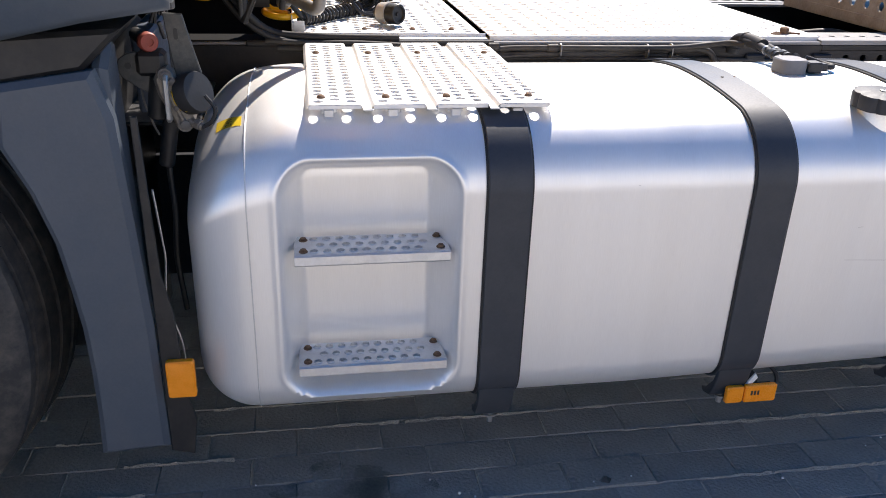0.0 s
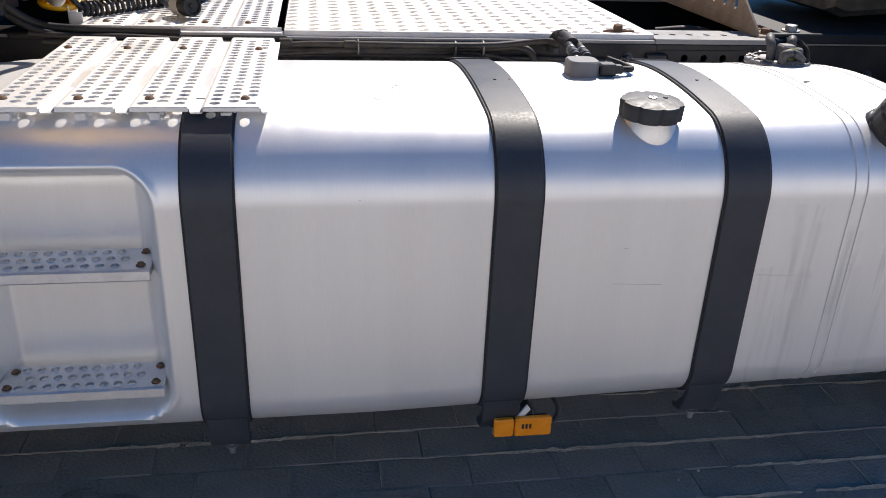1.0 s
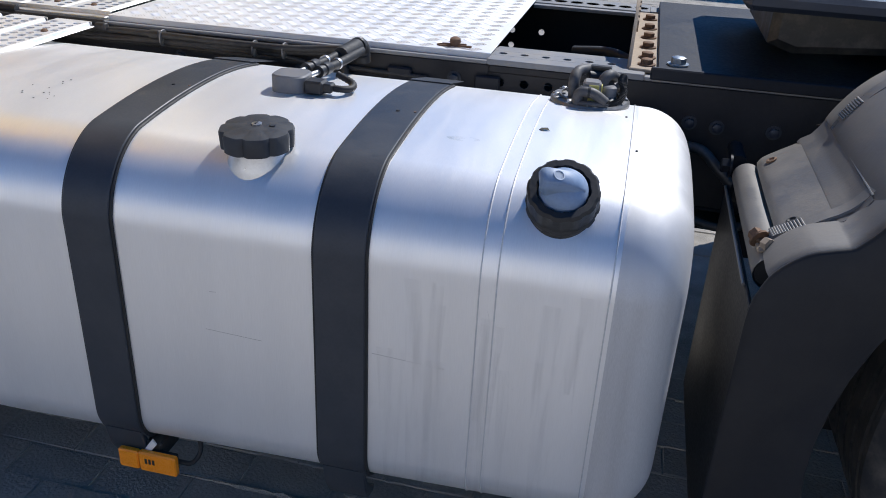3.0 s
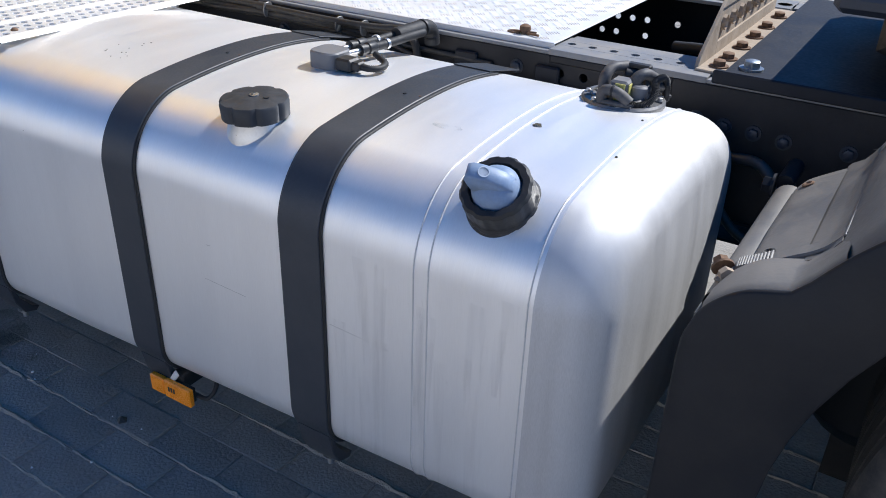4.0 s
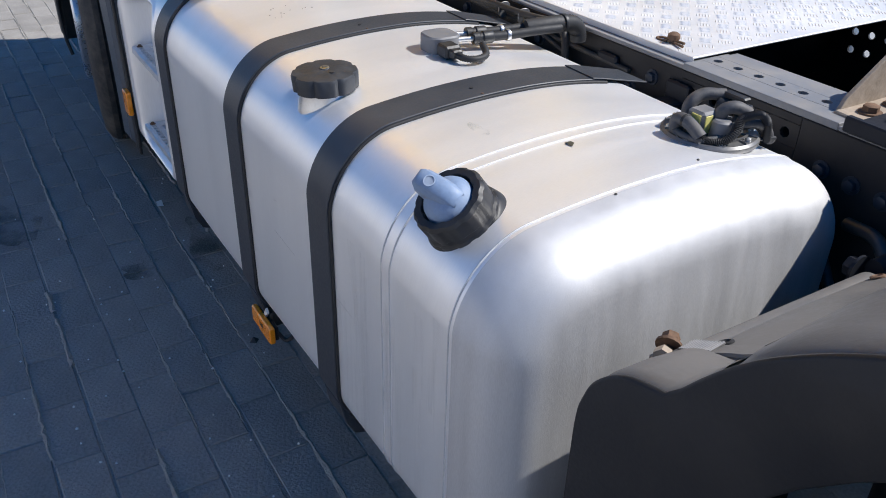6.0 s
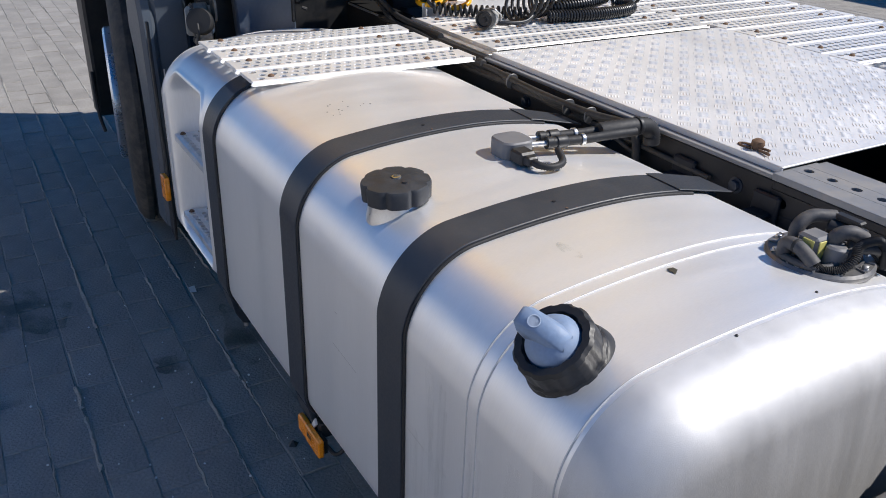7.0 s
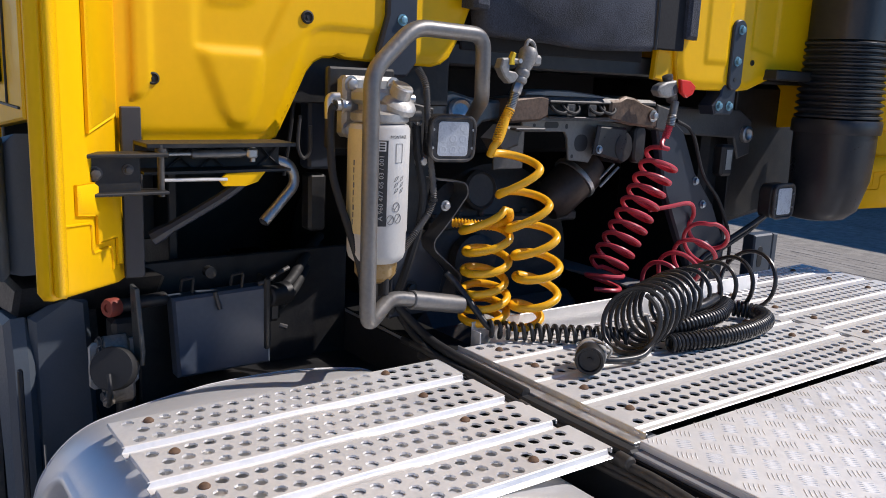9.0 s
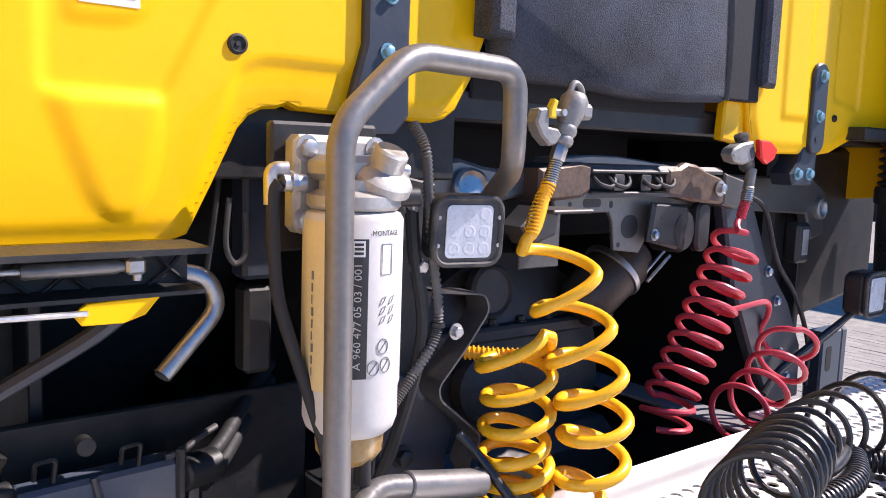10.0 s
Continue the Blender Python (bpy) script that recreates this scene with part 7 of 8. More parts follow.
hp = smoothed([(1.735, 1.945, 0.950), (1.750, 1.955, 0.943), (1.768, 1.972, 0.948), (1.775, 1.990, 0.968), (1.768, 2.005, 0.985), (1.768, 2.030, 0.988), (1.770, 2.055, 0.984), (1.772, 2.072, 0.965), (1.772, 2.080, 0.925)], 16)
part("ribbed_hose", Geo().tube(hp, [0.0068 if k % 2 else 0.0086 for k in range(len(hp))], 9), RUBBER, mod, smooth=80)
h2 = smoothed([(1.672, 1.950, 0.940), (1.690, 1.936, 0.945), (1.715, 1.934, 0.946), (1.740, 1.945, 0.944), (1.752, 1.975, 0.948), (1.750, 2.010, 0.966), (1.735, 2.035, 0.985)], 14)
part("ribbed_hose", Geo().tube(h2, [0.0062 if k % 2 else 0.0078 for k in range(len(h2))], 9), GREYH, mod, smooth=80)
part("elbow", Geo().tube(smoothed([(1.725, 2.0, 0.94), (1.728, 1.998, 0.985), (1.740, 2.015, 0.998), (1.752, 2.04, 0.985)], 6), 0.013, 10), GREYH, mod)
part("pipe", Geo().tube(smoothed([(1.745, 2.02, 0.962), (1.760, 2.060, 0.962), (1.765, 2.085, 0.945), (1.765, 2.10, 0.918)]), 0.0095, 10), GREYH, mod)
part("pipe", Geo().tube([(1.760, 2.045, 0.932), (1.775, 2.10, 0.928)], 0.0045, 8), BLACK, mod)
part("rib_ring", Geo().lathe([(0.062, 0.936), (0.062, 0.944), (0.059, 0.944), (0.059, 0.936)], (1.703, 2.008, 0), (0, 0, 1), 32), PIPE, mod)
for k in range(12):
    a = 2 * math.pi * k / 12
    d = Vector((math.cos(a), math.sin(a), 0))
    c = Vector((1.703, 2.008, 0.940))
    part("rib", Geo().tube([c + d * 0.050, c + d * 0.076], 0.0018, 5), PIPE, mod)

for ob in mod.children:
    ob.location.z += 0.004
    ob.location.x -= 0.018
    if ob.name.split(".")[0] not in ("base", "bolt", "rib", "rib_ring"):
        for v in ob.data.vertices:
            v.co = Vector((1.703 + (v.co.x - 1.703) * 0.9, 2.008 + (v.co.y - 2.008) * 0.92, 0.93 + (v.co.z - 0.93) * 0.82))

# 24 volt sticker, marks and scratches
stk = thing("voltage_sticker", "small yellow 24 volt sticker on the tank", "sticker", (-0.204, 1.612, 0.91))
shell_tree = BVHTree.FromPolygons(ends[False].v, ends[False].f)


def on_end(x, y, h):
    """A place on the crowned tank top near its rounded end, lifted by h."""
    hit = shell_tree.ray_cast(Vector((x, y, 1.5)), Vector((0, 0, -1)))
    out = hit[1] if hit[1].z > 0 else -hit[1]
    return tuple(hit[0] + out * h)


vs = [on_end(-0.232 + 0.0105 * i, 1.615 - 0.0088 * i + 0.04 * k / 4, 0.0012) for k in range(5) for i in range(6)]
part("label", Geo().add(vs, [(k * 6 + i, k * 6 + i + 1, k * 6 + i + 7, k * 6 + i + 6) for k in range(4) for i in range(5)]), YELPL, stk)
lettering("lettering", "24V.", 0.021, INK, stk, lambda u, v, w: on_end(-0.204 - v * 0.9, 1.612 + u + v * 0.75, 0.0026))
leaf = thing("dry_leaf", "small dry leaf lying on the tank", "leaf", (1.622, 1.763, 0.9415))
part("blade", Geo().add([(1.613, 1.761, 0.9412), (1.620, 1.757, 0.944), (1.633, 1.759, 0.942), (1.628, 1.767, 0.945), (1.617, 1.769, 0.943)], [(0, 1, 4), (1, 3, 4), (1, 2, 3)]), surf("dry_leaf", (0.06, 0.05, 0.03), 0.8), leaf)
for x, y in ((1.787, 1.713), (1.762, 1.900)):
    sp = thing("grit_speck", "tiny dark speck of grit on the tank", "grit", (x, y, TANK_Z1 - crown(y)), group="grit specks")
    part("speck", Geo().lathe([(0.002, -0.001), (0.0024, 0.001), (0.0014, 0.002)], (x, y, TANK_Z1 - crown(y)), (0, 0, 1), 7), OIL, sp)
scr = surf("scratch", (0.50, 0.49, 0.48), 0.5, 0.6)
for x0, z0, x1, z1 in ((1.405, 0.622, 1.53, 0.615), (1.636, 0.607, 1.640, 0.602), (1.644, 0.601, 1.647, 0.599), (1.10, 0.612, 1.206, 0.607), (1.114, 0.689, 1.126, 0.690), (1.594, 0.738, 1.597, 0.728), (0.60, 0.80, 0.604, 0.80), (1.69, 0.71, 1.692, 0.70)):
    so = thing("scratch_mark", "fine dark scratch in the aluminium", "scratch", (x0, 1.45, z0), group="scratches")
    part("line", Geo().add([(x0, 1.4494, z0 - 0.0004), (x1, 1.4494, z1 - 0.0004), (x1, 1.4494, z1 + 0.0004), (x0, 1.4494, z0 + 0.0004)], [(0, 1, 2, 3)]), scr, so)
for k in range(13):
    x, y = 0.692 + random.gauss(0, 0.026), 1.678 + random.gauss(0, 0.024)
    so = thing("dirt_speck", "tiny dirt speck on the tank top", "dirt", (x, y, TANK_Z1 - crown(y)), group="dirt specks")
    r = random.uniform(0.0008, 0.0024)
    part("speck", Geo().lathe([(r, 0.0002), (r * 0.7, 0.0008)], (x, y, TANK_Z1 - crown(y)), (0, 0, 1), 6), DKPIPE, so)

# faint streaks that rain has left on the tank's front, and a smear on its top
def veil(name, col, most, scale, stretch):
    m = bpy.data.materials.new(name)
    m.use_nodes = True
    n, l = m.node_tree.nodes, m.node_tree.links
    b = n["Principled BSDF"]
    b.inputs["Base Color"].default_value = (*col, 1)
    b.inputs["Roughness"].default_value = 0.6
    tc, mp, no, mr = n.new("ShaderNodeTexCoord"), n.new("ShaderNodeMapping"), n.new("ShaderNodeTexNoise"), n.new("ShaderNodeMapRange")
    mp.inputs["Scale"].default_value = stretch
    no.inputs["Scale"].default_value, no.inputs["Detail"].default_value = scale, 7
    l.new(tc.outputs["Object"], mp.inputs["Vector"])
    l.new(mp.outputs["Vector"], no.inputs["Vector"])
    mr.inputs["From Min"].default_value, mr.inputs["From Max"].default_value = 0.42, 0.70
    mr.inputs["To Max"].default_value = most
    l.new(no.outputs["Fac"], mr.inputs["Value"])
    l.new(mr.outputs["Result"], b.inputs["Alpha"])
    return m


STREAK = veil("rain_streak", (0.45, 0.44, 0.43), 0.08, 5, (14, 1, 0.9))
SMEAR = veil("green_smear", (0.25, 0.27, 0.20), 0.28, 40, (1, 1, 1))
rs = random.Random(21)
for k in range(18):
    x = rs.uniform(1.43, 1.775)
    z1, ln, w = rs.uniform(0.62, 0.81), rs.uniform(0.12, 0.36), rs.uniform(0.008, 0.028)
    if any(abs(x - c) < 0.065 for c in (0.339, 0.901, 1.353)):
        continue
    so = thing("rain_streak", "faint grey rain streak down the tank", "streak", (x, 1.449, z1 - ln), group="rain streaks")
    part("film", Geo().add([(x - w / 3, 1.4494, z1 - ln), (x + w / 3, 1.4494, z1 - ln), (x + w, 1.4494, z1), (x - w, 1.4494, z1)], [(0, 1, 2, 3)]), STREAK, so)
for x, y, rx, ry in ((1.494, 1.676, 0.030, 0.011),):
    so = thing("green_smear", "faint green-grey smear on the tank top", "smear", (x, y, TANK_Z1 - crown(y)), group="smears")
    ring = [(x + rx * math.cos(t), y + ry * math.sin(t)) for t in np.linspace(0, 2 * math.pi, 20, endpoint=False)]
    part("film", Geo().add([(a, b, TANK_Z1 - crown(b) + 0.0009) for a, b in ring], [tuple(range(20))]), SMEAR, so)

# amber reflector under the second strap
ar = thing("side_reflector", "amber side reflector on a black bracket under the tank", "reflector", (0.94, 1.47, 0.24))
part("lens", Geo().prism(rrect(0.879, 0.922, 0.241, 0.285, 0.005, 3), 1, 1.4455, 1.460, 0.003), AMBER, ar)
part("lens", Geo().prism(rrect(0.924, 1.004, 0.241, 0.287, 0.005, 3), 1, 1.4445, 1.459, 0.003), AMBER, ar)
for k in range(3):
    part("print_bar", Geo().box((0.938 + 0.008 * k, 1.4438, 0.262), (0.943 + 0.008 * k, 1.4446, 0.274), 0.0001), RUBBER, ar)
part("bracket", Geo().box((0.885, 1.4605, 0.245), (0.998, 1.470, 0.282), 0.002).box((0.93, 1.465, 0.26), (0.965, 1.53, 0.30), 0.004), BLACK, ar)
part("clip", Geo().prism([(0.930, 0.283), (0.95, 0.312), (0.958, 0.300), (0.945, 0.283)], 1, 1.458, 1.464, 0.001), PAPER, ar)
part("cable", Geo().tube(smoothed([(0.99, 1.47, 0.26), (1.02, 1.48, 0.255), (1.03, 1.50, 0.28), (1.0, 1.53, 0.31)]), 0.005, 8), RUBBER, ar)

ar.location.x += 0.004
ar.location.z += 0.011

# ---------------------------------------------------------------- rear mudguard
mg = thing("rear_mudguard", "dusty black plastic mudguard over the rear wheel", "mudguard", (2.6, 1.8, 0.3))
# the same plastic darkened for the skirt and flap that lie in shade
GUARD_SHADED = surf("mudguard_plastic_shaded", (0.020, 0.0205, 0.023), 0.5, 0.0, 0.15, 3.0, 160, 0.3, dust=0.03, spec=0.25)


def sheet(sec, ys, drops):
    """A bent sheet: a section in x and z drawn along y, let down at its edges by the drops."""
    pts = [Vector(p) for p in sec]
    vs = []
    for k, p in enumerate(pts):
        d = (pts[min(k + 1, len(pts) - 1)] - pts[max(k - 1, 0)]).normalized()
        vs += [(p.x - d.y * h, y, p.y + d.x * h) for y, h in zip(ys, drops)]
    n = len(ys)
    return Geo().add(vs, [(k * n + j, k * n + j + 1, (k + 1) * n + j + 1, (k + 1) * n + j) for k in range(len(pts) - 1) for j in range(n - 1)])


def curve2(pts, n=4):
    return [(p.x, p.z) for p in smoothed([(x, 0, z) for x, z in pts], n)]


front = curve2([(1.981, 0.30), (1.981, 0.676), (1.982, 0.777), (1.990, 0.815), (2.003, 0.845), (2.025, 0.870), (2.05, 0.888), (2.075, 0.897), (2.104, 0.905)])
rear = curve2([(2.122, 0.924), (2.145, 0.955), (2.175, 0.990), (2.215, 1.028), (2.28, 1.075), (2.36, 1.115), (2.48, 1.150), (2.62, 1.172), (2.78, 1.179), (2.94, 1.172), (3.08, 1.145), (3.20, 1.09), (3.29, 1.01), (3.35, 0.90), (3.37, 0.80)])
part("side_skirt", Geo().prism(front + rear + arc_pts(2.76, 0.522, 0.632, 24, 200, 30), 1, 1.500, 1.512, 0.004), GUARD_SHADED, mg, smooth=50)
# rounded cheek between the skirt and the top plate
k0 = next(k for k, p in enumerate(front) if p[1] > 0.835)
part("cheek", sheet(front[k0:] + rear[:6], [1.504, 1.512, 1.530, 1.575, 1.615, 1.622], [-0.010, -0.002, 0.001, 0.0, -0.004, -0.03]), GUARD_SUNLIT, mg, smooth=60)
part("front_flap", Geo().box((1.983, 1.513, 0.28), (1.990, 2.035, 0.782), 0.002), GUARD_SHADED, mg)
# pale tube put in for the light that catches the flap edge
part("flap_edge", Geo().tube([(1.981, 1.585, 0.783), (1.981, 2.02, 0.783)], 0.0032, 8), PIPE, mg, "pale tube for the highlight on the flap's edge")
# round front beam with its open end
part("front_beam", Geo().tube([(2.016, 1.575, 0.812), (2.016, 2.015, 0.812)], 0.028, 24, cap=False), GUARD_SUNLIT, mg, smooth=60)
part("beam_bore", Geo().tube([(2.016, 1.580, 0.812), (2.016, 2.010, 0.812)], 0.0255, 20), RUBBER, mg)
# top plate, the band behind it and the shell over the wheel
top = curve2([(2.026, 0.846), (2.034, 0.858), (2.050, 0.870), (2.072, 0.884), (2.098, 0.900)], 4)
part("top_plate", sheet(top, [1.598, 1.604, 1.64, 1.80, 1.98, 2.020, 2.032], [-0.012, -0.002, 0.0, 0.002, 0.0, -0.006, -0.026]), GUARD_SUNLIT, mg, smooth=60)
part("band", sheet([(2.096, 0.894), (2.101, 0.901), (2.118, 0.912), (2.128, 0.926), (2.138, 0.944), (2.141, 0.940)], [1.60, 1.606, 1.80, 2.024, 2.034], [-0.012, 0.0, 0.001, 0.0, -0.02]), GUARD_SUNLIT, mg, smooth=30)
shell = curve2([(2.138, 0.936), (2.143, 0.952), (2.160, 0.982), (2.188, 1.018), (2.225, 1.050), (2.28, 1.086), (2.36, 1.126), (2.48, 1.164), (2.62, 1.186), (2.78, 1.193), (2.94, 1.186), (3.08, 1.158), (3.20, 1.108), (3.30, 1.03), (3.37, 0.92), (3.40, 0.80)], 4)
part("shell", sheet(shell, [1.504, 1.510, 1.525, 1.56, 1.66, 1.80, 1.950], [-0.036, -0.018, -0.008, -0.002, 0.001, 0.003, 0.003]), GUARD_SUNLIT, mg, smooth=60)
part("inner_strip", sheet(shell, [1.964, 1.968, 2.03, 2.045], [-0.006, 0.003, 0.001, -0.022]), GUARD_SUNLIT, mg, smooth=60)
part("groove", sheet(shell[3:], [1.945, 1.969], [-0.006, -0.006]), RUBBER, mg)
part("seam_line", Geo().tube([(2.140, 1.62, 0.9455), (2.140, 1.80, 0.9465), (2.140, 2.02, 0.9455)], 0.0022, 6), PIPE, mg)
# unseen sheet added to keep the wheel arch dark
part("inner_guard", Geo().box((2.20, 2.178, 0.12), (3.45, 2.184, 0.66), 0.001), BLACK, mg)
for y in (1.667, 1.962):
    part("rivet", Geo().lathe([(0.0105, 0), (0.0105, 0.002), (0.007, 0.003), (0.0045, 0.0005), (0, 0.0005)], (2.047, y, 0.8695), (-0.5, 0, 0.86), 16), RUSTBOLT if y > 1.8 else RUBBER, mg)


def rib_strap(sec, y0, y1, first, count, label):
    """A plastic strap that lies on the guard, with worn ribs across its front half."""
    pts = curve2(sec, 5)
    st = part("clamp_strap", sheet(pts, [y0, y0 + 0.002, y1 - 0.002, y1], [-0.004, 0.0, 0.0, -0.004]), GUARD_SUNLIT, mg, label)
    for k in range(count):
        x, z = pts[first + k]
        part("strap_rib", Geo().tube([(x, y0 + 0.002, z + 0.0012), (x - 0.003, y1 - 0.002, z + 0.0012)], 0.0022, 6), PIPE, st)
    return st


rib_strap([(2.008, 0.848), (2.022, 0.858), (2.040, 0.868), (2.062, 0.882), (2.085, 0.897), (2.105, 0.909), (2.124, 0.926), (2.150, 0.962), (2.175, 0.998)], 1.622, 1.655, 3, 12, "ribbed plastic clamp strap")
rib_strap([(2.145, 0.962), (2.156, 0.980), (2.170, 1.000), (2.186, 1.021), (2.205, 1.040), (2.228, 1.058)], 1.935, 1.975, 2, 10, "ribbed plastic clamp strap")
part("clamp_bolt", Geo().cyl((1.990, 1.640, 0.842), (2.010, 1.606, 0.846), 0.0055, 10).hexhead((1.997, 1.628, 0.846), (-0.5, 0.75, 0.3), 0.0115, 0.018), RUSTBOLT, mg)
part("clamp_nut", Geo().lathe([(0.0115, 0), (0.0115, 0.013)], (2.004, 1.614, 0.846), (0.45, -0.75, 0.1), 6).box((1.992, 1.600, 0.834), (2.022, 1.628, 0.842), 0.003), RUST, mg)
part("stay", Geo().cyl((2.0, 2.04, 0.83), (2.0, 2.14, 0.83), 0.016, 12).hexhead((1.985, 2.03, 0.825), (-1, 0, 0), 0.016, 0.02), DARKSTEEL, mg)

# ---------------------------------------------------------------- fifth wheel and its mounting
fp = thing("coupling_base_plate", "black steel base plate of the trailer coupling", "base plate", (2.5, 2.66, 0.95))
part("plate", Geo().prism([(1.815, 2.20), (1.815, 3.12), (3.3, 3.12), (3.3, 2.20)], 2, 0.9485, 0.966, 0.002), DARKSTEEL, fp)
part("rim", Geo().box((1.80, 2.188, 0.945), (3.35, 2.203, 0.972), 0.003), DARKSTEEL, fp)
for x, y, r in ((1.858, 2.262, 0.017),):
    part("bolt", Geo().hexhead((x, y, 0.966), (0, 0, 1), r, 0.018), ZINC, fp)
br = thing("rusty_angle_bracket", "rusty beige steel angle bracket with holes and bolts", "bracket", (1.78, 2.6, 0.95))
part("foot", Geo().prism([(1.752, 2.232), (1.748, 2.95), (1.835, 2.95), (1.822, 2.238), (1.80, 2.228)], 2, 0.9487, 0.957, 0.002), RUST, br)
web2 = Geo()
perforated(web2, 0.985, 1.055, 2.37, 2.95, 1, 0.072, 0.017, lambda u, v, h: (1.752 - h, v, u), rise=0.0, drop=0.008)
web2.prism([(2.242, 0.955), (2.255, 0.975), (2.37, 1.055), (2.37, 0.985), (2.37, 0.955)], 0, 1.748, 1.756, 0.001)
web2.prism([(2.37, 0.955), (2.37, 0.985), (2.95, 0.985), (2.95, 0.955)], 0, 1.748, 1.756, 0.001)
web2.prism([(2.37, 1.055), (2.40, 1.075), (2.95, 1.12), (2.95, 1.055)], 0, 1.748, 1.756, 0.001)
part("upright", web2, RUST, br)
for y in (2.275, 2.345, 2.46, 2.58, 2.70, 2.84):
    part("bolt", Geo().hexhead((1.79, y, 0.957), (0, 0, 1), 0.014, 0.014), RUSTBOLT, br)
cw = thing("fifth_wheel_coupling", "grimy steel trailer coupling plate on two bearers", "coupling", (2.6, 2.66, 0.966))
part("bearer", Geo().prism([(2.36, 0.966), (2.42, 1.09), (2.74, 1.09), (2.82, 0.966)], 1, 2.30, 2.40, 0.01), PIPE, cw)
part("bearer", Geo().prism([(2.36, 0.966), (2.42, 1.09), (2.74, 1.09), (2.82, 0.966)], 1, 2.92, 3.02, 0.01), PIPE, cw)
part("top_plate", Geo().prism([(1.99, 2.272), (1.975, 2.30), (1.975, 3.0), (2.0, 3.05), (2.45, 3.1), (2.85, 3.06), (3.2, 2.9), (3.2, 2.75), (2.8, 2.66), (3.2, 2.57), (3.2, 2.42), (2.85, 2.26), (2.45, 2.262)], 2, 1.095, 1.135, 0.012), BRACKET, cw)
part("skirt", Geo().prism([(2.06, 1.10), (2.06, 1.0), (2.12, 0.98), (2.40, 1.0), (2.40, 1.10)], 1, 2.42, 2.90, 0.02), surf("greasy_steel", (0.06, 0.058, 0.055), 0.4, 0.4, dust=0.3), cw)
part("hose", Geo().tube(smoothed([(1.60, 2.60, 0.90), (1.70, 2.55, 0.915), (1.78, 2.50, 0.90), (1.9, 2.45, 0.88)]), 0.014, 10), RUBBER, cw)
hs = thing("brake_pipes", "greasy dark brake pipes and fittings beside the rail", "pipes", (2.0, 2.17, 0.7))
part("pipe", Geo().tube(smoothed([(1.86, 2.185, 0.80), (1.93, 2.16, 0.81), (1.98, 2.14, 0.77), (2.03, 2.14, 0.73), (2.08, 2.15, 0.76), (2.16, 2.17, 0.79), (2.3, 2.18, 0.80)]), 0.012, 10), DKPIPE, hs)
part("pipe", Geo().tube(smoothed([(1.84, 2.18, 0.72), (1.92, 2.14, 0.66), (2.02, 2.12, 0.65), (2.12, 2.14, 0.70)]), 0.010, 10), DKPIPE, hs)
part("fitting", Geo().lathe([(0.02, 0), (0.026, 0.01), (0.026, 0.04), (0.018, 0.05)], (2.03, 2.16, 0.735), (0, -1, 0), 14), DARKSTEEL, hs)
part("air_spring", Geo().lathe([(0.10, 0), (0.14, 0.05), (0.14, 0.22), (0.11, 0.28)], (2.25, 2.06, 0.38), (0, 0, 1), 24), RUBBER, hs)
part("axle_beam", Geo().box((2.66, 1.86, 0.42), (2.86, 3.46, 0.62), 0.03), DARKSTEEL, hs)

# ---------------------------------------------------------------- far fuel tank
ft = thing("far_fuel_tank", "smooth aluminium fuel tank on the other side", "fuel tank", (1.0, 3.5, 0.293))
part("shell", tank_shell(0.2, 1.16, False, mirror=5.32), ALU, ft, smooth=50)
for x, y in ((1.02, 3.22), (1.12, 3.34)):
    part("clip", Geo().box((x, y, 0.918), (x + 0.03, y + 0.02, 0.945), 0.003), BLACK, ft)

# ---------------------------------------------------------------- paving bricks
def brick_mesh(k):
    """One worn brick, its top edges chamfered and a little uneven."""
    rnd = random.Random(k)
    lx, ly, c = 0.2190 / 2, 0.1070 / 2, 0.0028
    j = lambda: rnd.uniform(-0.0015, 0.0015)
    top = [(sx * (lx - c) + j(), sy * (ly - c) + j(), rnd.uniform(-0.0007, 0.0007)) for sx, sy in ((-1, -1), (1, -1), (1, 1), (-1, 1))]
    mid = [(sx * lx + j() * 0.5, sy * ly + j() * 0.5, -0.003) for sx, sy in ((-1, -1), (1, -1), (1, 1), (-1, 1))]
    low = [(x, y, -0.014) for x, y, z in mid]
    fs = [(0, 1, 2, 3)]
    for o in (0, 4):
        fs += [(o + 4 + i, o + 4 + (i + 1) % 4, o + (i + 1) % 4, o + i) for i in range(4)]
    return top + mid + low, fs


shapes = [brick_mesh(k) for k in range(6)]
meshes = []
for vs, fs in shapes:
    me = bpy.data.meshes.new("brick")
    me.from_pydata(vs, [], fs)
    me.materials.append(BRICK)
    meshes.append(me)
paving = tagged(obj("pavement", Geo().add([(-16, -1.6, -0.0038), (3.6, -1.6, -0.0038), (3.6, 11, -0.0038), (-16, 11, -0.0038)], [(0, 1, 2, 3)]), JOINT), "sand bed between worn paving bricks", "paving", kind="structure")
rest_v, rest_f = [], []
count = 0
rnd = random.Random(7)


def lay(i, j):
    """The place of a brick in its row, a little off true."""
    wob = 0.003 * math.sin(i * 0.37 + j * 1.9)
    return i * 0.22 + (0.11 if j % 2 else 0.0) + rnd.uniform(-0.0005, 0.0005), j * 0.11 + wob + rnd.uniform(-0.001, 0.001)


areas = ((-60, 12, -9, 24), (-20, 10, 30, 84))
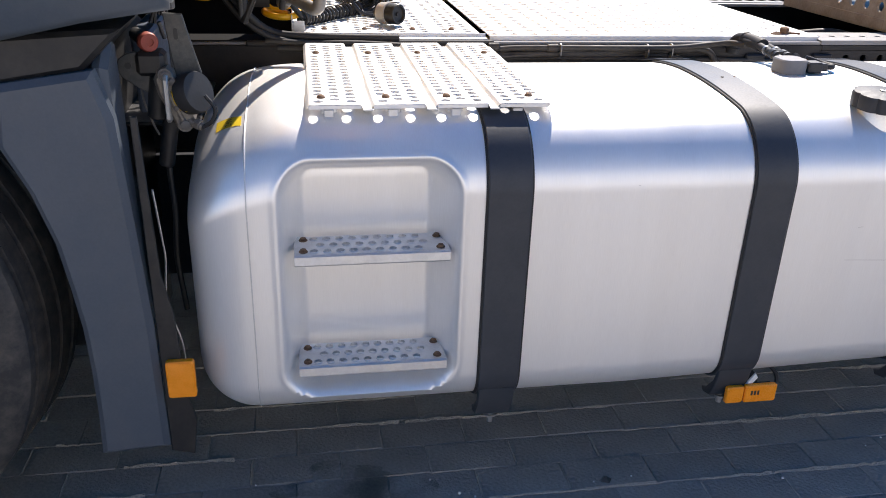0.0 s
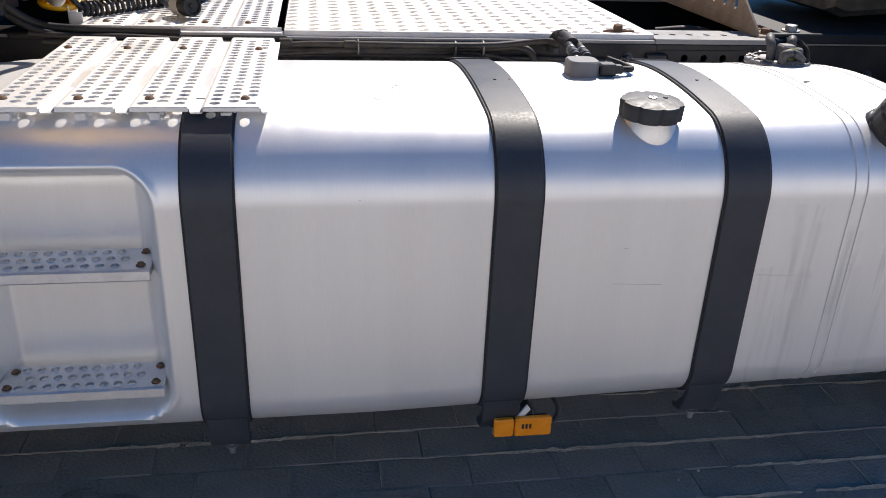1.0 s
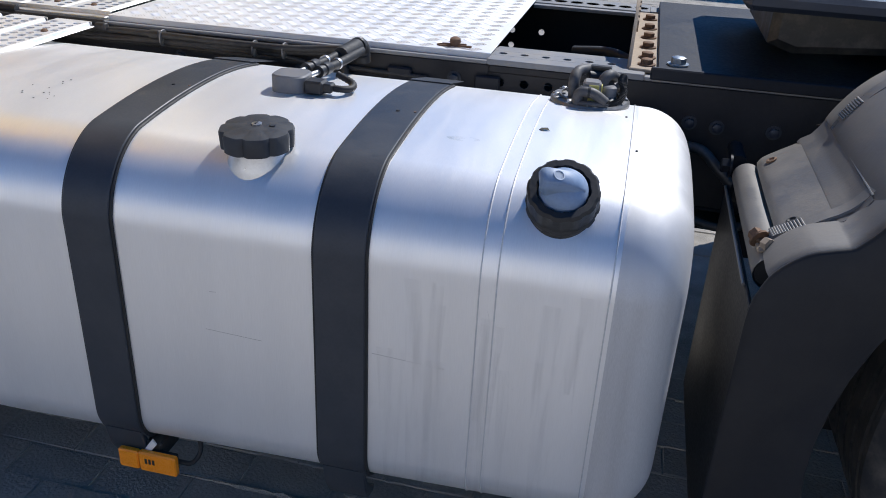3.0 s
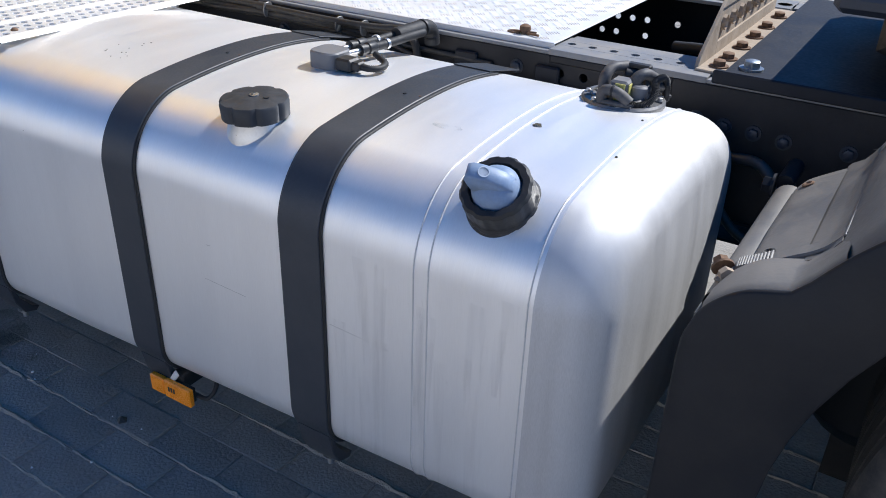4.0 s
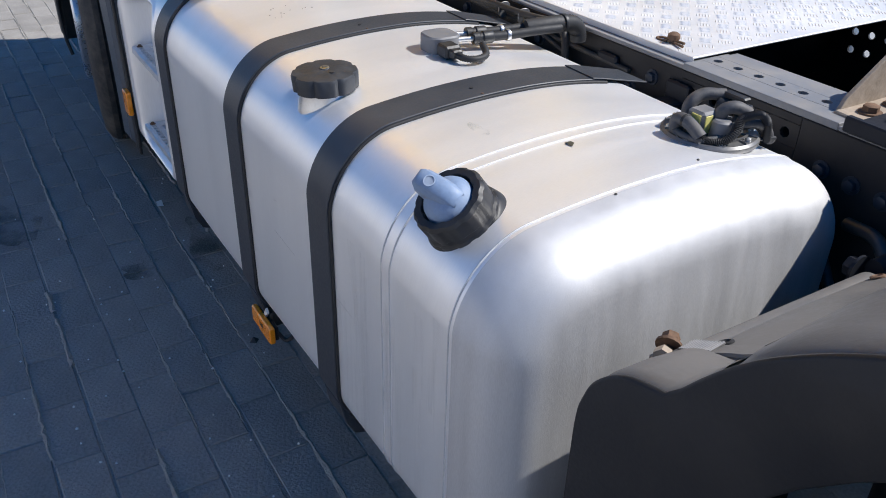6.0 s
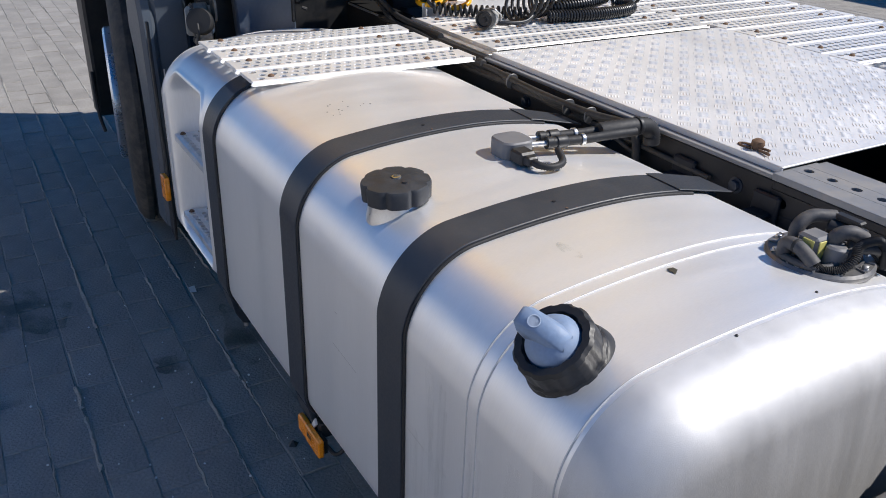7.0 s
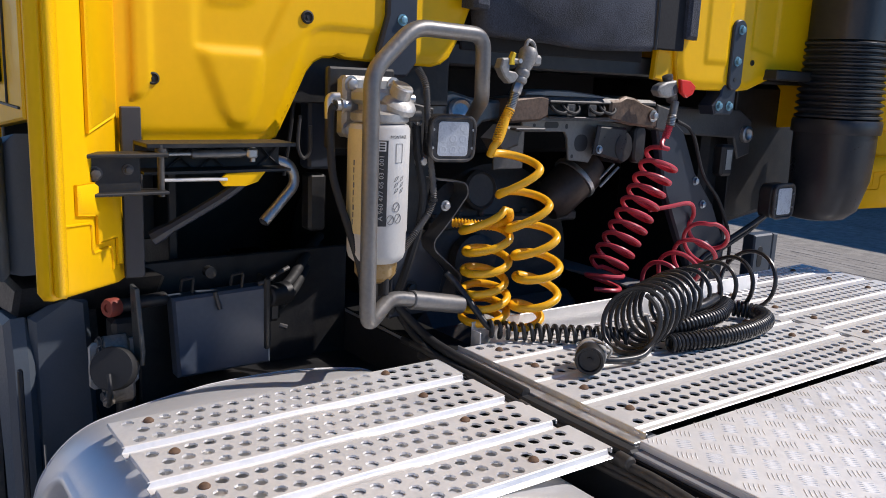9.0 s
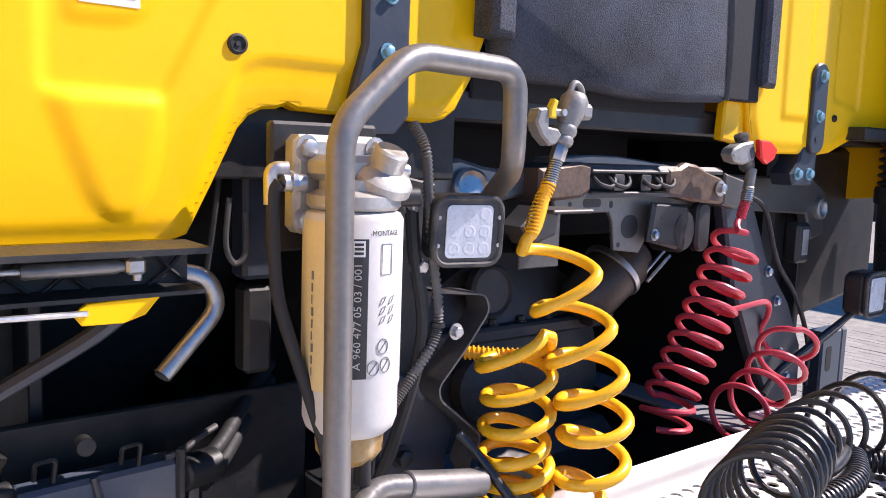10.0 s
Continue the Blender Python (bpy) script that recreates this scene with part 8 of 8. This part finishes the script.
for i0, i1, j0, j1 in areas:
    for j in range(j0, j1):
        for i in range(i0, i1):
            x, y = lay(i, j)
            k = rnd.randrange(6)
            z, tx, ty = rnd.gauss(-0.001, 0.0009), rnd.gauss(0, 0.25), rnd.gauss(0, 0.35)
            if -2.1 < x < 1.7 and 0.75 < y < 1.80 and count < 300:
                b = new("brick", meshes[k])
                b.matrix_basis = pose(x, y, z, ty, tx, rnd.gauss(0, 0.5))
                b.parent = paving
                count += 1
            else:
                o = len(rest_v)
                rest_v += [(x + p[0], y + p[1], z + p[2] + p[0] * radians(tx) * -1 + p[1] * radians(ty)) for p in shapes[k][0]]
                rest_f += [tuple(q + o for q in f) for f in shapes[k][1]]


def island_brick():
    m = BRICK.copy()
    m.name = "paving_brick_joined"
    n, l = m.node_tree.nodes, m.node_tree.links
    info = next(a for a in n if a.bl_idname == "ShaderNodeObjectInfo")
    geo = n.new("ShaderNodeNewGeometry")
    for lk in [x for x in l if x.from_node == info]:
        l.new(geo.outputs["Random Per Island"], lk.to_socket)
    return m


gg = Geo()
gg.v, gg.f = rest_v, rest_f
tagged(part("brick_rows", gg, island_brick(), paving, smooth=25), kind="stuff")

# ragged ridges of pale sand washed out of the long joints
SAND = surf("washed_sand", (0.33, 0.31, 0.275), 0.95, 0.0, 0.3, 30.0, 260, 1.0, 0.004)
sand = Geo()
rq = random.Random(11)
for j in range(-8, 22):
    x, w, on = -7.0, 0.003, True
    prev = None
    while x < 2.9:
        x += rq.uniform(0.010, 0.026)
        w = min(max(w + rq.uniform(-0.0026, 0.0026), 0.0008), 0.0085)
        if rq.random() < 0.06:
            on = not on if rq.random() < 0.6 else on
        y = j * 0.11 + 0.055 + 0.003 * math.sin(x * 1.68 + j * 1.9) + rq.uniform(-0.0022, 0.0022)
        now = [(x, y - w, -0.0012), (x, y + rq.uniform(-0.5, 0.5) * w, 0.0006 + w * rq.uniform(0.2, 0.55)), (x, y + w * rq.uniform(0.6, 1.3), -0.0012)]
        if prev and on:
            sand.add(prev + now, [(0, 3, 4, 1), (1, 4, 5, 2)])
        prev = now
for j in range(-6, 18):
    for i in range(-26, 12):
        if rq.random() < 0.45:
            continue
        x0, y = i * 0.22 + (0.11 if j % 2 else 0.0) + 0.11, j * 0.11
        prev = None
        for k in range(6):
            yy, w = y - 0.045 + 0.018 * k, rq.uniform(0.0008, 0.0035)
            now = [(x0 - w, yy, -0.0012), (x0 + rq.uniform(-0.001, 0.001), yy, 0.0006 + w * 0.4), (x0 + w, yy, -0.0012)]
            if prev:
                sand.add(prev + now, [(0, 1, 4, 3), (1, 2, 5, 4)])
            prev = now
tagged(part("sand_ridge", sand, SAND, paving, "pale sand along the brick joints", smooth=20), kind="stuff")

# stains and litter on the paving
def stain(x, y, rx, ry, seed):
    r2 = random.Random(seed)
    e = thing("oil_stain", "dark oil stain soaked into the paving", "stain", (x, y, 0.0), group="oil stains")
    pts = [(x + rx * (0.75 + 0.25 * math.sin(3 * t + seed) + r2.uniform(-0.1, 0.1)) * math.cos(t), y + ry * (0.75 + 0.25 * math.sin(2 * t + seed) + r2.uniform(-0.1, 0.1)) * math.sin(t), 0.0022) for t in np.linspace(0, 2 * math.pi, 28, endpoint=False)]
    part("film", Geo().add(pts, [tuple(range(len(pts)))]), STAIN, e)


def stain_material():
    m = bpy.data.materials.new("soaked_oil")
    m.use_nodes = True
    n, l = m.node_tree.nodes, m.node_tree.links
    b = n["Principled BSDF"]
    b.inputs["Base Color"].default_value = (0.02, 0.018, 0.016, 1)
    b.inputs["Roughness"].default_value = 0.55
    tc, no, mr = n.new("ShaderNodeTexCoord"), n.new("ShaderNodeTexNoise"), n.new("ShaderNodeMapRange")
    no.inputs["Scale"].default_value, no.inputs["Detail"].default_value = 9, 8
    l.new(tc.outputs["Object"], no.inputs["Vector"])
    mr.inputs["From Min"].default_value, mr.inputs["From Max"].default_value = 0.40, 0.62
    mr.inputs["To Max"].default_value = 0.45
    l.new(no.outputs["Fac"], mr.inputs["Value"])
    l.new(mr.outputs["Result"], b.inputs["Alpha"])
    return m


STAIN = stain_material()
stain(0.02, 1.58, 0.22, 0.10, 3)
stain(-0.42, 0.95, 0.24, 0.16, 5)
stain(0.10, 1.33, 0.07, 0.10, 8)
for k in range(70):
    x, y = rnd.uniform(-0.6, 1.6), rnd.uniform(0.8, 1.6)
    e = thing("pale_grit", "pale fleck of grit on the paving", "grit", (x, y, 0), group="grit on the paving")
    r = rnd.uniform(0.0015, 0.0045)
    part("fleck", Geo().lathe([(r, -0.001), (r * rnd.uniform(0.6, 1.0), 0.0015), (r * 0.3, 0.003)], (x, y, 0.001), (0, 0, 1), 5), PAPER, e)
lump = thing("dark_lump", "small dark lump on the paving", "lump", (0.643, 1.511, 0))
part("lump", Geo().add([(0.628, 1.505, 0.0), (0.65, 1.496, 0.001), (0.663, 1.513, 0.0), (0.645, 1.528, 0.001), (0.642, 1.512, 0.014)], [(0, 1, 4), (1, 2, 4), (2, 3, 4), (3, 0, 4)]), OIL, lump)
scrap = thing("paper_scrap", "small white scrap on the paving", "scrap", (-0.32, 1.50, 0))
part("scrap", Geo().add([(-0.345, 1.492, 0.003), (-0.30, 1.488, 0.006), (-0.295, 1.508, 0.004), (-0.34, 1.512, 0.008)], [(0, 1, 2, 3)]), PAPER, scrap)

# ---------------------------------------------------------------- yard around
# out-of-view wall added as a reflector for the tank's front
wall_m = surf("bounce_wall_paint", (0.80, 0.765, 0.715), 0.8, 0.0, 0.10, 0.6, 12, 0.2)
tagged(obj("yard_wall", Geo().box((-40, -8.3, -0.01), (40, -8.0, 4.0), 0.02), wall_m), "unseen pale wall added to bounce sunlight onto the tank", "wall", kind="structure")
# out-of-view trailer added to cast the shadow on the far paving
tr = thing("box_trailer", "unseen grey box trailer added for its shadow on the yard", "trailer", (-8, 14, 0))
part("box", Geo().box((-22, 12.9, 1.1), (4.5, 15.4, 4.0), 0.02), TRAILER, tr)
part("chassis", Geo().box((-21.5, 13.3, 0.7), (4, 15, 1.09), 0.02), DARKSTEEL, tr)
for x in (-19, -17.6, -6, 1.8, 3.2):
    part("tyre", Geo().lathe(tyre_profile(0.16, 0.5), (x, 13.25, 0.5), (0, 1, 0), 40), TYRE, tr)


def car(x, y, yaw, paint, label):
    e = thing("parked_car", label, "car", (x, y, 0), group="parked cars")
    m = pose(x, y, 0, 0, 0, yaw)
    P = lambda gg: (setattr(gg, "v", [tuple(m @ Vector(p)) for p in gg.v]), gg)[1]
    prof = [(-2.1, 0.35), (-2.15, 0.62), (-2.0, 0.85), (-1.1, 0.97), (-0.45, 1.42), (1.15, 1.46), (1.75, 1.05), (2.1, 0.98), (2.15, 0.6), (2.1, 0.32)]
    part("body", P(Geo().prism(prof, 1, -0.86, 0.86, 0.10)), paint, e, smooth=60)
    for s in (-0.865, 0.865):
        part("window", P(Geo().prism([(-0.95, 0.98), (-0.42, 1.36), (1.1, 1.38), (1.5, 1.02)], 1, s - 0.004, s + 0.004, 0.001)), CARGLASS, e)
    part("rear_window", P(Geo().prism([(-0.7, 1.02), (-0.6, 1.36), (0.6, 1.36), (0.7, 1.02)], 0, 1.56, 1.60, 0.001)), CARGLASS, e)
    for wx in (-1.3, 1.35):
        for s in (-0.72, 0.72):
            wh = part("wheel", P(Geo().lathe([(0.18, -0.10), (0.32, -0.09), (0.33, 0), (0.32, 0.09), (0.18, 0.10)], (wx, s, 0.33), (0, 1, 0), 24)), TYRE, e)
            part("rim", P(Geo().lathe([(0.19, 0.0), (0.19, 0.106), (0.05, 0.11)], (wx, s, 0.33), (0, 1 if s > 0 else -1, 0), 20)), RIM, wh)
    for s in (-0.6, 0.6):
        part("tail_light", P(Geo().box((2.08, s - 0.16, 0.78), (2.14, s + 0.16, 0.92), 0.01)), REDPL, e)


car(-31.5, 2.6, 95, CARPAINT, "dark blue car parked at the far side of the yard")
car(-30.5, 5.6, 92, surf("black_car_paint", (0.015, 0.016, 0.018), 0.2, 0.2, coat=0.6), "black car parked at the far side of the yard")
car(-31, 8.4, 90, surf("silver_car_paint", (0.35, 0.36, 0.37), 0.25, 0.6, coat=0.5), "silver car parked at the far side of the yard")
car(-30.8, -0.4, 88, CARPAINT, "dark blue car parked at the far side of the yard")
